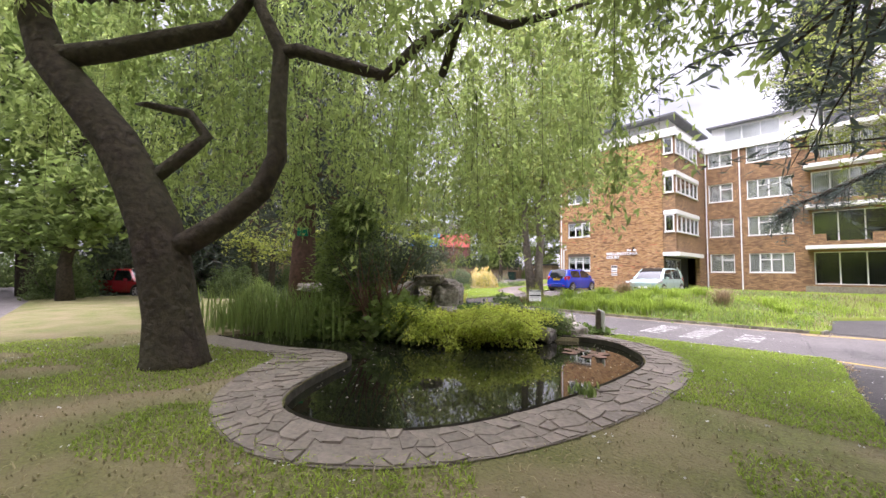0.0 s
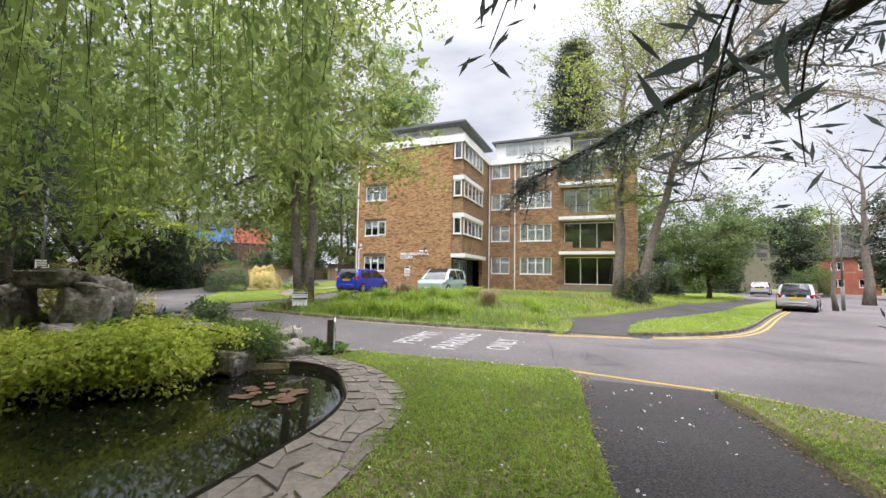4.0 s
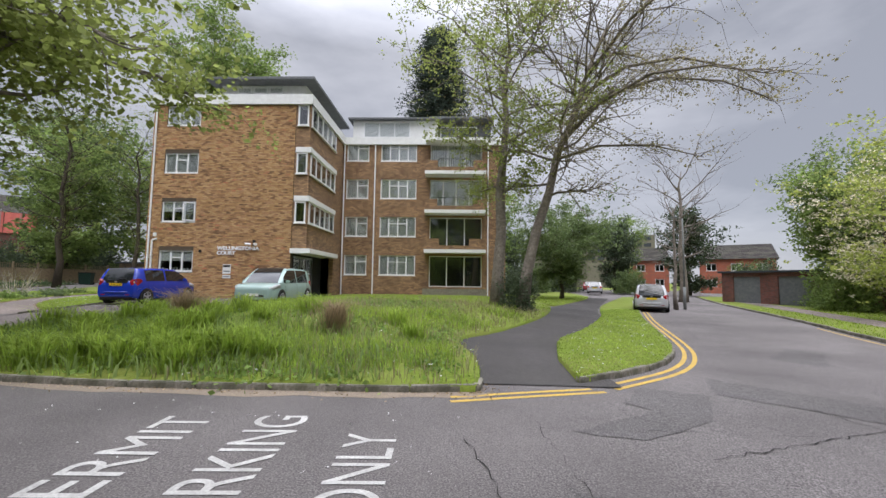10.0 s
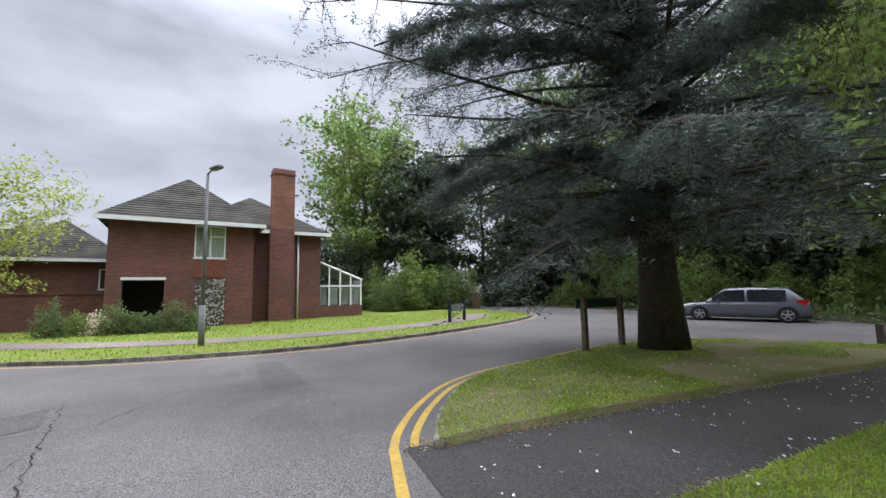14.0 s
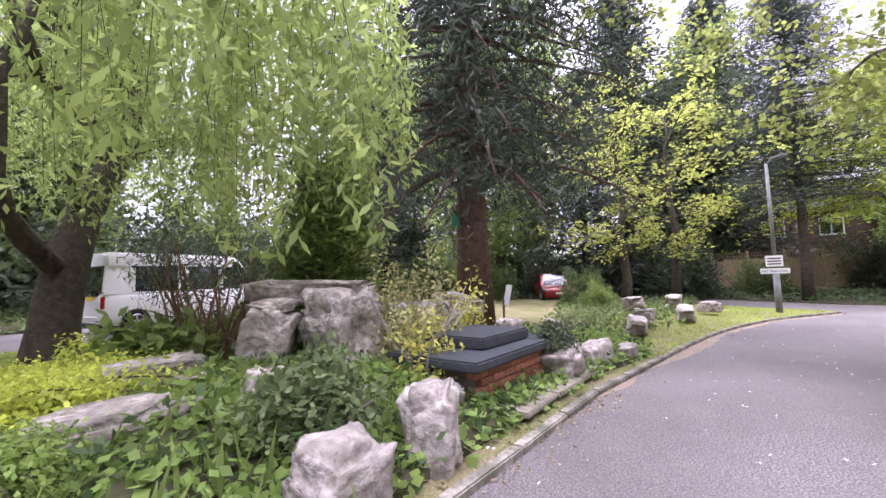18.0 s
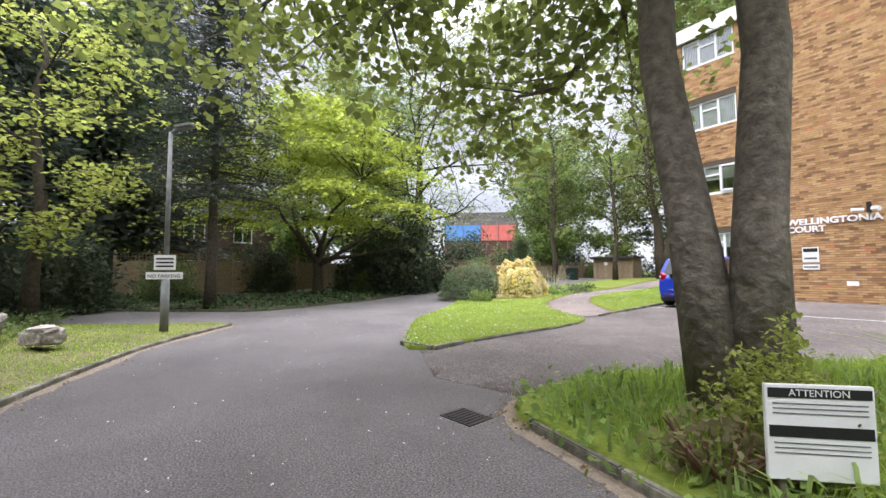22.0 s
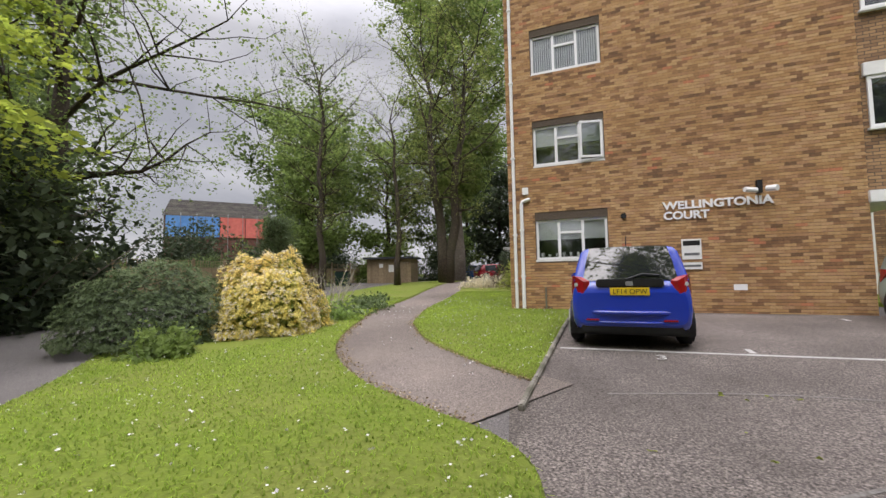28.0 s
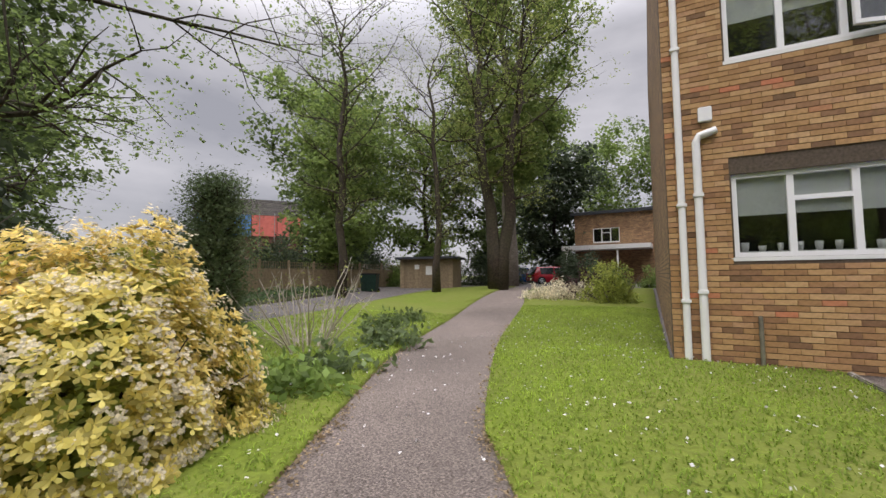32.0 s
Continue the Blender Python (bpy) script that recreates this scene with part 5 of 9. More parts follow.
part("bedding", bm, mat("rim_dirt", (0.25, 0.215, 0.18), (0.15, 0.13, 0.105), 0.95, 20, 0.7, dist=0.02), rimroot, "brown earth and mortar between the stones")
bm = bmesh.new()
IN_ = [tuple(p[k] + (p[k] - q[k]) * 0.06 for k in (0, 1)) for p, q in zip(RIM_I, RIM_O)]
lo_, hi_ = [bm.verts.new((*p, -0.4)) for p in IN_], [bm.verts.new((p[0], p[1], 0.11)) for p in IN_]
for k in range(len(RIM_I) - 1):
    bm.faces.new((lo_[k], lo_[k + 1], hi_[k + 1], hi_[k]))
solo("trim_pond_wall", bm, mat("wet_stone", (0.09, 0.08, 0.06), (0.04, 0.036, 0.028), 0.6, 8, 0.8, dist=0.03), "dark wet stone face of the pond wall", "wall", kind="structure")
rng = np.random.default_rng(3)
pads = scatter(POND, 420, 5, lambda x, y: 0.021)
a = rng.uniform(0, 6.28, len(pads))
s = rng.uniform(0.008, 0.02, len(pads))[:, None]
d1, d2 = np.c_[np.cos(a), np.sin(a), 0 * a] * s, np.c_[-np.sin(a), np.cos(a), 0 * a] * s * 0.6
tagged(mesh_np("floating_petals", np.stack([pads - d1, pads - d2, pads + d1, pads + d2], 1).reshape(-1, 3), np.arange(4 * len(pads)).reshape(-1, 4), L_PALE), "pale petals floating on the pond", "petals", "", "stuff")
M_PAD = mat("lily_pad", (0.2, 0.1, 0.07), (0.11, 0.075, 0.045), 0.5, 12, 0.2)
for k in range(13):
    x, y = 14.5 + 0.2 * (k % 4) + rr.uniform(-0.1, 0.1), -22.75 + 0.16 * (k // 4) + rr.uniform(-0.1, 0.1)
    bm = bmesh.new()
    c = bm.verts.new((0, 0, 0.0))
    ring = [bm.verts.new((0.12 * math.cos(t), 0.12 * math.sin(t), 0.004)) for t in (0.25 + 5.8 * q / 12 for q in range(13))]
    for p, q in zip(ring, ring[1:]):
        bm.faces.new((c, p, q))
    ob = solo("lily_pad", bm, M_PAD, "reddish lily pad floating on the pond", "water lily", "lily pads")
    ob.matrix_basis = pose(x, y, 0.024, 0, 0, k * 70) @ Matrix.Scale(rr.uniform(0.5, 0.9), 4)

# ---- rockery bank ----
BANK = smooth_line([(14.1, -20.3), (14.05, -20.9), (13.75, -21.5), (13.6, -22.1), (13.2, -22.8), (12.7, -23.3), (11.4, -23.8), (9.8, -24.6), (7.5, -24.4), (5.5, -22.4), (5.2, -20.6), (6.5, -19.75), (8.5, -20.1), (10.5, -20.2), (12.5, -20.25)], True, 4)

def h_bank(x, y):
    return 0.12 + 0.5 * sm(edge_gap(x, y, BANK) / 1.5) * (0.8 + 0.4 * noise.noise((x * 0.8, y * 0.8, 7))) * (1.0 if x > 9 else 0.55)

patch("bed_rockery", BANK, h_bank, M_SOIL, "planted rockery bank between pond and drive", "flower bed", step=0.35, skirt=0.4)
ROCKS = [(10.6, -22.0, 0.72, 0.85, 0.65, 1.15, 10), (10.55, -22.6, 1.2, 1.5, 0.8, 0.3, -35), (11.15, -22.5, 0.72, 0.65, 0.55, 0.75, 40), (10.1, -22.9, 0.7, 0.65, 0.6, 0.9, 5), (11.15, -22.45, 1.08, 0.5, 0.4, 0.14, 10),
         (13.3, -20.85, 0.2, 0.62, 0.5, 0.5, 30), (12.05, -20.35, 0.2, 0.6, 0.45, 0.62, 0), (11.2, -20.38, 0.25, 0.62, 0.42, 0.72, 30), (12.65, -21.85, 0.42, 1.15, 0.5, 0.32, 150), (12.0, -23.1, 0.5, 0.95, 0.5, 0.3, 160),
         (11.75, -21.5, 0.45, 0.5, 0.4, 0.45, 60), (12.0, -22.3, 0.48, 0.35, 0.3, 0.25, 15), (12.7, -20.55, 0.14, 0.5, 0.4, 0.22, 40), (13.75, -21.15, 0.18, 0.55, 0.45, 0.3, 75), (13.65, -22.05, 0.15, 0.6, 0.4, 0.32, 110),
         (8.55, -20.33, 0.24, 0.85, 0.45, 0.5, 8), (7.75, -20.2, 0.22, 0.55, 0.4, 0.42, -10), (7.0, -19.95, 0.16, 0.4, 0.3, 0.25, 0), (7.15, -23.0, 0.5, 0.8, 0.6, 0.85, 40), (7.4, -21.7, 0.4, 0.75, 0.45, 0.5, 20),
         (6.5, -21.2, 0.36, 0.8, 0.45, 0.4, 12), (6.3, -23.4, 0.85, 1.5, 0.8, 0.3, 60), (6.6, -23.2, 0.55, 0.9, 0.7, 0.5, 100), (11.9, -23.5, 0.3, 0.8, 0.5, 0.4, 20), (10.4, -23.9, 0.3, 0.9, 0.5, 0.4, 60),
         (10.6, -20.75, 0.25, 0.45, 0.35, 0.3, 0), (1.8, -19.6, 0.3, 1.0, 0.4, 0.34, 10), (3.2, -20.3, 0.35, 1.1, 0.45, 0.36, 5),
         (-0.2, -19.2, 0.3, 0.9, 0.4, 0.34, 30), (4.6, -20.2, 0.3, 1.0, 0.4, 0.3, 10), (0.6, -21.0, 0.45, 1.1, 0.5, 0.4, 25), (-1.6, -20.2, 0.4, 1.0, 0.5, 0.4, 0)]
for k, (x, y, z, a, b, c, rz) in enumerate(ROCKS):
    rock("garden_rock", (x, y, z), (a, b, c), 20 + k, "pale weathered limestone block of the rockery" if c > 0.45 else "flat weathered limestone slab of the rockery", rz=rz)
plinth = thing("brick_plinth", "low brick chamber with a dark felt-covered lid", "plinth", (9.45, -20.98, 0.1), rz=-2)
for row in range(5):
    for k in range(8):
        me = part("brick", box(-0.108, -0.05, 0, 0.108, 0.05, 0.065, 0.006), mat("red_brick", (0.3, 0.12, 0.07), (0.2, 0.08, 0.05), 0.9, 18, 0.5, objr=0.3) if not row and not k else bpy.data.materials["red_brick"], plinth)
        me.matrix_basis = pose(-0.78 + 0.225 * k - 0.1 * (row % 2), 0.44, 0.075 * row)
part("core", box(-0.86, -0.5, 0, 0.86, 0.43, 0.37), M_MORTAR, plinth)
part("lid", box(-0.98, -0.58, 0.37, 0.98, 0.56, 0.47, 0.02), M_FELT, plinth, "dark grey felted lid")
part("lid", box(-0.6, -0.5, 0.47, 0.45, 0.3, 0.6, 0.02), M_FELT, plinth, "smaller raised lid")
for k in range(5):
    ob = solo("stepping_slab", box(-0.35, -0.25, 0, 0.35, 0.25, 0.05, 0.01), M_STONE, "worn paving slab beside the kerb", "paving slab", "edge slabs", kind="structure")
    ob.matrix_basis = pose(9.9 - 0.74 * k, -20.33 + 0.03 * k, 0.1, 0, 0, -2 * k)

rngs = np.random.default_rng(11)
cov = scatter(BANK, 5200, 12, h_bank)
v, f = leaf_cloud(rngs, cov, (0.1, 0.1, 0.04), 9, 0.08, 0.6, 0.0, 0.8)
tagged(mesh_np("ground_cover", v, f, L_COVER), "low bright leafy ground cover on the rockery", "plants", "", "stuff")
cov = scatter(BANK, 900, 13, h_bank)
v, f = leaf_cloud(rngs, cov, (0.08, 0.08, 0.08), 6, 0.09, 0.9, 0.0, 0.5)
tagged(mesh_np("ground_cover", v, f, L_IVY), "dark ivy-like ground cover on the rockery", "plants", "", "stuff")

def spreader(name, base, size, seed, label, leaves, arms=34, leaf=0.06, per=30, rise=0.5):
    """A low conifer whose arms arch out and hang over the water."""
    rng = np.random.default_rng(seed)
    root = thing(name, label, "shrub", base, "shrubs")
    bm, cs = bmesh.new(), []
    for k in range(arms):
        a = 2.4 * k
        p, r = branch(rng, (0, 0, 0.1), (math.cos(a) * size[0], math.sin(a) * size[1], size[2] * rng.uniform(0.4, 1.9) * rise), rng.uniform(0.5, 1.25) * math.hypot(math.cos(a) * size[0], math.sin(a) * size[1]), 0.02, 0.1, 7, -0.1)
        tube(p, r, 4, bm)
        cs += p[2:] + [tuple((np.array(p[i]) + np.array(p[i + 1])) / 2) for i in range(2, 7)]
    part("stem_frame", bm, M_BARKD, root)
    v, f = leaf_cloud(rng, cs, (0.09, 0.09, 0.06), per, leaf, 0.5, 0.55, 0.5)
    mesh_np("foliage", v, f, leaves, root)
    return root

spreader("juniper", (13.1, -22.95, 0.45), (0.95, 1.05, 0.35), 1, "bright yellow spreading juniper hanging over the pond", L_JUNIPER, 80, 0.06, 40, 0.3)
spreader("juniper", (12.3, -23.9, 0.4), (1.0, 0.8, 0.3), 2, "bright yellow spreading juniper hanging over the pond", L_JUNIPER, 46, 0.06, 28, 0.35)
spreader("cotoneaster", (13.55, -21.75, 0.3), (0.42, 0.5, 0.15), 3, "small-leaved trailing shrub over the pond edge", L_MID, 26, 0.04, 16, 0.3)
spreader("cotoneaster", (13.3, -21.5, 0.42), (0.5, 0.5, 0.15), 4, "small-leaved trailing shrub on the rockery", L_COVER, 26, 0.045, 18, 0.3)
brush = thing("conifer_shrub", "half-dead upright conifer with bare brown stems below", "shrub", (10.9, -24.3, 0.35), "shrubs")
rb = np.random.default_rng(8)
bm, cs = bmesh.new(), []
for k in range(22):
    a = 2.4 * k
    p, r = branch(rb, (0.25 * math.cos(a), 0.25 * math.sin(a), 0), (0.35 * math.cos(a), 0.35 * math.sin(a), 1), rb.uniform(1.3, 2.0), 0.025, 0.14, 6, 0.03)
    tube(p, r, 5, bm)
    cs += p[4:]
    for q in range(3):
        p2, r2 = branch(rb, p[1 + q], (math.cos(a + q), math.sin(a + q), 0.4), 0.5, 0.01, 0.25, 3)
        tube(p2, r2, 4, bm)
part("stem_frame", bm, M_BROWNTWIG, brush)
v, f = leaf_cloud(rb, cs, (0.16, 0.16, 0.2), 60, 0.1, 1.2, 0.0, 0.15)
mesh_np("foliage", v, f, L_DARK, brush)
conifer("conical_conifer", (9.2, -24.0, 0.3), 2.9, 0.85, 31, "conical fresh green conifer behind the rockery", L_FRESH, M_BARKD, 0.07, 0.03, 24, 9, 150, 0.12, 0.05, 0.55, slim=0.3)
shrub("viburnum", (11.75, -20.98, 0.3), (0.85, 0.7, 0.52), 32, "leafy green shrub among the rocks", L_IVYP, 1000, 0.075)
shrub("hosta", (11.6, -24.2, 0.15), (1.4, 1.1, 0.75), 33, "broad-leaved bright green waterside plant", L_FRESH, 700, 0.19, stems=3, lump=0.15)
shrub("hosta", (10.3, -25.1, 0.1), (1.2, 1.0, 0.6), 34, "broad-leaved bright green waterside plant", L_FRESH, 560, 0.18, stems=3, lump=0.15)
shrub("hebe", (8.6, -20.95 + 0.5, 0.45), (0.7, 0.5, 0.3), 35, "small dark mounded shrub by the rocks", L_DARK, 800, 0.05)
yellow = shrub("pieris", (9.75, -21.75, 0.35), (1.5, 1.2, 1.25), 36, "thin shrub with buff and yellow young leaves", L_YOUNG, 1500, 0.06, shell=0.9, stems=12, bark=M_TWIG)
shrub("spindle", (8.6, -21.7, 0.4), (0.6, 0.55, 1.0), 37, "small shrub with bright yellow leaves", L_YEL, 260, 0.075, shell=0.8, stems=6)
shrub("spindle", (10.3, -21.1, 0.25), (0.6, 0.5, 0.7), 38, "small shrub with bright yellow leaves", L_YEL, 220, 0.07, shell=0.8, stems=6)
def reeds(base, n, h, seed, label, spread=0.4):
    root = thing("iris", label, "plant", base, "waterside plants")
    rg = np.random.default_rng(seed)
    sp = np.c_[rg.normal(0, spread, (n, 2)), np.zeros(n)]
    blades("foliage", sp, rg, h, 0.035, L_FRESH, "", parent=root, bend=0.35)
for k, (x, y) in enumerate(((9.6, -25.4), (9.0, -25.9), (10.2, -25.6), (8.3, -26.4), (7.2, -26.0), (12.6, -21.1))):
    reeds((x, y, 0.05), 130, 1.0 if k < 5 else 0.5, k, "clump of upright green iris leaves by the pond")
reeds((16.2, -25.1, 0.1), 40, 0.13, 9, "small fern tuft growing from the pond rim", 0.1)

# ---- willow ----
willow = thing("weeping_willow", "old leaning weeping willow with a bent trunk and trailing green strands", "tree", (11.7, -28.2, 0.15), "trees")
ax = Vector((0.673, 0.74, 0))
bk = Vector((-0.74, 0.673, 0))
def wp_(r, h, d=0.0):
    return tuple(ax * r + bk * d + Vector((0, 0, h)))
tb = tube([wp_(0.07, -0.25), wp_(0.05, 0.05), wp_(-0.02, 0.6), wp_(-0.17, 1.31), wp_(-0.32, 1.86), wp_(-0.59, 2.43), wp_(-0.95, 3.08), wp_(-1.44, 3.65), wp_(-2.01, 4.32), wp_(-2.27, 5.0), wp_(-2.25, 6.3), wp_(-2.0, 7.5)],
          [0.5, 0.41, 0.35, 0.34, 0.33, 0.3, 0.28, 0.26, 0.24, 0.2, 0.12, 0.04], 16)
part("trunk", tb, M_BARKD, willow, "thick ridged dark bark", True)
lb = bmesh.new()
for pts, rad in (([wp_(-0.25, 1.5), wp_(0.13, 1.62), wp_(0.67, 1.95), wp_(1.14, 2.36), wp_(1.36, 2.86), wp_(1.34, 3.51), wp_(1.37, 4.44), wp_(1.03, 5.12), wp_(0.9, 6.8, 0.4)], [0.2, 0.17, 0.16, 0.15, 0.14, 0.125, 0.115, 0.09, 0.03]),
                 ([wp_(1.36, 4.4), wp_(1.6, 4.45), wp_(2.05, 4.32), wp_(2.87, 4.07), wp_(3.35, 4.54), wp_(4.09, 5.06), wp_(4.67, 4.86), wp_(5.16, 4.99), wp_(5.99, 5.26)], [0.1, 0.1, 0.095, 0.09, 0.08, 0.07, 0.065, 0.055, 0.02]),
                 ([wp_(-2.1, 4.3), wp_(-1.73, 4.32), wp_(-1.08, 4.41), wp_(-0.26, 4.59), wp_(0.55, 4.77), wp_(0.86, 5.2), wp_(1.2, 6.6, -0.4)], [0.17, 0.16, 0.15, 0.14, 0.12, 0.1, 0.03]),
                 ([wp_(-0.55, 2.4), wp_(-0.32, 2.67, 0.1), wp_(-0.02, 3.0, 0.2), wp_(0.17, 3.25, 0.3), wp_(-0.13, 3.62, 0.35), wp_(-0.83, 3.78, 0.4), wp_(-1.4, 4.0, 0.9)], [0.1, 0.1, 0.095, 0.085, 0.07, 0.05, 0.02]),
                 ([wp_(-1.9, 4.3, 0.2), wp_(-2.8, 4.9, 0.9), wp_(-4, 5.6, 1.8), wp_(-5.2, 5.5, 2.6)], [0.13, 0.1, 0.07, 0.02]),
                 ([wp_(3.7, 4.5, 0.8), wp_(4.2, 5.4, -0.6), wp_(4.6, 5.8, -2.2), wp_(4.8, 5.6, -3.8)], [0.07, 0.06, 0.04, 0.02]),
                 ([wp_(1.0, 5.6, -0.6), wp_(2.2, 6.2, -2.4), wp_(3.2, 6.1, -4.2)], [0.08, 0.05, 0.02]),
                 ([wp_(-2.1, 5.6, 0.2), wp_(-2.5, 6.2, -1.8), wp_(-2.4, 6.0, -4)], [0.1, 0.06, 0.02])):
    tube(pts, rad, 9, lb)
part("branch_frame", lb, M_BARKD, willow, smooth=True)
rw = np.random.default_rng(5)
sv, sf, tw, cnt = [], [], bmesh.new(), 0
for k in range(11):
    a = 2.4 * k
    r = 3.2 + 0.35 * (k % 8)
    x, y = 0.9 + r * math.cos(a), 0.7 + r * math.sin(a)
    tube([(-1.2 + 0.1 * k, -1.2 + 0.1 * k, 5.2), (x * 0.3 - 0.5, y * 0.3 - 0.5, 7.4), (x * 0.65, y * 0.65, 8.3 - 0.05 * r * r), (x, y, 7.9 - 0.09 * r * r), (x * 1.12, y * 1.12, 6.6 - 0.09 * r * r)], [0.05, 0.04, 0.03, 0.02, 0.008], 5, tw)
for k in range(1500):
    r, a = 6.9 * math.sqrt(rw.uniform(0.01, 1)), rw.uniform(0, 2 * math.pi)
    clump = 0.5 + 0.5 * math.sin(a * 7 + 1.3) * math.sin(a * 3 + r)
    x, y = 0.9 + r * math.cos(a) * (0.74 if math.cos(a) < 0 else 1), 0.7 + r * math.sin(a)
    top = 9.2 * math.sqrt(max(0.05, 1 - (r / 7.9) ** 2)) + rw.uniform(-0.8, 0.5)
    low = 2.55 + 0.9 * clump + rw.uniform(0, 1.3)
    out, over = 0.673 * x + 0.74 * y, -0.74 * x + 0.673 * y
    if over < 0.6 and -3.2 < out < 2.6:
        low = max(low, 4.9 + 0.25 * over)
    elif out > 2.2 and over > 0:
        low -= 1.4
    elif over > 0.8 and out > -3:
        low -= 0.9
    if math.atan2(6.15 - x, y - 3.94) < 0.82 and y > 3.94:
        continue
    if k % 3 == 0:
        top = min(top, low + rw.uniform(1.5, 3.5))
    drop = min(top - low, rw.uniform(1.6, 4.8))
    if drop < 0.5:
        continue
    n = int(15 * drop)
    t = np.sort(rw.random(n))
    sway = rw.normal(0, 0.22, 2)
    p = np.c_[x + sway[0] * t + rw.normal(0, 0.05, n), y + sway[1] * t + rw.normal(0, 0.05, n), top - drop * t]
    sv.append(p)
    if k % 3 == 0:
        tube([(x, y, top), (x + sway[0] * 0.5, y + sway[1] * 0.5, top - drop * 0.5), (x + sway[0], y + sway[1], top - drop)], [0.006, 0.004, 0.002], 3, tw)
part("twig_frame", tw, M_BARKD, willow)
v, f = leaf_cloud(rw, np.concatenate(sv), (0.06, 0.06, 0.05), 2, 0.14, 0.9, 1.1, 0.34)
mesh_np("crown", v, f, L_WILLOW, willow, "yellow-green trailing strands of narrow leaves")

# ---- layered and whorled plants ----
def layered_tree(name, base, height, radius, seed, label, leaves, bark, trunk_r=0.2, pads=120, per=230, leaf=0.15, low=0.2):
    """A low-forked tree whose leaves lie in flat tiers at the ends of arching limbs."""
    rng = np.random.default_rng(seed)
    root = thing(name, label, "tree", base, "trees")
    fork = height * 0.2
    part("trunk", tube([(0, 0, -0.3), (0.03, 0, 0.1), (-0.05, 0.04, fork * 0.6), (0, 0, fork + 0.1)], [trunk_r * 1.6, trunk_r * 1.15, trunk_r, trunk_r * 0.95], 12), bark, root, smooth=True)
    bm, cs, nodes = bmesh.new(), [], []
    for k in range(7):
        a = 2.39996 * k + 0.4
        p, r = branch(rng, (0, 0, fork * rng.uniform(0.75, 1.0)), (math.cos(a), math.sin(a), 0.55 + 0.35 * (k % 3)), height * 0.5, trunk_r * 0.6, 0.17, 7, -0.015)
        tube(p, r, 8, bm)
        nodes += [(np.array(p[i]), r[i]) for i in range(2, 8)]
    for k in range(pads):
        h = low + (1 - low) * ((k + 0.5) / pads) ** 0.85
        a = 2.39996 * k + rng.uniform(-0.3, 0.3)
        r = radius * math.sqrt(max(0.03, 1 - ((h - 0.42) / 0.6) ** 2)) * (rng.uniform(0.55, 1.05) if k % 3 else rng.uniform(0.2, 0.6))
        end = np.array([r * math.cos(a), r * math.sin(a), h * height + rng.uniform(-0.2, 0.2)])
        near, nr = min(nodes, key=lambda q: float(np.linalg.norm(q[0] - end)) + (2.0 if q[0][2] > end[2] + 0.3 else 0))
        mid = near * 0.5 + end * 0.5 + rng.normal(0, 0.12, 3) + np.array([0, 0, 0.12])
        tube([tuple(near), tuple(mid), tuple(end)], [max(0.02, nr * 0.7), 0.022, 0.008], 5, bm)
        w = rng.uniform(0.6, 1.2) * (1.2 - 0.3 * h)
        p = rng.normal(0, 1, (per, 3)) * np.array([w, w, 0.07])
        d = np.hypot(p[:, 0], p[:, 1])
        p[:, 2] -= 0.1 * d ** 2 + 0.12 * (p[:, 0] * math.cos(a) + p[:, 1] * math.sin(a))
        cs.append(end + p)
    part("branch_frame", bm, bark, root, smooth=True)
    v, f = leaf_cloud(rng, np.concatenate(cs), (0.03, 0.03, 0.02), 2, leaf, 0.18, 0.12, 0.6)
    mesh_np("crown", v, f, leaves, root)
    return root

def whorls(rng, at, n, size, per, rise=(0.1, 0.75), slim=0.4):
    """Rounded leaves that stand round each shoot tip in a whorl facing along n."""
    m = len(at)
    t = np.cross(n, rng.normal(0, 1, (m, 3)))
    t /= np.linalg.norm(t, axis=1)[:, None] + 1e-9
    b = np.cross(n, t)
    at, n, t, b = (np.repeat(q, per, 0) for q in (at, n, t, b))
    a = np.tile(np.arange(per) * 2 * math.pi / per, m) + rng.normal(0, 0.25, m * per)
    e = rng.uniform(*rise, m * per)[:, None]
    out = (t * np.cos(a)[:, None] + b * np.sin(a)[:, None])
    d = out * np.cos(e) + n * np.sin(e)
    side = np.cross(d, n * np.cos(e) - out * np.sin(e))
    side /= np.linalg.norm(side, axis=1)[:, None] + 1e-9
    s = (size * rng.uniform(0.65, 1.25, m * per))[:, None]
    o = side * s * slim * 0.5
    dip = -n * s * 0.1
    v = np.stack([at, at + d * s * 0.4 + o * 0.8, at + d * s * 0.75 + o + dip * 0.5, at + d * s + dip, at + d * s * 0.75 - o + dip * 0.5, at + d * s * 0.4 - o * 0.8], 1).reshape(-1, 3)
    return v, np.arange(6 * m * per).reshape(-1, 6)

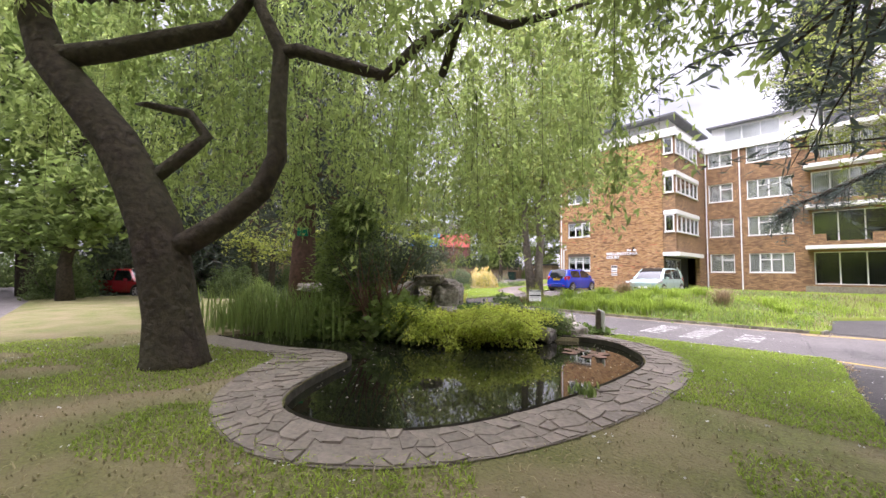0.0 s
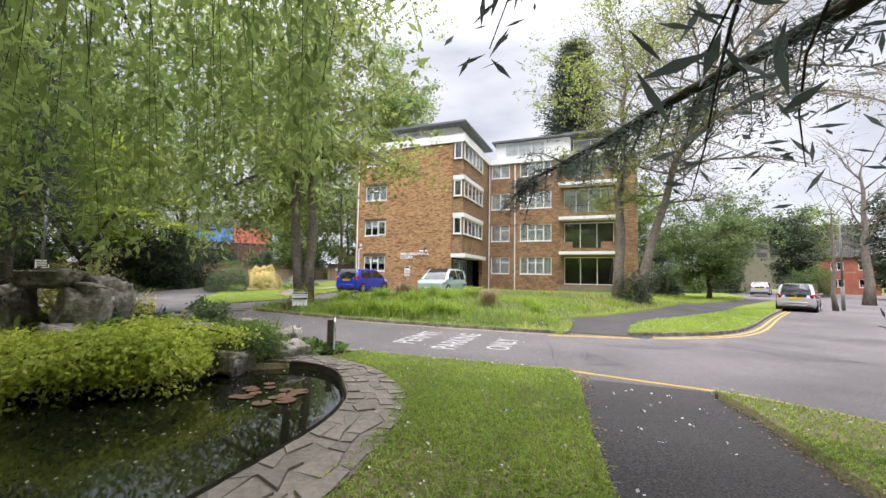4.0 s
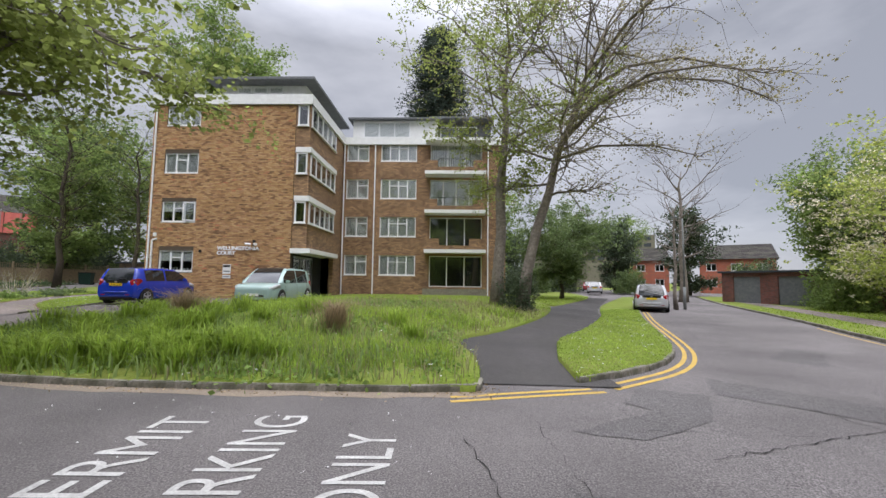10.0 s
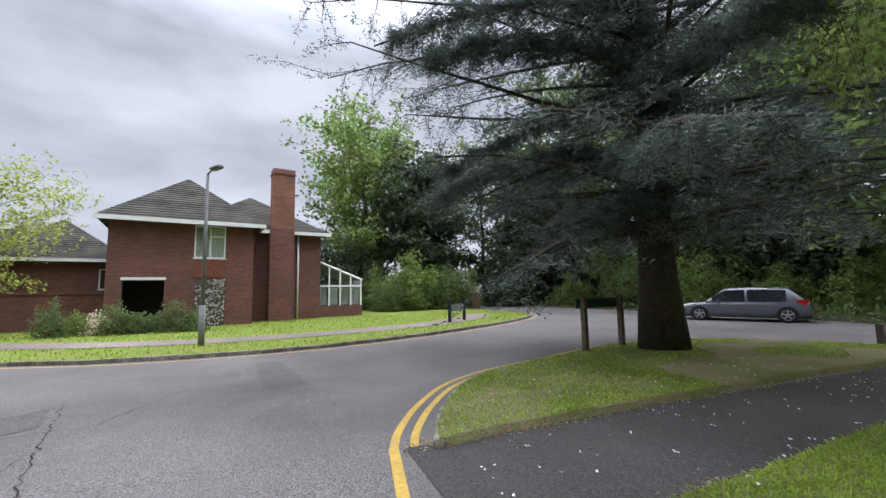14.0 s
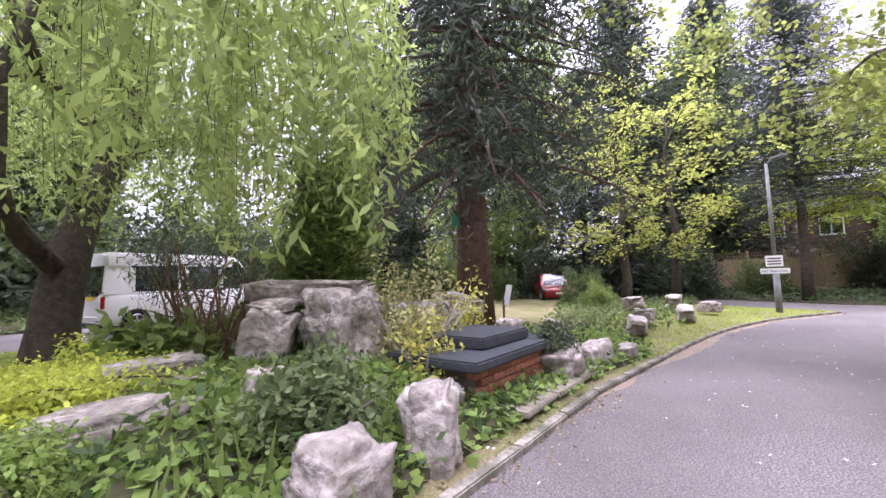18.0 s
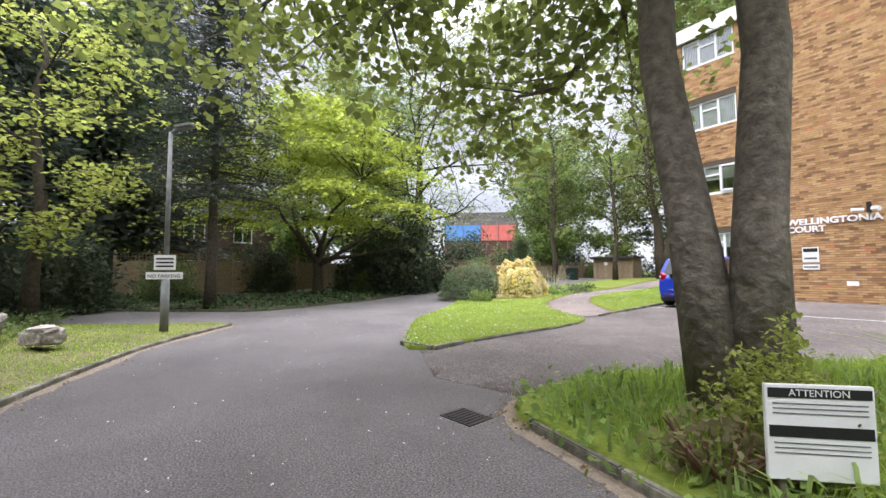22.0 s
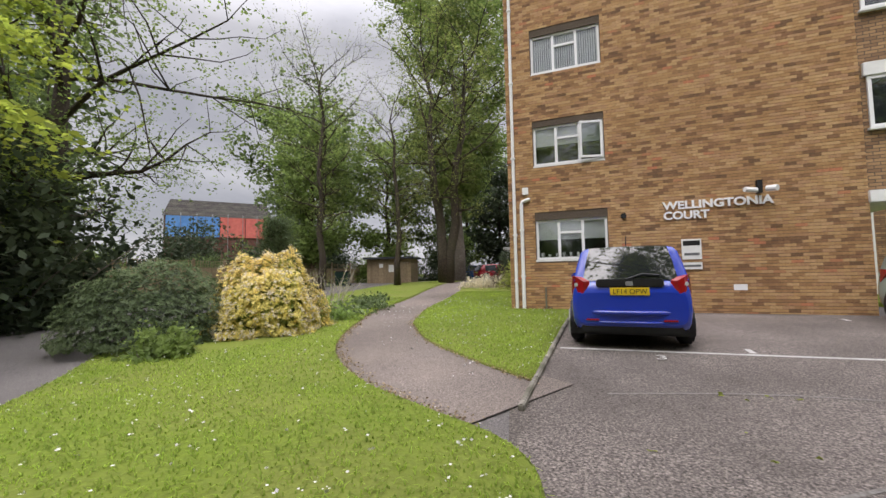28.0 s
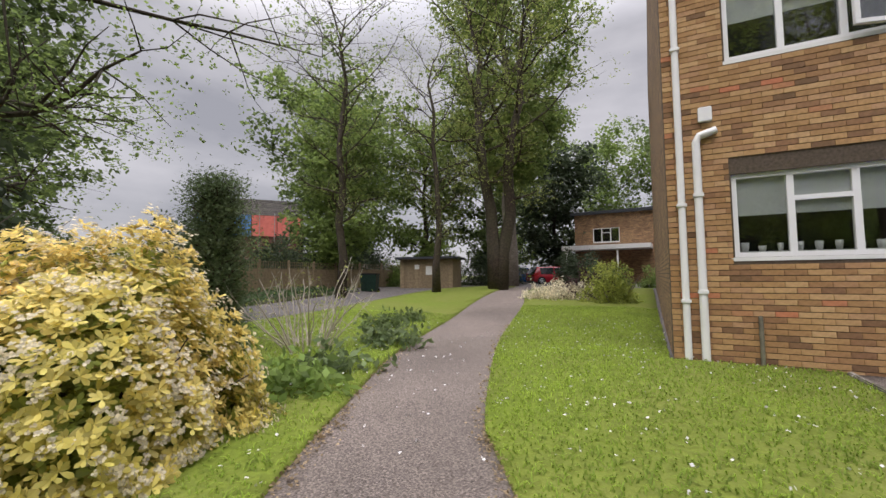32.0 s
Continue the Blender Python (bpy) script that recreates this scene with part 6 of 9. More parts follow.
def whorl_bush(name, base, size, seed, label, leaves, shoots=1500, per=7, leaf=0.085, blossom=None, inner=None, lump=0.12):
    """A dense rounded shrub of leafy shoot tips over inner leaves coloured darker as shade, with stems below."""
    rng = np.random.default_rng(seed)
    root = thing(name, label, "shrub", base, "shrubs")
    bm = bmesh.new()
    for k in range(14):
        a = 2.4 * k
        p, r = branch(rng, (0.1 * math.cos(a), 0.1 * math.sin(a), -0.05), (math.cos(a) * size[0], math.sin(a) * size[1], size[2] * rng.uniform(0.5, 1.8)), size[2] * 0.75, 0.022, 0.12, 4)
        tube(p, r, 5, bm)
    part("stem_frame", bm, M_BARKD, root)
    o = rng.uniform(0, 9, 3)

    def dome(m, depth):
        d = rng.normal(0, 1, (m, 3))
        d[:, 2] = np.abs(d[:, 2]) * 1.05 - 0.12
        d /= np.linalg.norm(d, axis=1)[:, None]
        w = 1 + lump * (np.sin(d[:, 0] * 5 + o[0]) * np.sin(d[:, 1] * 5.5 + o[1]) + 0.7 * np.sin(d[:, 0] * 12 + d[:, 2] * 10 + o[2]) * np.sin(d[:, 1] * 11 + o[0]))
        c = d * (w * (1 - depth * rng.random(m) ** 1.6))[:, None] * np.array([size[0] / 2, size[1] / 2, size[2]])
        c[:, 2] = np.maximum(c[:, 2], 0.06 + 0.1 * rng.random(m))
        n = d / np.array([size[0] / 2, size[1] / 2, size[2]]) + np.array([0, 0, 0.45]) + rng.normal(0, 0.25, (m, 3))
        return c, n / np.linalg.norm(n, axis=1)[:, None]
    c, n = dome(shoots, 0.16)
    v, f = whorls(rng, c, n, leaf, per)
    mesh_np("foliage", v, f, leaves, root)
    # inner leaves take a darker colour, which paints the shade inside the bush
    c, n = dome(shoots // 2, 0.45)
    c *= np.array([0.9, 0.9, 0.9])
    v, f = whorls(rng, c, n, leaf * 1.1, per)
    mesh_np("inner_foliage", v, f, inner or leaves, root, "inner leaves in a darker colour as painted shade")
    if blossom:
        c, n = dome(shoots // 3, 0.03)
        c = np.repeat(c + n * 0.03, 4, 0) + rng.normal(0, 0.022, (len(c) * 4, 3))
        v, f = whorls(rng, c, np.repeat(n, 4, 0), 0.02, 5, (0.1, 0.4), 0.8)
        mesh_np("blossom", v, f, blossom, root, "small cream flowers")
    return root

# ---- large trees ----
conifer("cedar", (23.3, -26.8, 0.1), 15, 7.2, 41, "broad old cedar with level blue-green branches", L_CEDAR, M_BARKD, 0.4, 0.17, 14, 9, 340, 0.085, 0.1, taper=False, fine=5, needles=8,
        limbs=(([(23.3, -26.8, 4.6), (21.6, -24.8, 3.7), (19.6, -23.0, 3.0), (18.7, -22.35, 2.8), (18.2, -22.05, 2.62), (17.7, -21.95, 2.42), (17.35, -21.93, 2.28)], [0.1, 0.08, 0.055, 0.04, 0.03, 0.02, 0.008]),
               ([(23.3, -26.8, 5.2), (21.5, -25.5, 5.4), (19.6, -24.6, 4.8), (18.2, -24.0, 4.3)], [0.1, 0.08, 0.05, 0.02]),
               ([(23.3, -26.8, 6.5), (23.1, -24.6, 6.7), (22.9, -22.6, 6.3), (22.8, -21.0, 5.6)], [0.1, 0.08, 0.05, 0.02]),
               ([(23.3, -26.8, 8.0), (24.1, -24.4, 8.4), (24.9, -22.2, 8.0), (25.4, -20.6, 7.4)], [0.1, 0.08, 0.05, 0.02]),
               ([(23.3, -26.8, 7.2), (21.9, -24.9, 7.5), (20.6, -23.2, 7.0), (19.7, -22.0, 6.3)], [0.1, 0.08, 0.05, 0.02]),
               ([(23.3, -26.8, 4.4), (23.7, -24.7, 4.5), (24.1, -22.9, 4.0), (24.4, -21.6, 3.3)], [0.09, 0.07, 0.04, 0.02]),
               ([(23.3, -26.8, 5.6), (24.9, -25.2, 5.8), (26.3, -23.8, 5.3), (27.3, -22.6, 4.6)], [0.09, 0.07, 0.04, 0.02]),
               ([(23.3, -26.8, 3.2), (22.7, -25.4, 3.2), (22.2, -24.2, 2.9), (21.8, -23.2, 2.3)], [0.08, 0.06, 0.04, 0.02]),
               ([(23.3, -26.8, 9.4), (22.6, -24.8, 9.8), (22.0, -22.6, 9.5), (21.6, -20.9, 8.8)], [0.09, 0.07, 0.04, 0.02])))
conifer("redwood", (5.2, -23.6, 0.15), 23, 4.2, 42, "tall dark redwood with a straight ringed red-brown trunk", L_YEW, M_BARKR, 0.36, 0.17, 28, 8, 340, 0.26, 0.6, 0.4, slim=0.14)
tree("sycamore", (7.65, -13.74, 0.25), 13, 5.6, 43, "twin-stemmed tree with grey flaking bark and fresh green leaves", L_SYC, M_BARK, 0.175, 0.4, 15, 7, 22, 0.13, 0.45, (0.2, 0.6), 2, stems=(((-0.11, -0.05), (-1.2, -1.0)), ((0.1, 0.02), (0.7, -0.4))), slim=0.8, clump=6,
     reach_limbs=(([(7.2, -13.1, 6.2), (6.6, -13.9, 5.9), (5.9, -14.8, 5.0), (5.25, -15.5, 4.4), (4.6, -15.8, 4.75), (3.9, -16.4, 4.9), (3, -17, 4.6)], [0.1, 0.09, 0.07, 0.06, 0.045, 0.03, 0.012]),
                  ([(7.2, -13.2, 5.5), (5.6, -12.8, 5.9), (3.6, -12.3, 5.5), (2.2, -11.8, 4.7)], [0.09, 0.07, 0.04, 0.012]),
                  ([(7.5, -13.3, 6.0), (8, -15, 6.3), (8.8, -16.5, 6.0), (9.4, -17.6, 5.4)], [0.09, 0.07, 0.04, 0.012]),
                  ([(7.2, -13.3, 7.0), (5.5, -15, 7.7), (3.8, -16.8, 7.6), (2.2, -18.2, 6.8)], [0.09, 0.07, 0.04, 0.012]),
                  ([(7.2, -13.2, 6.4), (5, -14, 6.8), (2.5, -14.8, 6.6), (0.5, -15, 5.8)], [0.09, 0.07, 0.04, 0.012]),
                  ([(6.9, -13.1, 5.0), (6.3, -13.0, 4.4), (5.75, -13.6, 3.6), (5.1, -13.6, 3.75), (4.4, -13.4, 3.6)], [0.07, 0.05, 0.035, 0.025, 0.01]),
                  ([(6.8, -13.2, 7.5), (4.5, -12.0, 8.2), (2.2, -11.0, 8.0), (0.2, -10.2, 7.2)], [0.08, 0.06, 0.04, 0.012]),
                  ([(7.0, -13.2, 8.2), (6.0, -16.0, 8.8), (5.4, -18.4, 8.2), (5.0, -20.0, 7.2)], [0.08, 0.06, 0.04, 0.012]),
                  ([(7.8, -12.6, 6.0), (9.5, -11.5, 6.4), (11, -10.8, 5.6)], [0.08, 0.05, 0.015]),
                  ([(7.6, -12.7, 5.6), (8.9, -13.9, 6.1), (10.6, -14.8, 5.7), (11.8, -15.4, 4.9)], [0.08, 0.06, 0.035, 0.012])))
tree("ivy_tree", (18.75, -3.9, 0.3), 14, 5.2, 44, "leaning tree with ivy round its foot and thin young leaves", L_SYC, M_BARK, 0.25, 0.35, 18, 10, 18, 0.13, 0.35, (0.6, 0.4), 1)
tree("ivy_tree", (19.7, -4.3, 0.3), 14, 7.5, 45, "leaning tree with ivy round its foot and thin young leaves", L_BUFF, M_BARK, 0.22, 0.36, 24, 22, 8, 0.08, 0.35, (4.2, 0.6), 1, twig_len=0.65, clump=4, reach_twigs=9,
     reach_limbs=(([(21.5, -4.3, 8.2), (23.2, -5.2, 9.0), (24.8, -6.0, 9.2), (26.4, -6.9, 8.6), (27.6, -7.6, 7.6)], [0.09, 0.075, 0.055, 0.035, 0.012]),
                  ([(21.0, -4.3, 7.4), (22.4, -6.0, 8.2), (23.5, -7.8, 8.4), (24.4, -9.4, 7.8), (25.2, -10.6, 6.9)], [0.09, 0.075, 0.05, 0.03, 0.012]),
                  ([(22.0, -4.2, 9.4), (24.2, -4.2, 10.6), (26.4, -4.4, 10.9), (28.4, -4.8, 10.2), (29.8, -5.2, 9.0)], [0.09, 0.07, 0.05, 0.03, 0.012]),
                  ([(22.4, -4.1, 10.2), (23.6, -6.0, 11.5), (24.8, -8.0, 12.0), (25.8, -9.8, 11.6)], [0.08, 0.06, 0.04, 0.012]),
                  ([(20.8, -4.3, 6.6), (22.6, -5.2, 6.8), (24.2, -6.2, 6.5), (25.6, -7.0, 5.8)], [0.07, 0.05, 0.035, 0.012]),
                  ([(22.6, -4.0, 10.8), (24.4, -2.6, 12.2), (26.2, -1.4, 12.6), (28.0, -0.6, 12.0)], [0.08, 0.06, 0.04, 0.012])))
shrub("ivy_shrub", (19.5, -4.4, 0.25), (1.6, 1.3, 1.5), 46, "dark ivy climbing round the tree foot", L_DARK, 1500, 0.09, "shrubs")
conifer("wellingtonia", (14.9, 23.2, 0), 30, 5.2, 47, "tall dark narrow wellingtonia behind the flats", L_YEW, M_BARKR, 0.6, 0.1, 40, 8, 200, 0.42, 0.1, 0.42, slim=0.25)
tree("beech", (-8.6, 21, 0.2), 27, 7.5, 48, "big fresh green tree behind the flats", L_FRESH, M_BARK, 0.5, 0.3, 24, 8, 56, 0.28, 0.55)
tree("lime_tree", (-7.1, 14.3, 0.65), 19, 5.5, 49, "big double-trunked tree in young leaf beside the path", L_SYC, M_BARKD, 0.36, 0.3, 18, 9, 11, 0.11, 0.55, clump=3, lean=(-0.3, 0.2), trunks=2, stems=(((-0.06, 0), (-2.0, 0.4)), ((0.06, 0), (1.9, 0.3))))
tree("young_tree", (-9.2, 11.2, 0.65), 13, 3.0, 50, "slender tree with thin green leaves", L_SYC, M_BARKD, 0.17, 0.22, 22, 12, 5, 0.085, 0.5, clump=2)
tree("birch", (-13.0, 8.6, 0.65), 15, 4.0, 51, "slender birch with few young leaves", L_SYC, M_BARKD, 0.2, 0.22, 26, 13, 3, 0.08, 0.5, clump=1)
tree("spreading_tree", (-12.9, -4.3, 0.3), 13, 8.8, 52, "wide spreading tree over the fence with airy young leaves", L_FRESH, M_BARKD, 0.36, 0.22, 22, 13, 26, 0.1, 0.6, squash=0.5, clump=4)
layered_tree("maple", (-12.4, -10.9, 0.2), 10.2, 6.3, 53, "bright yellow-green Japanese maple with layered leaves", L_MAPLE, M_BARKD, 0.24, 88, 300, 0.16, 0.34)
conifer("pine", (-7.7, -16.2, 0.2), 13, 2.6, 54, "thin dark conifer beside the drive", L_YEW, M_BARKD, 0.17, 0.3, 20, 6, 240, 0.2, 0.2, 0.4, slim=0.16)
tree("cherry", (-4.4, -22.2, 0.2), 8, 4.4, 55, "light airy tree with pale yellow-green leaves", L_LIME, M_BARKD, 0.17, 0.2, 11, 5, 16, 0.16, 0.3, squash=0.6, clump=8, flat=0.3)
tree("cherry", (-6.5, -20.6, 0.2), 9, 4.2, 56, "light airy tree with pale yellow-green leaves", L_LIME, M_BARKD, 0.16, 0.2, 11, 5, 16, 0.16, 0.3, squash=0.6, clump=8, flat=0.3)
tree("bare_tree", (36.5, 14.2, 0), 12, 5.5, 57, "bare spreading tree beside the road", L_FRESH, M_BARK, 0.3, 0.3, 15, 8, 0)
tree("bare_tree", (30.5, -4.8 + 9, 0), 6.5, 3.2, 58, "bare young tree on the verge", L_FRESH, M_BARK, 0.1, 0.3, 13, 6, 0)
tree("willow_small", (26.5, 15.5, 0), 6, 4.2, 59, "small rounded weeping tree on the lawn", L_MID, M_BARKD, 0.16, 0.3, 14, 7, 40, 0.2, 0.5, droop=0.12)
tree("laburnum", (37.5, -4.6, -0.1), 6.0, 5.6, 60, "yellow-green small tree in the house garden", L_LIME, M_BARK, 0.12, 0.15, 18, 8, 24, 0.15, 0.4, squash=0.45, clump=5)
tree("blossom_tree", (40.0, 1.2, -0.1), 6.4, 3.8, 61, "small tree with white blossom in the house garden", L_PALE, M_BARKD, 0.14, 0.2, 14, 7, 21, 0.13, 0.4)
tree("blossom_tree", (41.0, 4.0, -0.1), 7.5, 3.8, 62, "green tree with pale blossom in the house garden", L_FRESH, M_BARKD, 0.16, 0.15, 16, 7, 42, 0.2, 0.45)

# ---- background trees, copies of four ----
bg = [tree("woodland_tree", (-20, -34, 0.2), 17, 6.5, 71, "tall leafy tree of the wood edge", L_MID, M_BARKD, 0.3, 0.12, 18, 7, 21, 0.4, 0.6),
      tree("woodland_tree", (-12, -41, 0.2), 15, 6.0, 72, "tall fresh green tree of the wood edge", L_FRESH, M_BARKD, 0.28, 0.15, 17, 7, 21, 0.36, 0.6),
      conifer("woodland_conifer", (-9, -40, 0.2), 19, 4.5, 73, "tall dark conifer of the wood edge", L_YEW, M_BARKD, 0.32, 0.05, 26, 7, 60, 0.42, 0.3, 0.6),
      tree("woodland_tree", (33, -45, 0.2), 12, 5.5, 74, "dark evergreen tree of the wood edge", L_DARK, M_BARKD, 0.25, 0.06, 18, 7, 21, 0.42, 0.6)]
rk = random.Random(9)
SPOTS = [(0, 11, -44), (0, 16, -43.5), (1, 21, -45), (1, 26, -43), (0, 31, -47), (1, 38, -43), (0, 44, -42), (3, 50, -40), (0, 56, -36), (1, 49, -47), (3, 58, -44), (2, 62, -32), (3, 54, -30), (0, 60, -24),
         (1, 52, -23), (3, 50, -27), (0, -20, -22), (2, -16, -27), (1, -11, -31), (0, -14, -44), (1, -24, -8), (2, -22, -19), (0, -26, -2), (3, -19, -21), (1, -16, 22), (1, -19, 15), (0, -12, 26), (0, -24, 20),
         (3, -8, 34), (1, -4, 44), (0, 4, 48), (1, 22, 34), (3, 26, 46), (0, 36, 50), (1, 44, 44), (3, 46, 30), (0, 50, 14), (2, -30, -14), (2, -34, -24), (0, -30, 30), (1, -14, 40), (3, 40, 38),
         (2, -13, -23.5), (0, -36, 2), (3, 8, -48), (3, 22, -49), (2, 35, -49), (1, 60, 22), (0, 30, 58), (1, -4.5, -29.5)]
for k, x, y in SPOTS:
    s = rk.uniform(0.8, 1.2) * (0.6 if x > 44 and y > -5 else 0.75 if y > 20 and x > 15 else 1)
    copy_thing(bg[k], pose(x, y, 0.1, 0, 0, rk.uniform(0, 360)) @ Matrix.Scale(s, 4))
ev = [shrub("laurel", (-16, -24, 0.2), (3.6, 3.2, 3.0), 81, "dense dark evergreen shrub under the trees", L_DARK, 3000, 0.17), shrub("hedge_shrub", (-20, -30, 0.2), (3.2, 3.0, 2.4), 82, "mid-green bushy shrub of the wood edge", L_MID, 3000, 0.15),
      shrub("bright_shrub", (-24, -31, 0.2), (2.6, 2.4, 2.0), 83, "fresh green bushy shrub under the trees", L_FRESH, 2400, 0.14)]
for k, x, y, s in [(1, 3, -40.5, 1.3), (1, 8, -40, 1.0), (2, 13, -41, 1.4), (1, 23.5, -42, 1.1), (2, 27, -43, 1.4), (2, 31, -42.5, 1.0), (2, 35, -41.5, 1.4), (1, 40, -40.5, 1.2), (2, 45, -39.5, 1.1), (0, 50, -36, 1.6),
                   (2, 46, -26, 1.8), (2, 47.5, -23.5, 1.3), (0, 50, -20, 2.0), (1, 46, -29.5, 1.2), (1, -3, -38.5, 1.2), (2, -9, -37.5, 1.3), (2, -14, -37.5, 1.2), (0, -19, -37.5, 1.5), (1, -26, -37, 1.4),
                   (0, -9.5, -20.5, 0.9), (1, -11.5, -17.5, 0.7), (0, -12.3, -5.4, 1.6), (0, -12.9, -7.4, 1.2), (0, -15.6, -6.2, 0.9), (0, -15.8, -4.2, 1.0), (1, -14.2, -8.6, 0.55), (2, -12.2, -6.6, 0.5), (2, -13.4, -4.2, 0.45), (0, -17, -12.5, 0.9), (2, -19, 0.5, 1.2), (1, -20.5, 7, 1.1),
                   (0, -21, 12, 1.3), (2, -17, 19.5, 1.2), (1, -14.5, 22.5, 1.1), (0, -11, 24, 1.2), (2, 0.5, 19.5, 0.8), (1, 40, -8.5, 0.5), (2, 38.3, -6.3, 0.5), (2, 39.5, 3.0, 1.0), (1, 41.5, -0.5, 1.1), (2, 42, 6.5, 1.2), (2, 46.5, -25.8, 0.9), (2, -1.89, -22.68, 0.45), (1, -3.2, -23.6, 0.6), (1, 44.5, -24, 0.7), (1, 43.6, -1.5, 0.9), (0, 44.5, 7, 1.3), (0, 42.5, 13.5, 1.0), (1, 46.5, 20, 1.4),
                   (1, -7, -30.2 + 0.5, 0.8), (0, -10, -28, 1.0), (0, -12, -24.5, 0.9), (0, 23.8, 22, 1.0), (1, 27.5, 33, 1.4), (2, 20, 40, 1.6), (0, 33, 40, 1.4), (1, 40, 33, 1.2), (0, -4.5, 24, 1.0), (1, -2.2, 21, 0.8)]:
    copy_thing(ev[k], pose(x, y, 0.1, 0, 0, rk.uniform(0, 360)) @ Matrix.Scale(s, 4))
for q in range(19):
    x, y = -26 + 4.6 * q, -46.5 + (q % 2) * 1.5 + (0.3 * max(0, q - 14) ** 2)
    copy_thing(ev[(0, 1, 0, 2)[q % 4]], pose(x, y, 0.1, 0, 0, rk.uniform(0, 360)) @ Matrix.Scale(rk.uniform(1.9, 2.4), 4))
for q in range(12):
    x, y = -27 + 0.6 * (q % 3), -32 + 6 * q
    copy_thing(ev[(1, 0, 2)[q % 3]], pose(x, y, 0.1, 0, 0, rk.uniform(0, 360)) @ Matrix.Scale(rk.uniform(1.5, 2.0), 4))
rh = shrub("rhododendron", (20.6, -41.0, 0.2), (5.0, 4.0, 3.4), 84, "large shrub covered in cream blossom beyond the road", L_PALE, 1500, 0.15)
shrub("rhododendron_leaf", (20.6, -41.2, 0.2), (5.0, 4.0, 3.35), 85, "dark leaves of the cream-flowered shrub", L_MID, 3600, 0.15)
shrub("laurel", (4.2, -39.5, 0), (11, 3.2, 4.6), 187, "tall dark evergreen shrub behind the road", L_DARK, 4200, 0.26)
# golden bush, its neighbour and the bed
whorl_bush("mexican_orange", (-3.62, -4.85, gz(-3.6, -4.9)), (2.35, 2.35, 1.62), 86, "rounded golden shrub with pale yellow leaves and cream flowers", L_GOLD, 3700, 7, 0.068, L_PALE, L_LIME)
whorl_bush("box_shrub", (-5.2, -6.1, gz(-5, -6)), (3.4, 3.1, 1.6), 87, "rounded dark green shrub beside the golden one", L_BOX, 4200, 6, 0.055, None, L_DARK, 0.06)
shrub("low_shrub", (-3.55, -7.1, 0.08), (1.1, 0.8, 0.5), 88, "low leafy green plant before the shrubs", L_FRESH, 700, 0.1)
dead = thing("bare_shrub", "bare pale-stemmed shrub with few buds", "shrub", (-4.45, -1.85, 0.1), "shrubs")
rd = np.random.default_rng(14)
bm, tips = bmesh.new(), []
for k in range(26):
    a = 2.4 * k
    p, r = branch(rd, (0.1 * math.cos(a), 0.1 * math.sin(a), 0), (0.8 * math.cos(a), 0.8 * math.sin(a), 1.3), rd.uniform(1.2, 1.9), 0.018, 0.13, 6, 0.04)
    tube(p, r, 4, bm)
    for q in (2, 3, 4, 5):
        p2, r2 = branch(rd, p[q], rd.normal(0, 1, 3) + np.array([0, 0, 1.0]), 0.4, 0.006, 0.2, 3)
        tube(p2, r2, 3, bm)
        tips += p2[1:]
part("stem_frame", bm, M_TWIG, dead)
v, f = leaf_cloud(rd, tips, (0.03, 0.03, 0.03), 2, 0.04)
mesh_np("buds", v, f, L_LIME, dead)
for k, (x, y, sx, h, lv, lb_) in enumerate(((-3.2, -3.35, 1.1, 0.5, L_COVER, "leafy green border plant beside the path"), (-3.45, -2.5, 1.2, 0.42, L_IVYP, "broad-leaved green border plant beside the path"), (-3.75, -0.7, 1.2, 0.55, L_IVYP, "broad-leaved green border plant beside the path"),
                                            (-5.0, 0.9, 1.0, 0.55, L_MID, "border plant with dark flower heads"), (-5.2, 2.2, 1.0, 0.5, L_MID, "low border plant beside the path"))):
    shrub("border_plant", (x, y, 0.1), (sx, sx, h), 90 + k, lb_, lv, 420, 0.13, stems=5)
shrub("variegated_shrub", (-2.9, 9.5, 0.45), (2.8, 1.6, 0.75), 96, "low pale variegated shrub by the path bend", L_PALE, 1600, 0.1)
shrub("green_shrub", (-1.0, 8.5, 0.45), (1.7, 1.5, 1.5), 97, "leafy yellow-green shrub by the wall", L_LIME, 1500, 0.1)
shrub("purple_shrub", (-1.9, 9.9, 0.45), (2.0, 1.6, 1.2), 98, "dark purplish shrub by the wall", leafmat("purple_leaf", (0.1, 0.045, 0.05), (0.05, 0.025, 0.03)), 1300, 0.1)
conifer("cypress", (-5.6, -2.6, 0.2), 2.75, 0.34, 100, "clipped dark columnar cypress behind the golden shrub", L_BOX, M_BARKD, 0.06, 0.02, 30, 8, 150, 0.055, -0.3, 0.25)
for k, (x, y, s) in enumerate(((-12.2, -8.4, 1.2), (-13.6, -5.0, 1.1), (-14.4, -2.6, 0.9))):
    shrub("clipped_bush", (x, y, 0.2), (1.3 * s, 1.2 * s, 1.1 * s), 104 + k, "rounded fresh green bush in the bed", L_FRESH, 1500, 0.08, lump=0.12)
shrub("brown_shrub", (7.9, -14.85, 0.13), (0.6, 0.5, 0.45), 108, "thin bare shrub with brown stems by the kerb", L_BUFF, 90, 0.07, stems=30, bark=M_BROWNTWIG)
shrub("spotted_laurel", (8.1, -14.4, 0.2), (0.65, 0.6, 0.7), 109, "small yellow-green shrub at the tree foot", L_LIME, 1300, 0.05)
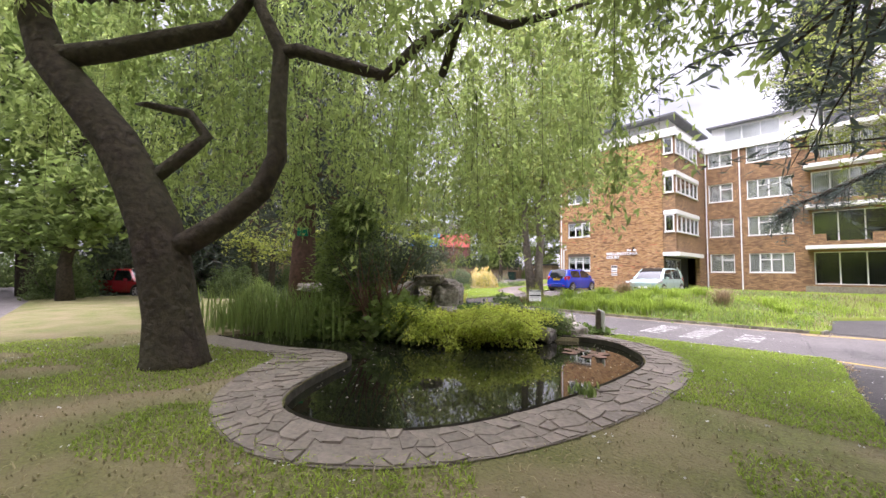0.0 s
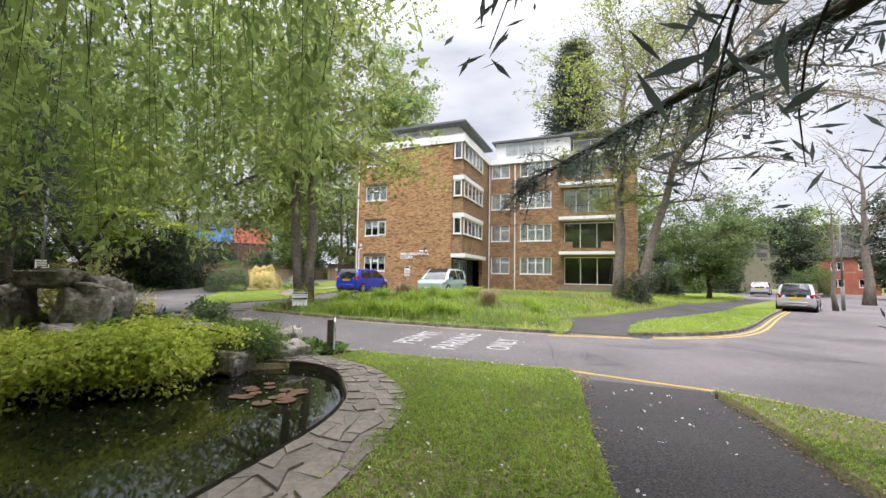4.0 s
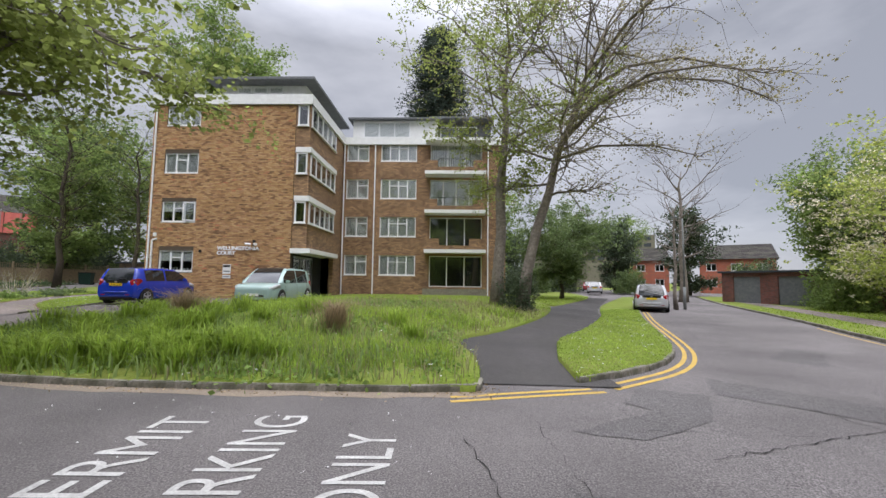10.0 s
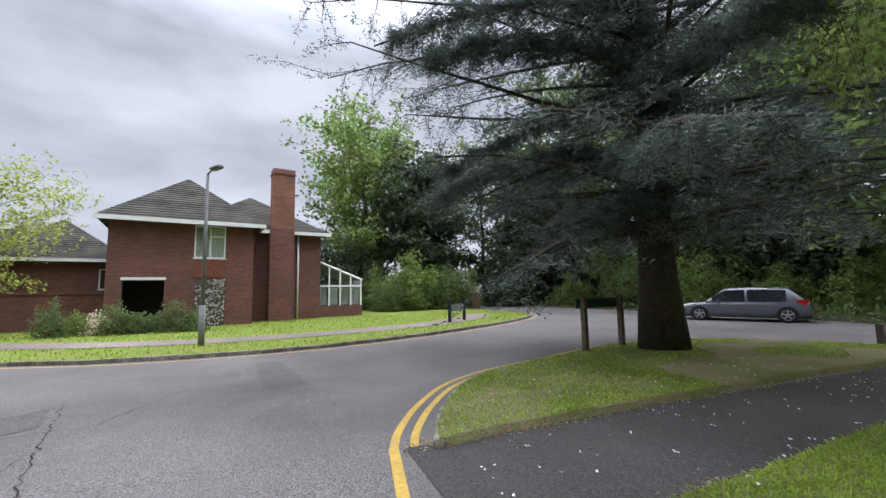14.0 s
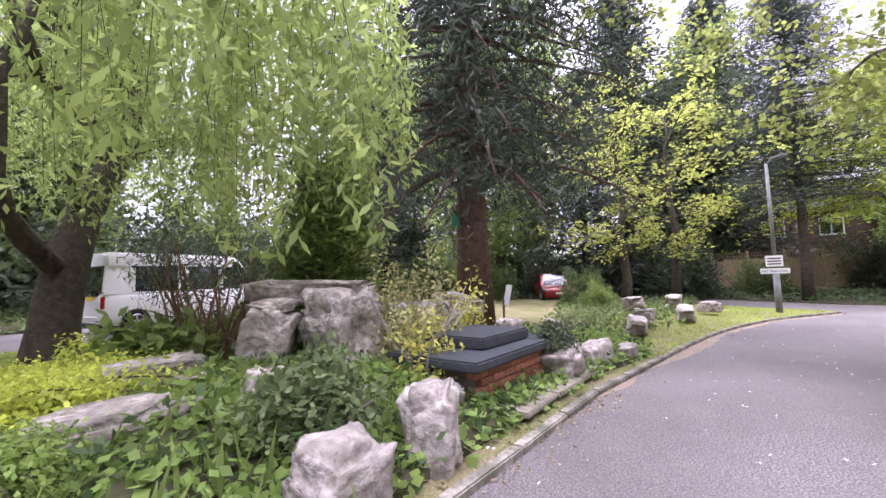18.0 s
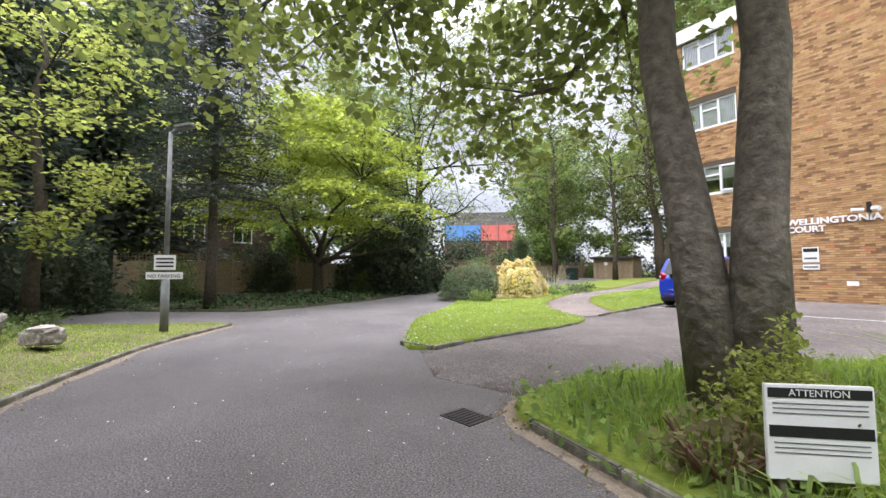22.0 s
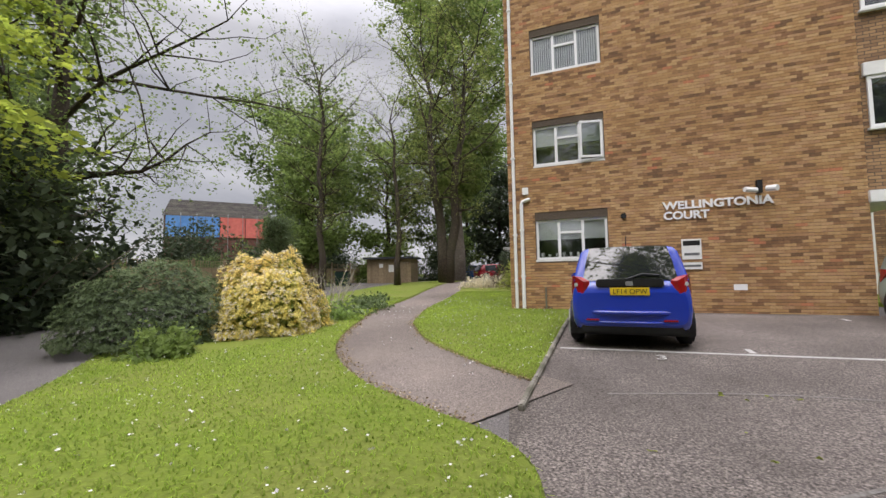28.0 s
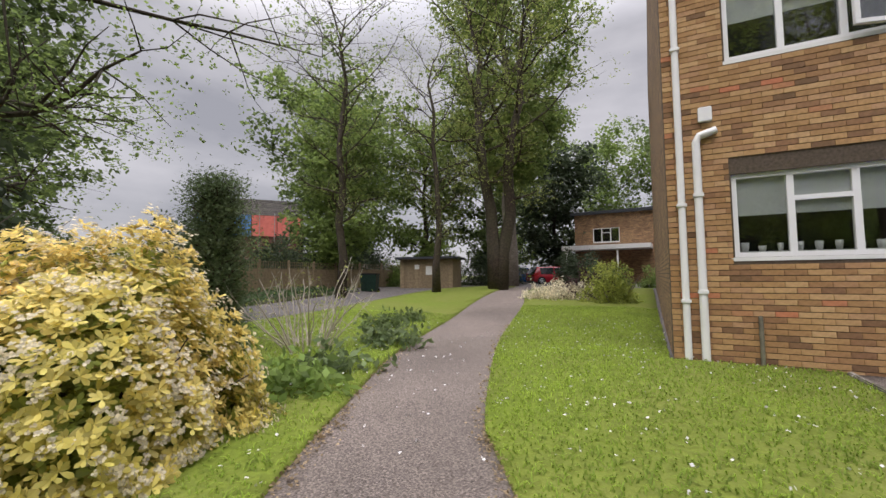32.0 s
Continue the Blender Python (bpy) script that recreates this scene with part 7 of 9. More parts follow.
for k, (x, y) in enumerate(((14.6, -12.9), (9.6, -9.4), (10.9, -12.0))):
    root = thing("pampas_tuft", "tuft of dead straw-coloured grass on the mound", "grass tuft", (x, y, h_c(x, y) - 0.03), "tufts")
    rg = np.random.default_rng(60 + k)
    blades("tuft_foliage", np.c_[rg.normal(0, 0.11, (420, 2)), np.zeros(420)], rg, 0.75, 0.014, L_RUSH, "", parent=root, bend=0.9)
rl_ = random.Random(31)
CLUMPS = [(16.1, -12.6), (15.6, -11.0), (13.0, -12.6), (8.9, -14.6), (9.5, -14.9)] + [(8.6 + 0.3 * k + rl_.uniform(-0.15, 0.15), -15.0 - 0.03 * k + rl_.uniform(0.0, 1.1)) for k in range(19)] + [(rl_.uniform(8.5, 13.5), rl_.uniform(-14.0, -10.5)) for k in range(12)]
CLUMPS = [(x, y) for x, y in CLUMPS if x > 9.7 or y > -13.9]
for k, (x, y) in enumerate(CLUMPS):
    root = thing("day_lily", "clump of arching bright green strap leaves", "plant", (x, y, h_c(x, y) - 0.03), "tufts")
    rg = np.random.default_rng(70 + k)
    blades("foliage", np.c_[rg.normal(0, 0.12, (170, 2)), np.zeros(170)], rg, 0.55, 0.024, L_GRASS, "", parent=root, bend=1.1)

# ---- grass ----
def turf(poly, n, seed, height, tall, wide, material, label, keep=None, bend=0.5, per=1):
    rg = np.random.default_rng(seed)
    return blades("grass", scatter(poly, n, seed, height, 0.0, keep), rg, tall, wide, material, label, bend=bend, per=per)

pond_gap = gridded(lambda x, y: -1.0 if inside(x, y, POND) else edge_gap(x, y, POND))
bank_gap = gridded(lambda x, y: 1.0 if inside(x, y, BANK) else -1.0)
island_gap = gridded(lambda x, y: edge_gap(x, y, ISLAND))
pav_gap = gridded(lambda x, y: edge_gap(x, y, PAV_E + PAV_E[::-1]))
bed_gap = gridded(lambda x, y: edge_gap(x, y, BED_H))

def off_rim(x, y):
    return pond_gap(x, y) > 0.5

turf(LAWN_F, 44200, 201, h_f, 0.04, 0.011, L_GRASS, "short bright lawn grass", lambda x, y: y < 4 and math.hypot(x + 4, y + 5.5) > 1.6, bend=1.5)
turf(LAWN_G, 34000, 202, h_g, 0.04, 0.011, L_GRASS, "short lawn grass beside the flats", lambda x, y: y < 7, bend=1.5)
turf(LAWN_A, 34000, 203, h_a, 0.04, 0.011, L_GRASS, "short patchy lawn grass by the pond", lambda x, y: x > 8 and y < -21 and off_rim(x, y) and noise.noise((x * 0.55, y * 0.55, 1)) > -0.08 and bank_gap(x, y) < 0, bend=1.5)
turf(LAWN_A, 20400, 204, h_a, 0.04, 0.011, L_GRASS, "lawn grass between pond and drive", lambda x, y: x > 14.3 and y > -24.5 and off_rim(x, y) and bank_gap(x, y) < 0, bend=1.5)
turf(LAWN_A, 9000, 205, h_a, 0.04, 0.011, L_DRYG, "dry lawn grass by the pond", lambda x, y: x > 8 and off_rim(x, y) and bank_gap(x, y) < 0, bend=1.5)
turf(LAWN_A, 20000, 215, h_a, 0.04, 0.012, L_GRASS, "lawn grass along the drive", lambda x, y: x < 6.5 and y > -21.5, bend=1.5)
turf(LAWN_B, 15300, 206, h_b, 0.04, 0.011, L_GRASS, "short verge grass under the cedar", lambda x, y: noise.noise((x * 0.5, y * 0.5, 4)) > -0.1, bend=1.5)
turf(LAWN_B, 9000, 237, h_b, 0.04, 0.011, L_GRASS, "verge grass at the drive corner", lambda x, y: y > -24.5, bend=1.5)
turf(ISLAND, 24000, 207, h_c, 0.22, 0.012, L_GRASS, "long rough grass on the mound", lambda x, y: y < -4.5 and island_gap(x, y) > 0.35 and noise.noise((x * 0.45, y * 0.45, 9)) > (-0.28 if x < 13.5 else 0.12), 0.7)
turf(ISLAND, 9000, 208, h_c, 0.1, 0.014, L_GRASS, "shorter grass on the island", lambda x, y: y < 2)
turf(ISLAND, 5000, 209, h_c, 0.2, 0.014, L_DRYG, "dry grass on the island", lambda x, y: y < -4 and x > 13)
turf(ISLAND, 1800, 216, h_c, 0.32, 0.024, L_FRESH, "broad fresh leaves among the mound grass", lambda x, y: y < -12.5 and 6.5 < x < 16, 1.0)
turf(LAWN_D, 20400, 210, h_d, 0.04, 0.011, L_GRASS, "verge grass", lambda x, y: y < 2, bend=1.5)
turf(LAWN_D2, 6000, 211, h_d2, 0.07, 0.03, L_GRASS, "lawn grass", lambda x, y: y < 22)
turf(LOT, 12000, 212, h_l, 0.07, 0.03, L_GRASS, "verge grass across the road", lambda x, y: x < 40 and y < 5 and pav_gap(x, y) > 0.75)
iv = scatter(ISLAND, 2400, 217, h_c, 0, lambda x, y: y < -6 and x < 17 and noise.noise((x * 0.5, y * 0.5, 3)) > -0.1)
v, f = leaf_cloud(np.random.default_rng(218), iv, (0.14, 0.14, 0.06), 8, 0.075, 0.7, 0.0, 0.7)
tagged(mesh_np("ground_cover", v, f, L_COVER), "leafy green weeds and ground cover on the mound", "plants", "", "stuff")
def flecks(poly, n, seed, height, size, material, label, keep=None, lift=0.05):
    p = scatter(poly, n, seed, height, 0, keep) + np.array([0, 0, lift])
    rg = np.random.default_rng(seed)
    v, f = leaf_cloud(rg, p, (0.01, 0.01, 0.004), 2, size, 0.15, 0, 0.8)
    tagged(mesh_np("daisies", v, f, material), label, "flowers", "", "stuff")
M_PETAL = mat("white_petal", (0.75, 0.74, 0.72), (0.6, 0.58, 0.58), 0.7, 20, 0)
flecks(LAWN_F, 800, 221, h_f, 0.024, M_PETAL, "white daisies and fallen petals in the lawn", lambda x, y: y < 2)
flecks(LAWN_G, 420, 222, h_g, 0.024, M_PETAL, "white daisies in the lawn", lambda x, y: y < 4)
flecks(LAWN_A, 420, 223, h_a, 0.024, M_PETAL, "white daisies and fallen petals in the lawn", lambda x, y: x > 9 and off_rim(x, y))
flecks(LAWN_B, 160, 224, h_b, 0.024, M_PETAL, "white daisies in the verge", lambda x, y: y > -27)
flecks(LAWN_D, 200, 225, h_d, 0.024, M_PETAL, "white daisies in the verge", lambda x, y: y < -4)
flecks(ISLAND, 260, 226, h_c, 0.03, M_PETAL, "white daisies in the rough grass", lambda x, y: y < -8 and x > 12)
DRIVE = [(17.5, -19.8), (10, -19.7), (3, -18.6), (-3, -15.5), (-6, -13), (-2, -9), (2, -14.5), (6, -15.5), (12, -16.2), (17, -16.2)]
flecks(DRIVE, 380, 227, gz, 0.017, M_PETAL, "fallen pale petals on the drive", None, 0.006)
flecks([(3.2, -14), (2.3, -7.5), (8.2, -4.4), (9.8, -6), (6, -12.6)], 70, 228, gz, 0.05, L_LIME, "fallen yellow-green leaves on the car park", None, 0.008)
flecks([(18.1, -20.5), (19.4, -20.5), (20.1, -28), (19, -28)], 90, 229, gz, 0.026, M_PETAL, "fallen petals on the footpath", None, 0.02)
flecks(FP := [(1.5, -7.2), (1.2, -6), (-1.6, -3), (-2.8, 1.5), (-3.6, 1.3), (-3.0, -2), (-1.2, -5)], 60, 230, gz, 0.026, M_PETAL, "fallen petals on the footpath", None, 0.03)
iv = scatter(BED_H, 2600, 231, h_h, 0, lambda x, y: x > -19 and bed_gap(x, y) < 4.5)
v, f = leaf_cloud(np.random.default_rng(232), iv, (0.14, 0.14, 0.1), 6, 0.15, 0.6, 0.0, 0.75)
tagged(mesh_np("ivy_carpet", v, f, L_IVY), "dark green ivy and leafy plants carpeting the bed", "plants", "", "stuff")
iv = scatter(WOOD_S, 2600, 233, h_s, 0, lambda x, y: 0 < x < 50 and y > -44)
v, f = leaf_cloud(np.random.default_rng(234), iv, (0.25, 0.25, 0.2), 8, 0.2, 0.8, 0.0, 0.6)
tagged(mesh_np("undergrowth", v, f, L_MID), "green undergrowth on the bank beyond the road", "plants", "", "stuff")
iv = scatter([(-7, -18.5), (4.5, -19.6), (4.5, -22), (-8, -26)], 1500, 235, h_a, 0, lambda x, y: y < -19.9 - 0.0 * x and x < 4.4)
v, f = leaf_cloud(np.random.default_rng(236), iv, (0.15, 0.15, 0.12), 7, 0.12, 0.9, 0.0, 0.5)
tagged(mesh_np("border_plants", v, f, L_MID), "mixed low green plants among the slabs", "plants", "", "stuff")

def litter(line, n, seed, width, size, label, height=gz, lift=0.01, leaves=None):
    """Small dead leaves strewn along a line."""
    rg = np.random.default_rng(seed)
    seg = rg.integers(0, len(line) - 1, n)
    u = rg.random(n)
    p = np.array([[line[i][0] + (line[i + 1][0] - line[i][0]) * t, line[i][1] + (line[i + 1][1] - line[i][1]) * t] for i, t in zip(seg, u)]) + rg.normal(0, width, (n, 2))
    p = np.c_[p, [height(x, y) + lift for x, y in p]]
    v, f = leaf_cloud(rg, p, (0.004, 0.004, 0.003), 1, size, 0.12, 0, 0.7)
    tagged(mesh_np("leaf_litter", v, f, leaves or L_RUSH), label, "leaf litter", "", "stuff")
litter(smooth_line(DRIVE_S, steps=4), 2600, 301, 0.16, 0.03, "brown leaf litter along the drive kerb")
litter(ISLAND[2:34], 1600, 302, 0.14, 0.03, "brown leaf litter along the island kerb")
litter(LAWN_F[18:46], 2600, 303, 0.09, 0.03, "brown leaf litter along the footpath edge", lift=0.045)
litter(LAWN_G[2:26], 1500, 304, 0.05, 0.028, "dry grass and leaf litter along the footpath edge", lift=0.045)
litter([(p[0] - 0.82, p[1]) for p in PATH_E], 900, 305, 0.07, 0.03, "dry grass litter along the footpath edge", lift=0.02)
litter([(p[0] + 0.82, p[1]) for p in PATH_E], 900, 306, 0.07, 0.03, "dry grass litter along the footpath edge", lift=0.02)
M_PATCH = asphalt("asphalt_repair", (0.175, 0.162, 0.158), (0.04, 0.037, 0.036), (0.1, 0.092, 0.088), 60, 0.35)
M_CRACK = mat("crack_dirt", (0.03, 0.028, 0.027), (0.018, 0.017, 0.016), 0.95, 30, 0.5)
def ragged(line, step=0.16, out=0.035, seed=1, closed=True):
    """The same outline with a broken edge."""
    rg = random.Random(seed)
    pts = []
    ring = line + line[:1] if closed else line
    for a, b in zip(ring, ring[1:]):
        n = max(1, int(math.hypot(b[0] - a[0], b[1] - a[1]) / step))
        for k in range(n):
            pts.append((a[0] + (b[0] - a[0]) * k / n + rg.uniform(-out, out), a[1] + (b[1] - a[1]) * k / n + rg.uniform(-out, out)))
    return pts if closed else pts + [ring[-1]]
def repair(poly, label, seed=1):
    bm = bmesh.new()
    bm.faces.new([bm.verts.new((x, y, gz(x, y) + 0.005)) for x, y in ragged(poly, seed=seed)])
    bmesh.ops.triangulate(bm, faces=bm.faces[:])
    for fc in bm.faces:
        fc.normal_update()
        if fc.normal.z < 0:
            fc.normal_flip()
    solo("road_patch", bm, M_PATCH, label, "road patch", kind="structure")
for k, poly in enumerate(([(19.5, -15.3), (20.3, -15.6), (19.9, -16.2), (19.3, -16.5), (19.0, -16.1)], [(18.14, -17.06), (19.12, -16.4), (20.2, -15.8), (19.63, -16.65), (18.71, -17.25)], [(17.75, -18.1), (18.05, -18.25), (18.5, -19.0), (18.0, -19.2)],
                          [(20.9, -14.5), (22.75, -16.0), (21.7, -16.4), (20.4, -15.5)], [(22.9, -18.6), (26.0, -18.0), (26.2, -18.5), (23.0, -19.3)], [(23.6, -12.2), (25.2, -10.6), (25.6, -11.2), (24.2, -12.9)])):
    repair(poly, "dark patched asphalt repair in the road", k)
def crack(line, wide, seed, label="dark crack in the asphalt"):
    """A broken seam whose width changes along it."""
    rg = random.Random(seed)
    pts = ragged(line, 0.1, 0.03, seed, False)
    bm, row = bmesh.new(), []
    for i, (x, y) in enumerate(pts):
        a, b = pts[max(i - 1, 0)], pts[min(i + 1, len(pts) - 1)]
        d = math.hypot(b[0] - a[0], b[1] - a[1]) or 1
        w = wide * rg.uniform(0.15, 1.0)
        nx, ny = -(b[1] - a[1]) / d * w, (b[0] - a[0]) / d * w
        row.append((bm.verts.new((x + nx, y + ny, gz(x, y) + 0.008)), bm.verts.new((x - nx, y - ny, gz(x, y) + 0.008))))
    for a, b in zip(row, row[1:]):
        bm.faces.new((a[1], b[1], b[0], a[0]))
    solo("road_crack", bm, M_CRACK, label, "crack", kind="structure")
for k, line in enumerate(([(23.0, -16.0), (20.2, -17.14), (19.09, -17.59)], [(19.69, -13.66), (20.9, -14.5), (21.68, -15.9), (22.9, -16.03)], [(17.79, -16.6), (17.85, -17.4), (17.89, -18.05), (17.95, -19.3)],
                          [(17.1, -17.3), (17.25, -17.9), (17.4, -19.0), (17.5, -19.5)], [(17.77, -16.98), (18.55, -16.92), (19.64, -17.0), (20.54, -16.93)], [(19.13, -15.86), (18.82, -16.53), (19.3, -16.97)],
                          [(21.23, -15.97), (21.49, -17.0), (23.67, -17.4), (26.3, -18.4)], [(28.3, -16.6), (25.6, -19.8), (25.7, -23.0)], [(22.6, -20.2), (24.0, -19.6), (25.5, -20.3)],
                          [(24.0, -9.0), (26.5, -3.0), (30.0, 5.0)], [(18.2, -14.6), (18.25, -13.0), (18.6, -11.4)])):
    crack(line, 0.004 if k % 3 else 0.008, 40 + k)
def grit(line, seed, inner, outer, label):
    """Tan grit swept up along a kerb, wide and narrow by turns."""
    rg = random.Random(seed)
    pts = ragged(line, 0.25, 0.01, seed, False)
    bm, row, w = bmesh.new(), [], 0.2
    for i, (x, y) in enumerate(pts):
        a, b = pts[max(i - 1, 0)], pts[min(i + 1, len(pts) - 1)]
        d = math.hypot(b[0] - a[0], b[1] - a[1]) or 1
        w = min(outer, max(inner + 0.04, w + rg.uniform(-0.07, 0.07)))
        nx, ny = -(b[1] - a[1]) / d, (b[0] - a[0]) / d
        p, q = (x + nx * inner, y + ny * inner), (x + nx * w, y + ny * w)
        row.append((bm.verts.new((*p, gz(*p) + 0.006)), bm.verts.new((*q, gz(*q) + 0.003))))
    for a, b in zip(row, row[1:]):
        fc = bm.faces.new((a[0], a[1], b[1], b[0]))
        fc.normal_update()
        if fc.normal.z < 0:
            fc.normal_flip()
    solo("kerb_grit", bm, M_GRIT, label, "grit", kind="stuff")
grit(smooth_line(DRIVE_S, steps=4)[::-1], 61, 0.0, 0.42, "tan grit and dust along the drive kerb")
grit(ISLAND[2:32][::-1], 62, 0.0, 0.34, "tan grit and dust along the island kerb")
M_SCUFF = mat("pale_scuff", (0.24, 0.225, 0.21), (0.13, 0.115, 0.105), 0.9, 40, 0.3)
for k, line in enumerate(([(3.4, -11.8), (4.6, -9.6), (6.6, -8.2), (9.2, -7.6)], [(3.2, -9.3), (4.4, -8.2), (6.4, -7.4)], [(2.9, -6.9), (4.6, -6.5), (7.4, -6.4)])):
    band("tyre_scuff", smooth_line(line, steps=6), 0.035, "pale curved tyre scuff on the car park", M_SCUFF, "tyre mark", z=0.011)

# ---- road lettering ----
rl = thing("road_lettering", "worn white capital letters painted on the drive", "road marking", (0, 0, 0), kind="structure")
RW = (((14.66, -18.76), (14.6, -16.93), 0.48), ((15.63, -18.99), (15.52, -16.84), 0.5), ((16.54, -18.6), (16.48, -17.25), 0.45))
def roadword(text, start, end, tall):
    """A word painted along a plan line, its letters stretched as road writing is."""
    (x0, y0), (x1, y1) = start, end
    d = math.hypot(x1 - x0, y1 - y0)
    ob = words(text, 1.0, M_ROADPAINT, rl, Matrix.Identity(4), 0.0, "road_word")
    w, h = ob.dimensions.x, ob.dimensions.y
    ob.matrix_basis = pose(x0, y0, 0.006, 0, 0, math.degrees(math.atan2(y1 - y0, x1 - x0))) @ Matrix.Diagonal((d / w, tall / h, 1, 1))
roadword("PERMIT", RW[0][0], RW[0][1], RW[0][2])
roadword("PARKING", RW[1][0], RW[1][1], RW[1][2])
roadword("ONLY", RW[2][0], RW[2][1], RW[2][2])
band("bay_line", [(2.25, -4.98), (5.0, -4.86), (10.2, -4.6)], 0.08, "white parking bay line", M_ROADPAINT, z=0.012)
for x in (4.75, 7.35):
    band("bay_line", [(x, -4.78), (x - 0.04, -0.9)], 0.08, "white parking bay line", M_ROADPAINT, z=0.012)
b3 = words("3", 0.34, M_ROADPAINT, None, pose(3.5, -5.42, gz(3.5, -5.3) + 0.02, 2), 0.0, "bay_number")
tagged(b3, "white painted bay number", "road marking", "", "structure")

# ---- vehicles ----
M_TYRE = mat("tyre_rubber", (0.02, 0.02, 0.021), (0.012, 0.012, 0.012), 0.85, 30, 0.2)
M_ALLOY = mat("alloy_wheel", (0.5, 0.5, 0.52), (0.4, 0.4, 0.42), 0.35, 10, 0.0, metal=0.7)
M_LAMP_R = mat("red_lamp", (0.35, 0.01, 0.012), (0.25, 0.008, 0.01), 0.2, 6, 0, spec=0.6)
M_LAMP_W = mat("clear_lamp", (0.6, 0.62, 0.64), (0.5, 0.5, 0.52), 0.15, 6, 0, spec=0.7)
M_PLATE_Y = mat("yellow_plate", (0.7, 0.5, 0.02), (0.66, 0.47, 0.02), 0.5, 6, 0)
M_CARGLASS = glassmat("car_glass", (0.015, 0.018, 0.02))

def paint(name, c):
    m = mat(name, c, tuple(v * 0.92 for v in c), 0.25, 2, 0.0, big=0.1, spec=0.5)
    m.node_tree.nodes["Principled BSDF"].inputs["Coat Weight"].default_value = 0.7
    m.node_tree.nodes["Principled BSDF"].inputs["Coat Roughness"].default_value = 0.05
    return m

def loft(rows, bm=None):
    """Skin over closed rings with the same number of points."""
    bm = bm or bmesh.new()
    rings = [[bm.verts.new(p) for p in r] for r in rows]
    n = len(rings[0])
    for a, b in zip(rings, rings[1:]):
        for k in range(n):
            bm.faces.new((a[k], a[(k + 1) % n], b[(k + 1) % n], b[k]))
    bm.faces.new(rings[0][::-1]), bm.faces.new(rings[-1])
    bmesh.ops.recalc_face_normals(bm, faces=bm.faces[:])
    return bm

def shell(cells, name, material, parent, label=""):
    """A skin from quads given by their corner points."""
    seen, vs, fs = {}, [], []
    for q in cells:
        f = []
        for p in q:
            key = tuple(round(c, 5) for c in p)
            if key not in seen:
                seen[key] = len(vs)
                vs.append(p)
            if seen[key] not in f:
                f.append(seen[key])
        if len(f) > 2:
            fs.append(f)
    return raw(name, vs, fs, material, parent, label, smooth=True)

BODY_RING = ((0.0, 0.0), (0.8, 0.0), (0.93, 0.05), (0.978, 0.16), (1.0, 0.4), (0.997, 0.62), (0.975, 0.82), (0.94, 0.94), (0.85, 1.0), (0.45, 1.025), (0.0, 1.03))

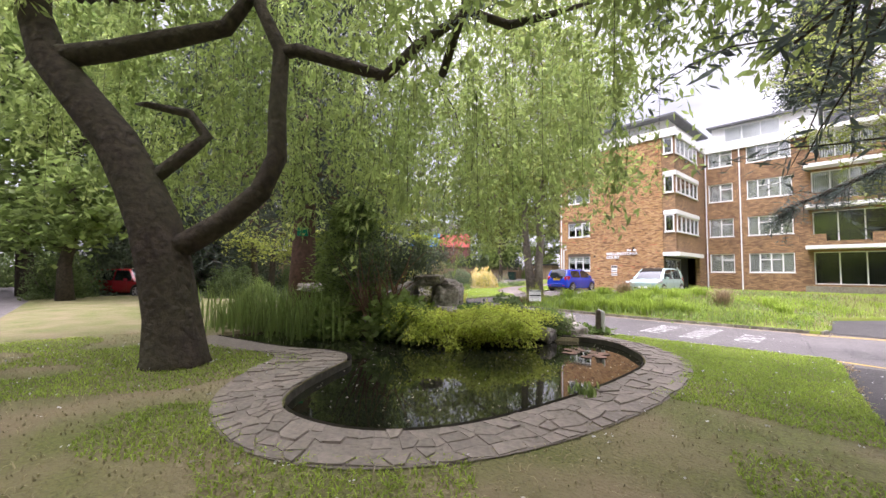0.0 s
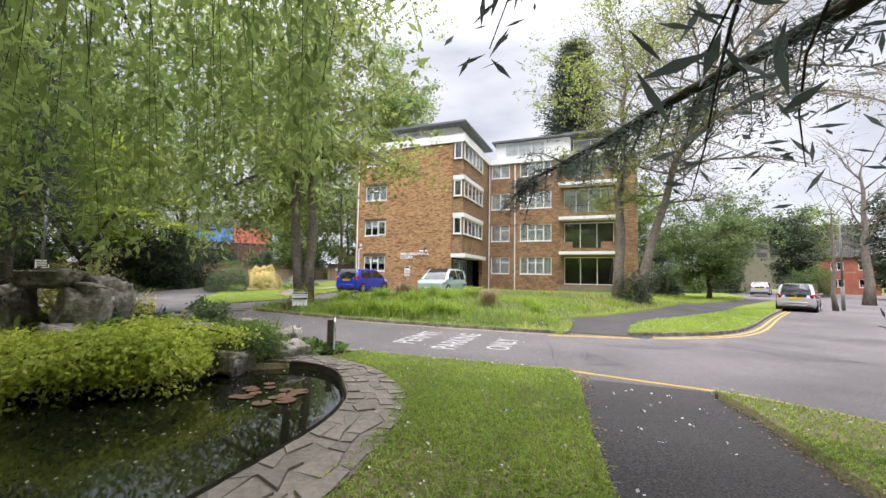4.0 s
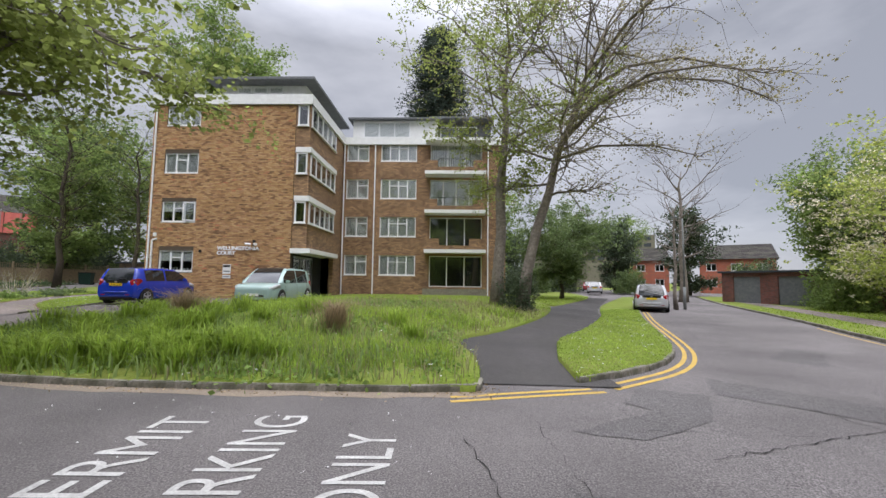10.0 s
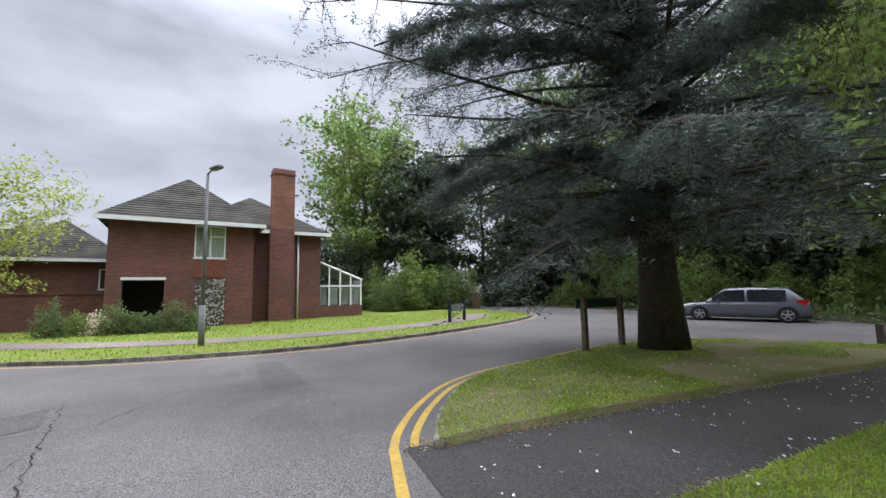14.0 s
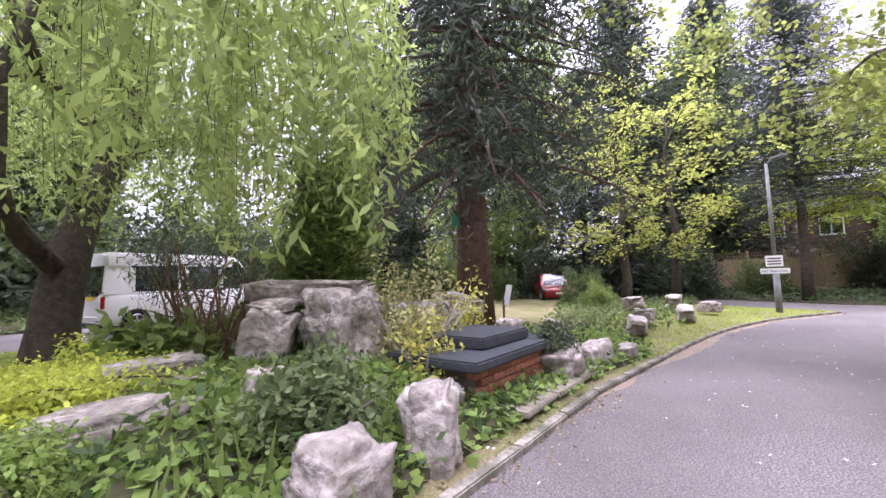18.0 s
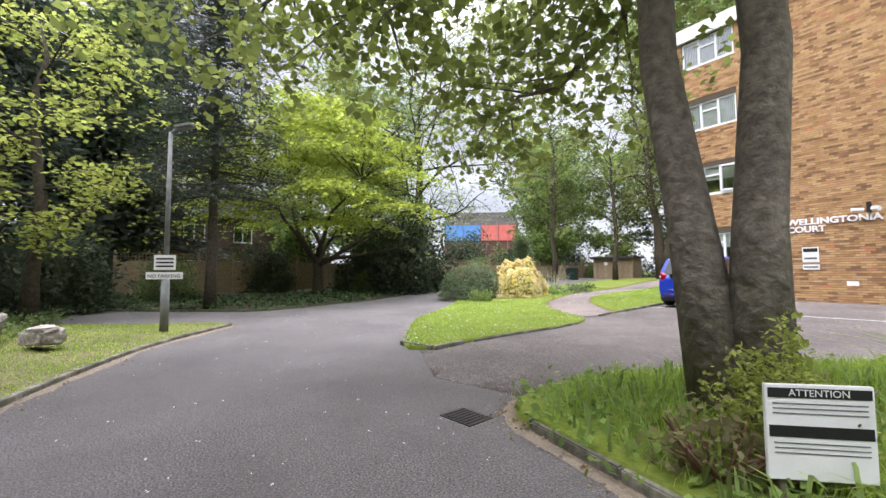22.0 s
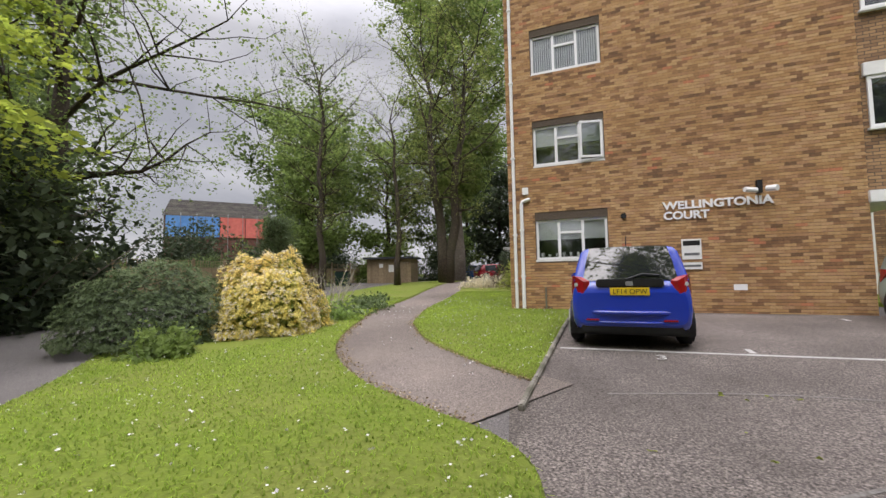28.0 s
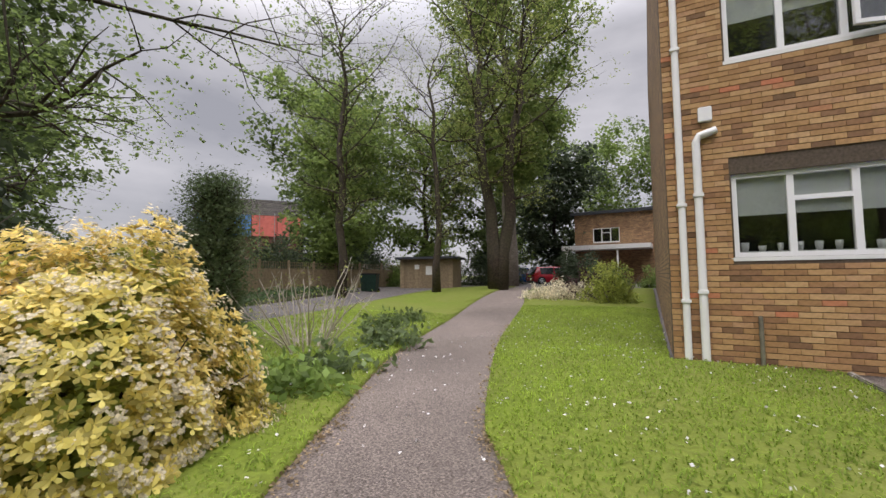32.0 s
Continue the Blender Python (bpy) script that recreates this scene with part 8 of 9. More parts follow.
def car(name, label, m, L, W, H, colour, belt=0.56, nose=0.24, tail=0.06, roof0=0.36, roof1=0.9, plate_y="", bonnet=0.52, boot=None, group="parked cars", van=False):
    """A car along +x with its nose at x = L / 2: body skin, cabin with panes between its pillars, wheels in arches, lamps, bumpers."""
    root = thing(name, label, "van" if van else "car", (0, 0, 0), group)
    pm = paint(name + "_paint", colour)
    boot = belt + 0.02 if boot is None else boot
    hb, bl, bt, hw = bonnet * H, belt * H, boot * H, W / 2
    x = lambda u: (0.5 - u) * L
    ku = (0, 0.012, 0.04, 0.1, max(nose, 0.105), max(nose, 0.105) + 0.1, 0.5, 0.7, 0.88, 0.955, 0.985, 1.0)
    kt = (hb * 0.72, hb * 0.87, hb * 0.95, hb * 1.02, hb + (bl - hb) * 0.8, bl, bl, bl + 0.01, bt + 0.02, bt, bt * 0.96, bt * 0.8)
    kb = (0.3, 0.24, 0.2, 0.18, 0.17, 0.17, 0.17, 0.17, 0.18, 0.21, 0.26, 0.34)
    kw = (0.7, 0.84, 0.92, 0.965, 0.985, 1, 1, 0.995, 0.98, 0.955, 0.925, 0.86)
    at = lambda u: (float(np.interp(u, ku, kb)), float(np.interp(u, ku, kt)), hw * float(np.interp(u, ku, kw)))

    def skin(u, k, q, s, out=0.0):
        zb, zt, w = at(u)
        return (x(u), s * (w * k + out), zb + (zt - zb) * q)
    us = sorted({*ku, 0.005, 0.025, 0.07, 0.15, 0.25, 0.4, 0.6, 0.8, 0.92, 0.972, 0.993})
    rings = [[skin(u, k, q, -1) for k, q in BODY_RING] + [skin(u, k, q, 1) for k, q in BODY_RING[-2:0:-1]] for u in us]
    bm = loft(rings)
    part("body", bm, pm, root, "", True)
    gr = 1 - tail * 0.35
    zk = ((nose, bl), (nose + 0.5 * (roof0 - nose), bl + 0.62 * (0.965 * H - bl)), (roof0, 0.965 * H), ((roof0 + roof1) / 2, H - 0.016), (roof1, 0.955 * H), (0.5 * roof1 + 0.5 * gr, bl + 0.55 * (0.955 * H - bl)), (gr, bl + 0.015))
    top = lambda u: float(np.interp(u, [p[0] for p in zk], [p[1] for p in zk]))
    wb, wt = hw * 0.945, hw * 0.77
    wide = lambda z: wb + (wt - wb) * min(1, max(0, (z - bl) / (0.965 * H - bl))) ** 1.25
    cp, dp = (0.545, 0.565), (gr - 0.13, gr - 0.045)
    gs = sorted({nose, nose + 0.3 * (roof0 - nose), nose + 0.65 * (roof0 - nose), roof0, roof0 + 0.04, *cp, 0.7, roof1 - 0.03, roof1, dp[0], dp[1], 0.5 * roof1 + 0.5 * gr, gr})

    def ring(u):
        z = max(top(u), bl + 0.004)
        pinch = 1 - 0.05 * max(0, (u - 0.85) / 0.15)
        w = wide(z) * pinch
        zc = bl + (z - bl) * 0.86
        return [(wb * pinch + 0.004, bl - 0.05), (wb * pinch, bl), (wide(zc) * pinch, zc), (w * 0.955, z - 0.25 * (z - zc)), (w * 0.83, z), (w * 0.42, z + 0.012), (0, z + 0.016)]
    cabin, panes, last = [], {}, None
    for a, b in zip(gs, gs[1:]):
        ra, rb_, mid = ring(a), ring(b), (a + b) / 2
        for s in (-1, 1):
            for j in range(6):
                q = [(x(a), s * ra[j][0], ra[j][1]), (x(a), s * ra[j + 1][0], ra[j + 1][1]), (x(b), s * rb_[j + 1][0], rb_[j + 1][1]), (x(b), s * rb_[j][0], rb_[j][1])]
                if s > 0:
                    q = q[::-1]
                if j == 1 and mid > nose + 0.25 * (roof0 - nose) and mid < dp[0] and not cp[0] <= mid <= cp[1]:
                    panes.setdefault(("side_window", s, mid < cp[0]), []).append(q)
                elif j > 3 and mid < roof0:
                    panes.setdefault(("windscreen",), []).append(q)
                elif j > 3 and mid > roof1:
                    panes.setdefault(("rear_window",), []).append(q)
                else:
                    cabin.append(q)
    shell(cabin, "cabin", pm, root, "painted roof and pillars")
    for key, cells in panes.items():
        shell(cells, key[0], M_CARGLASS, root, "dark tinted glass")
    wr = 0.3 if not van else 0.33
    for s in (-1, 1):
        for u in (nose + 0.09, 0.555, gr - 0.16):
            part("door_seam", tube([skin(u, k, q, s, 0.0) for k, q in BODY_RING[3:8]], 0.004, 4), M_BLACK, root)
        for u in (0.5, 0.75):
            h = skin(u, 0.99, 0.72, s)
            part("door_handle", box(h[0] - 0.09, h[1] - 0.03, h[2] - 0.014, h[0] + 0.09, h[1] + 0.03, h[2] + 0.014, 0.01), pm, root)
        mx_ = x(nose + 0.1)
        part("mirror", box(mx_ - 0.06, s * (hw + 0.05) - 0.09, bl + 0.0, mx_ + 0.07, s * (hw + 0.05) + 0.09, bl + 0.13, 0.035), pm, root)
        lamp = []
        for u, k0, k1 in ((0.012, 0.52, 0.95), (0.04, 0.6, 0.99), (0.09, 0.93, 1.0), (0.15, 0.985, 1.0)):
            zb, zt, w = at(u)
            lamp.append([(x(u) + 0.012, s * (w * k1 + 0.004), zt * 0.78), (x(u) + 0.012, s * (w * k1 * 0.985 + 0.004), zt * 0.95), (x(u) + 0.012, s * w * k0, zt * 0.965), (x(u) + 0.012, s * w * k0, zt * 0.82)])
        part("headlamp", loft(lamp), M_LAMP_W, root, "clear headlamp", True)
        lamp = []
        for u, k, lo, hi in ((1.0, 0.8, 0.78, 0.98), (0.995, 0.9, 0.745, 1.03), (0.98, 0.965, 0.75, 1.06), (0.955, 0.985, 0.8, 1.07), (0.93, 0.985, 0.88, 1.06), (0.905, 0.98, 0.96, 1.02)):
            w = at(min(u, 0.985))[2]
            lamp.append([(x(u), s * (w * k + 0.007), bt * lo), (x(u), s * (w * k - 0.01), bt * hi), (x(u) + 0.05, s * (w * k - 0.09), bt * hi), (x(u) + 0.05, s * (w * k - 0.09), bt * lo)])
        if van:
            part("tail_lamp", box(-L / 2 - 0.012, s * hw * 0.86 - 0.05, 0.75, -L / 2 + 0.08, s * hw * 0.86 + 0.05, 1.1, 0.015), M_LAMP_R, root, "red tail lamp")
        else:
            part("tail_lamp", loft(lamp), M_LAMP_R, root, "red tail lamp")
        part("lamp_lens", box(x(0.985), s * hw * 0.83 - 0.05, bt * 0.9, x(0.985) - 0.035, s * hw * 0.83 + 0.05, bt * 0.96, 0.012), M_LAMP_W, root, "clear reversing lens")
        part("reflector", box(-L / 2 - 0.022, s * W * 0.3 - 0.09, 0.385, -L / 2 + 0.05, s * W * 0.3 + 0.09, 0.41, 0.006), M_LAMP_R, root)
        for ux in (0.18, 0.84):
            wh = new("wheel")
            wh.parent = root
            wh.location = (x(ux), s * (hw - 0.088), wr)
            ty = bmesh.new()
            bmesh.ops.create_cone(ty, cap_ends=True, segments=32, radius1=wr, radius2=wr, depth=0.2, matrix=pose(0, 0, 0, 90))
            bmesh.ops.bevel(ty, geom=[e for e in ty.edges if len(e.link_faces) == 2 and e.calc_face_angle(0) > 1], offset=0.03, segments=2, affect="EDGES")
            part("tyre", ty, M_TYRE, wh, "", True)
            ri = bmesh.new()
            bmesh.ops.create_cone(ri, cap_ends=True, segments=24, radius1=wr * 0.66, radius2=wr * 0.6, depth=0.02, matrix=pose(0, s * 0.1, 0, -90 * s))
            # the dish's dark colour paints the shadow behind the spokes
            part("rim", ri, M_LINTEL, wh, "wheel dish coloured dark as shadow behind the spokes")
            part("rim_lip", tube([(wr * 0.66 * math.cos(a), s * 0.105, wr * 0.66 * math.sin(a)) for a in (2 * math.pi * q / 24 for q in range(25))], 0.012, 5), M_ALLOY, wh)
            part("hub", tube([(0, s * 0.1, 0), (0, s * 0.12, 0)], 0.05, 12), M_ALLOY, wh)
            for k in range(5):
                a = 2 * math.pi * k / 5 + 0.3
                part("spoke", tube([(0.03 * math.cos(a), s * 0.112, 0.03 * math.sin(a)), (wr * 0.64 * math.cos(a + 0.05), s * 0.11, wr * 0.64 * math.sin(a + 0.05))], [0.034, 0.026], 6), M_ALLOY, wh)
            arc = [(math.cos(a), math.sin(a)) for a in (math.radians(-25 + 230 * q / 16) for q in range(17))]
            ra_ = wr + 0.055
            # black sheet flush with the body side paints the shade of the wheel well
            wa = bmesh.new()
            fr = [wa.verts.new((ra_ * c, s * 0.092, ra_ * n)) for c, n in arc]
            bk_ = [wa.verts.new((ra_ * c, s * -0.1, ra_ * n)) for c, n in arc]
            wa.faces.new(fr if s < 0 else fr[::-1])
            for q in range(16):
                wa.faces.new((fr[q], fr[q + 1], bk_[q + 1], bk_[q]))
            part("wheel_arch", wa, M_BLACK, wh, "wheel arch filled black as the shade of its hollow")
    if van:
        part("upper_panel", box(x(roof1) - 0.1, -wb * 0.93, 0.79 * H, x(roof0 + 0.04), wb * 0.93, 0.985 * H, 0.08), pm, root, "white upper side and roof panel")
        for u in (0.34, 0.6, 0.86):
            for s in (-1, 1):
                part("pillar", box(x(u) - 0.07, s * wb * 0.95 - 0.04, bl, x(u) + 0.07, s * wb * 0.95 + 0.04, 0.8 * H), pm, root)
    lip = [(-L / 2 + 0.3 * abs(k) ** 4 - 0.018, hw * 0.93 * k, 0.5) for k in (q / 8 - 1 for q in range(17))]
    part("bumper_ledge", tube(lip, 0.035, 8), pm, root, "", True)
    part("bumper_lip", tube([(px + 0.005, py * 0.95, 0.36) for px, py, _ in lip], 0.022, 6), pm, root, "", True)
    part("valance", box(-L / 2 + 0.03, -W * 0.4, 0.2, -L / 2 + 0.2, W * 0.4, 0.35, 0.02), M_BLACK, root)
    part("lower_trim", box(-L / 2 + 0.12, -W * 0.44, 0.17, L / 2 - 0.12, W * 0.44, 0.26), M_BLACK, root)
    part("grille", box(L / 2 - 0.1, -W * 0.27, 0.34, L / 2 + 0.008, W * 0.27, 0.44, 0.01), M_BLACK, root)
    part("garnish", box(-L / 2 - 0.004, -0.45, bt - 0.11, -L / 2 + 0.1, 0.45, bt + 0.01, 0.02), M_BLACK, root, "black tailgate strip")
    part("badge", box(-L / 2 - 0.012, -0.05, bt - 0.09, -L / 2 + 0.0, 0.05, bt - 0.025, 0.008), M_ALLOY, root, "plain chrome badge")
    part("number_plate", box(-L / 2 - 0.016, -0.26, bt - 0.225, -L / 2 + 0.02, 0.26, bt - 0.115, 0.004), M_PLATE_Y, root, "yellow rear number plate")
    if plate_y:
        ob = words(plate_y, 0.1, M_BLACK, root, pose(-L / 2 - 0.018, 0.225, bt - 0.203, 90, 0, -90), 0.001, "plate_lettering")
        ob.matrix_basis = ob.matrix_basis @ Matrix.Diagonal((0.45 / ob.dimensions.x if ob.dimensions.x else 1, 1, 1, 1))
    part("number_plate", box(L / 2 - 0.02, -0.26, 0.38, L / 2 + 0.02, 0.26, 0.49), M_WHITE, root, "white front number plate")
    part("wiper", tube([(x(gr) - 0.03, 0.05, bl + 0.03), (x(gr) + 0.0, -0.18, bl + 0.11), (x(gr) + 0.0, -0.4, bl + 0.09)], 0.014, 5), M_BLACK, root)
    part("aerial", tube([(x(roof1 - 0.05), 0, 0.955 * H), (x(roof1 - 0.02), 0, 0.955 * H + 0.17)], 0.008, 5), M_BLACK, root)
    root.matrix_basis = m
    return root

car("hatchback", "shiny blue hatchback parked nose to the wall", pose(3.25, -3.05, gz(3.2, -3.4) - 0.01, 0, 0, 90), 3.9, 1.7, 1.53, (0.012, 0.04, 0.4), 0.62, 0.17, 0.05, 0.36, 0.93, "LF14 OPW", 0.56)
car("people_carrier", "pale metallic green people carrier parked nose outwards", pose(8.85, -2.75, gz(8.7, -2.7), 0, 0, -90), 4.4, 1.78, 1.6, (0.33, 0.45, 0.42), 0.57, 0.17, 0.05, 0.36, 0.93, "", 0.55)
car("silver_hatchback", "silver hatchback parked at the kerb", pose(28.5, 3.3, gz(28.5, 3.3), 0, 0, 67), 4.0, 1.74, 1.55, (0.42, 0.43, 0.45), 0.57, 0.2, 0.05, 0.36, 0.92, "", 0.55)
car("silver_saloon", "silver car parked further up the road", pose(34.6, 30.5, 0.0, 0, 0, 70), 4.3, 1.75, 1.48, (0.4, 0.41, 0.43), 0.57, 0.22, 0.07, 0.38, 0.88)
car("red_hatchback", "red car parked far up the road", pose(37.5, 42, 0.0, 0, 0, 75), 4.0, 1.7, 1.5, (0.3, 0.02, 0.03))
car("grey_estate", "dark grey estate car at the road junction", pose(29.4, -37.3, gz(29, -37), 0, 0, 212 - 180), 4.6, 1.84, 1.45, (0.09, 0.1, 0.12), 0.58, 0.24, 0.08, 0.4, 0.86)
car("red_car", "red car parked behind the shrubs", pose(-8.7, -27.0, 0, 0, 0, 35), 4.1, 1.72, 1.48, (0.28, 0.012, 0.02))
car("blue_car", "blue car in the rear car park", pose(-10.5, 30.5, 0.72, 0, 0, 20), 4.1, 1.72, 1.5, (0.03, 0.09, 0.25))
car("red_car", "red car in the rear car park", pose(-6.9, 27, 0.72, 0, 0, 40), 4.0, 1.7, 1.48, (0.35, 0.02, 0.03))
car("silver_car", "silver car in the rear car park", pose(-5.6, 33.5, 0.72, 0, 0, 10), 4.3, 1.75, 1.45, (0.45, 0.46, 0.48))
car("teal_car", "blue-green car in the rear car park", pose(-1.9, 35.5, 0.72, 0, 0, 20), 4.1, 1.72, 1.48, (0.05, 0.15, 0.2))
car("minibus", "white minibus on the road behind the willow", pose(7.2, -34.4, 0, 0, 0, 184), 5.2, 1.95, 2.45, (0.75, 0.75, 0.74), 0.5, 0.1, 0.02, 0.2, 0.97, "", 0.46, 0.5, van=True)

# ---- signs, posts, lamps ----
lane = thing("street_name_sign", "white street name board on a short timber post", "sign", (14.05, -20.42, 0.1), rz=-54 + 180)
part("post", box(-0.06, 0.03, -0.1, 0.06, 0.13, 0.5, 0.008), M_WOOD, lane)
part("board", box(-0.37, 0, 0.06, 0.37, 0.025, 0.5, 0.006), M_WHITE, lane)
words("LAINE CLOSE", 0.105, M_BLACK, lane, pose(-0.335, -0.003, 0.33, 90), 0.002, bold=0.002)
words("Private Road", 0.105, M_BLACK, lane, pose(-0.315, -0.003, 0.205, 90), 0.002, bold=0.001)
part("arrow", box(-0.05, -0.004, 0.135, 0.26, -0.001, 0.152), M_BLACK, lane, "black arrow")
part("arrow_head", loft([[(-0.05, -0.004, 0.115), (-0.05, -0.004, 0.172), (-0.12, -0.004, 0.144)], [(-0.05, -0.001, 0.115), (-0.05, -0.001, 0.172), (-0.12, -0.001, 0.144)]]), M_BLACK, lane)
att = thing("warning_board", "white notice board with black bands on short legs", "sign", (8.36, -14.83, 0.14), rz=46)
part("board", box(-0.3, 0, 0.14, 0.3, 0.03, 0.72, 0.004), M_WHITE, att)
att.matrix_basis = att.matrix_basis @ Matrix.Scale(0.82, 4)
part("band", box(-0.285, -0.004, 0.64, 0.285, -0.001, 0.7), M_BLACK, att)
words("ATTENTION", 0.06, M_WHITE, att, pose(-0.17, -0.006, 0.652, 90), 0.001)
part("band", box(-0.285, -0.004, 0.4, 0.285, -0.001, 0.47), M_BLACK, att)
for z in (0.6, 0.57, 0.54, 0.36, 0.33, 0.3):
    part("bar", box(-0.26, -0.003, z, 0.26, -0.001, z + 0.008), M_LEAD, att, "line of small writing")
for x in (-0.2, 0.2):
    part("leg", box(x - 0.02, 0.032, -0.1, x + 0.02, 0.06, 0.6), M_WOOD, att)

M_POST = mat("post_paint", (0.21, 0.22, 0.21), (0.14, 0.145, 0.14), 0.6, 9, 0.2, c=(0.1, 0.1, 0.09), big=0.4)
def lamp_post(base, h, label, signs=False, arm=(0.6, 0), group="street lamps"):
    root = thing("street_lamp", label, "street lamp", base, group)
    part("base_column", cyl(0, 0, -0.1, 1.2, 0.085, 12), M_POST, root, "", True)
    part("column", cyl(0, 0, 1.2, h, 0.055, 12, None, 0.04), M_POST, root, "", True)
    part("arm", tube([(0, 0, h - 0.02), (arm[0] * 0.5, arm[1] * 0.5, h + 0.05), (arm[0], arm[1], h + 0.06)], 0.025, 8), M_POST, root)
    a = math.degrees(math.atan2(arm[1], arm[0]))
    hd = part("lantern", box(-0.05, -0.1, 0.0, 0.42, 0.1, 0.1, 0.03), M_POST, root, "grey lantern head")
    hd.matrix_basis = pose(arm[0] * 0.6, arm[1] * 0.6, h + 0.02, 0, 0, a)
    return root

np_ = lamp_post((-1.65, -17.55, 0.1), 4.35, "grey steel lamp post with parking signs on the drive", arm=(0.35, 0.25))
part("sign_plate", box(-0.2, -0.09, 1.3, 0.2, -0.075, 1.62), M_WHITE, np_, "white notice").matrix_basis = pose(0, 0, 0, 0, 0, 75)
part("sign_plate", box(-0.34, -0.09, 1.1, 0.34, -0.075, 1.25), M_WHITE, np_, "white no parking plate").matrix_basis = pose(0, 0, 0, 0, 0, 75)
words("NO PARKING", 0.1, M_BLACK, np_, pose(0, 0, 0, 0, 0, 75) @ pose(-0.31, -0.093, 1.135, 90), 0.001)
for z in (1.36, 1.44, 1.52):
    part("bar", box(-0.16, -0.094, z, 0.16, -0.091, z + 0.035), M_BLACK, np_, "line of writing").matrix_basis = pose(0, 0, 0, 0, 0, 75)
lamp_post((-0.1, -32.3, 0.0), 5.0, "grey street lamp on the road behind", arm=(0.3, -0.4))
lamp_post((28.95, -16.2, -0.15), 5.05, "tall street lamp before the brick house", arm=(-0.35, -0.3))
lamp_post((30.3, 2.9, 0.0), 5.2, "street lamp further up the road", arm=(-0.4, 0.1))
for x, y in ((22.1, -31.9), (21.05, -31.95)):
    ob = solo("bollard", box(-0.07, -0.07, -0.2, 0.07, 0.07, 0.5, 0.015), M_WOOD, "square timber bollard at the path end", "bollard", "bollards")
    ob.matrix_basis = pose(x, y, gz(x, y), 0, 0, 12)
log = solo("log", tube([(17.98, -28.65, 0.3), (17.5, -28.75, 0.32), (16.85, -28.9, 0.3)], [0.1, 0.12, 0.1], 10), M_WOOD, "short weathered log lying on the pond lawn", "log", smooth=True)
rb_ = thing("road_name_sign", "dark green board on two timber posts", "sign", (24.1, -25.85, 0.1), rz=108)
for x in (-0.72, 0.72):
    part("post", box(x - 0.06, -0.06, -0.3, x + 0.06, 0.06, 1.05, 0.01), M_WOOD, rb_)
part("board", box(-0.9, -0.08, 0.78, 0.9, -0.062, 1.0), mat("green_board", (0.03, 0.07, 0.05), (0.02, 0.045, 0.035), 0.6, 8, 0.1), rb_, "dark green name board")
rs = thing("road_name_sign", "low name board on two black posts across the road", "sign", (33.6, -25.4, -0.1), rz=-47 + 180)
for x in (-0.7, 0.7):
    part("post", box(x - 0.06, -0.06, -0.2, x + 0.06, 0.06, 1.0, 0.01), M_BLACK, rs)
part("board", box(-0.64, -0.02, 0.5, 0.64, 0.02, 0.8), M_LEAD, rs, "grey name board")
lb2 = solo("litter_bin", loft([[(s * r * math.cos(a), s * r * math.sin(a), z) for a in (math.pi / 4 + math.pi / 2 * k for k in range(4))] for z, r, s in ((0, 0.4, 1), (0.1, 0.42, 1), (0.95, 0.46, 1), (0.97, 0.5, 1), (1.1, 0.5, 1), (1.15, 0.4, 1))]), mat("bin_brown", (0.12, 0.07, 0.045), (0.08, 0.05, 0.035), 0.7, 10, 0.2), "dark brown square litter bin on the verge", "bin")
lb2.matrix_basis = pose(44.5, -30.5, 0)
ws = thing("street_name_sign", "small white street name board on the wood bank", "sign", (24.6, -40.2, 0.3), rz=170)
part("board", box(-0.6, -0.02, 0.35, 0.6, 0.02, 0.62), M_WHITE, ws)
for x in (-0.5, 0.5):
    part("post", box(x - 0.04, 0.022, -0.2, x + 0.04, 0.06, 0.55), M_WOOD, ws)
tag_ = thing("tree_label_sign", "small white information board on a stake by the redwood", "sign", (4.6, -23.2, 0.2), rz=45)
part("stake", box(-0.03, 0, -0.1, 0.03, 0.04, 0.6), M_WOOD, tag_)
part("board", box(-0.2, -0.02, 0.45, 0.2, 0.0, 0.95), M_WHITE, tag_).matrix_basis = pose(0, 0, 0, -12)
tag2 = solo("tree_plaque", box(-0.17, -0.02, 0, 0.17, 0.02, 0.28), mat("green_plaque", (0.0, 0.2, 0.09), (0.0, 0.15, 0.07), 0.5, 6, 0), "green plaque fixed to the redwood trunk", "sign")
tag2.matrix_basis = pose(5.63, -23.82, 2.55, 0, 0, 60)
drain = thing("drain_cover", "iron drain grating in the drive", "drain", (6.02, -15.28, 0.002), rz=8)
part("frame", box(-0.19, -0.15, -0.02, 0.19, 0.15, 0.006), M_BLACK, drain)
for k in range(7):
    part("bar", box(-0.16 + 0.048 * k, -0.13, 0.006, -0.14 + 0.048 * k, 0.13, 0.012), M_LINTEL, drain)

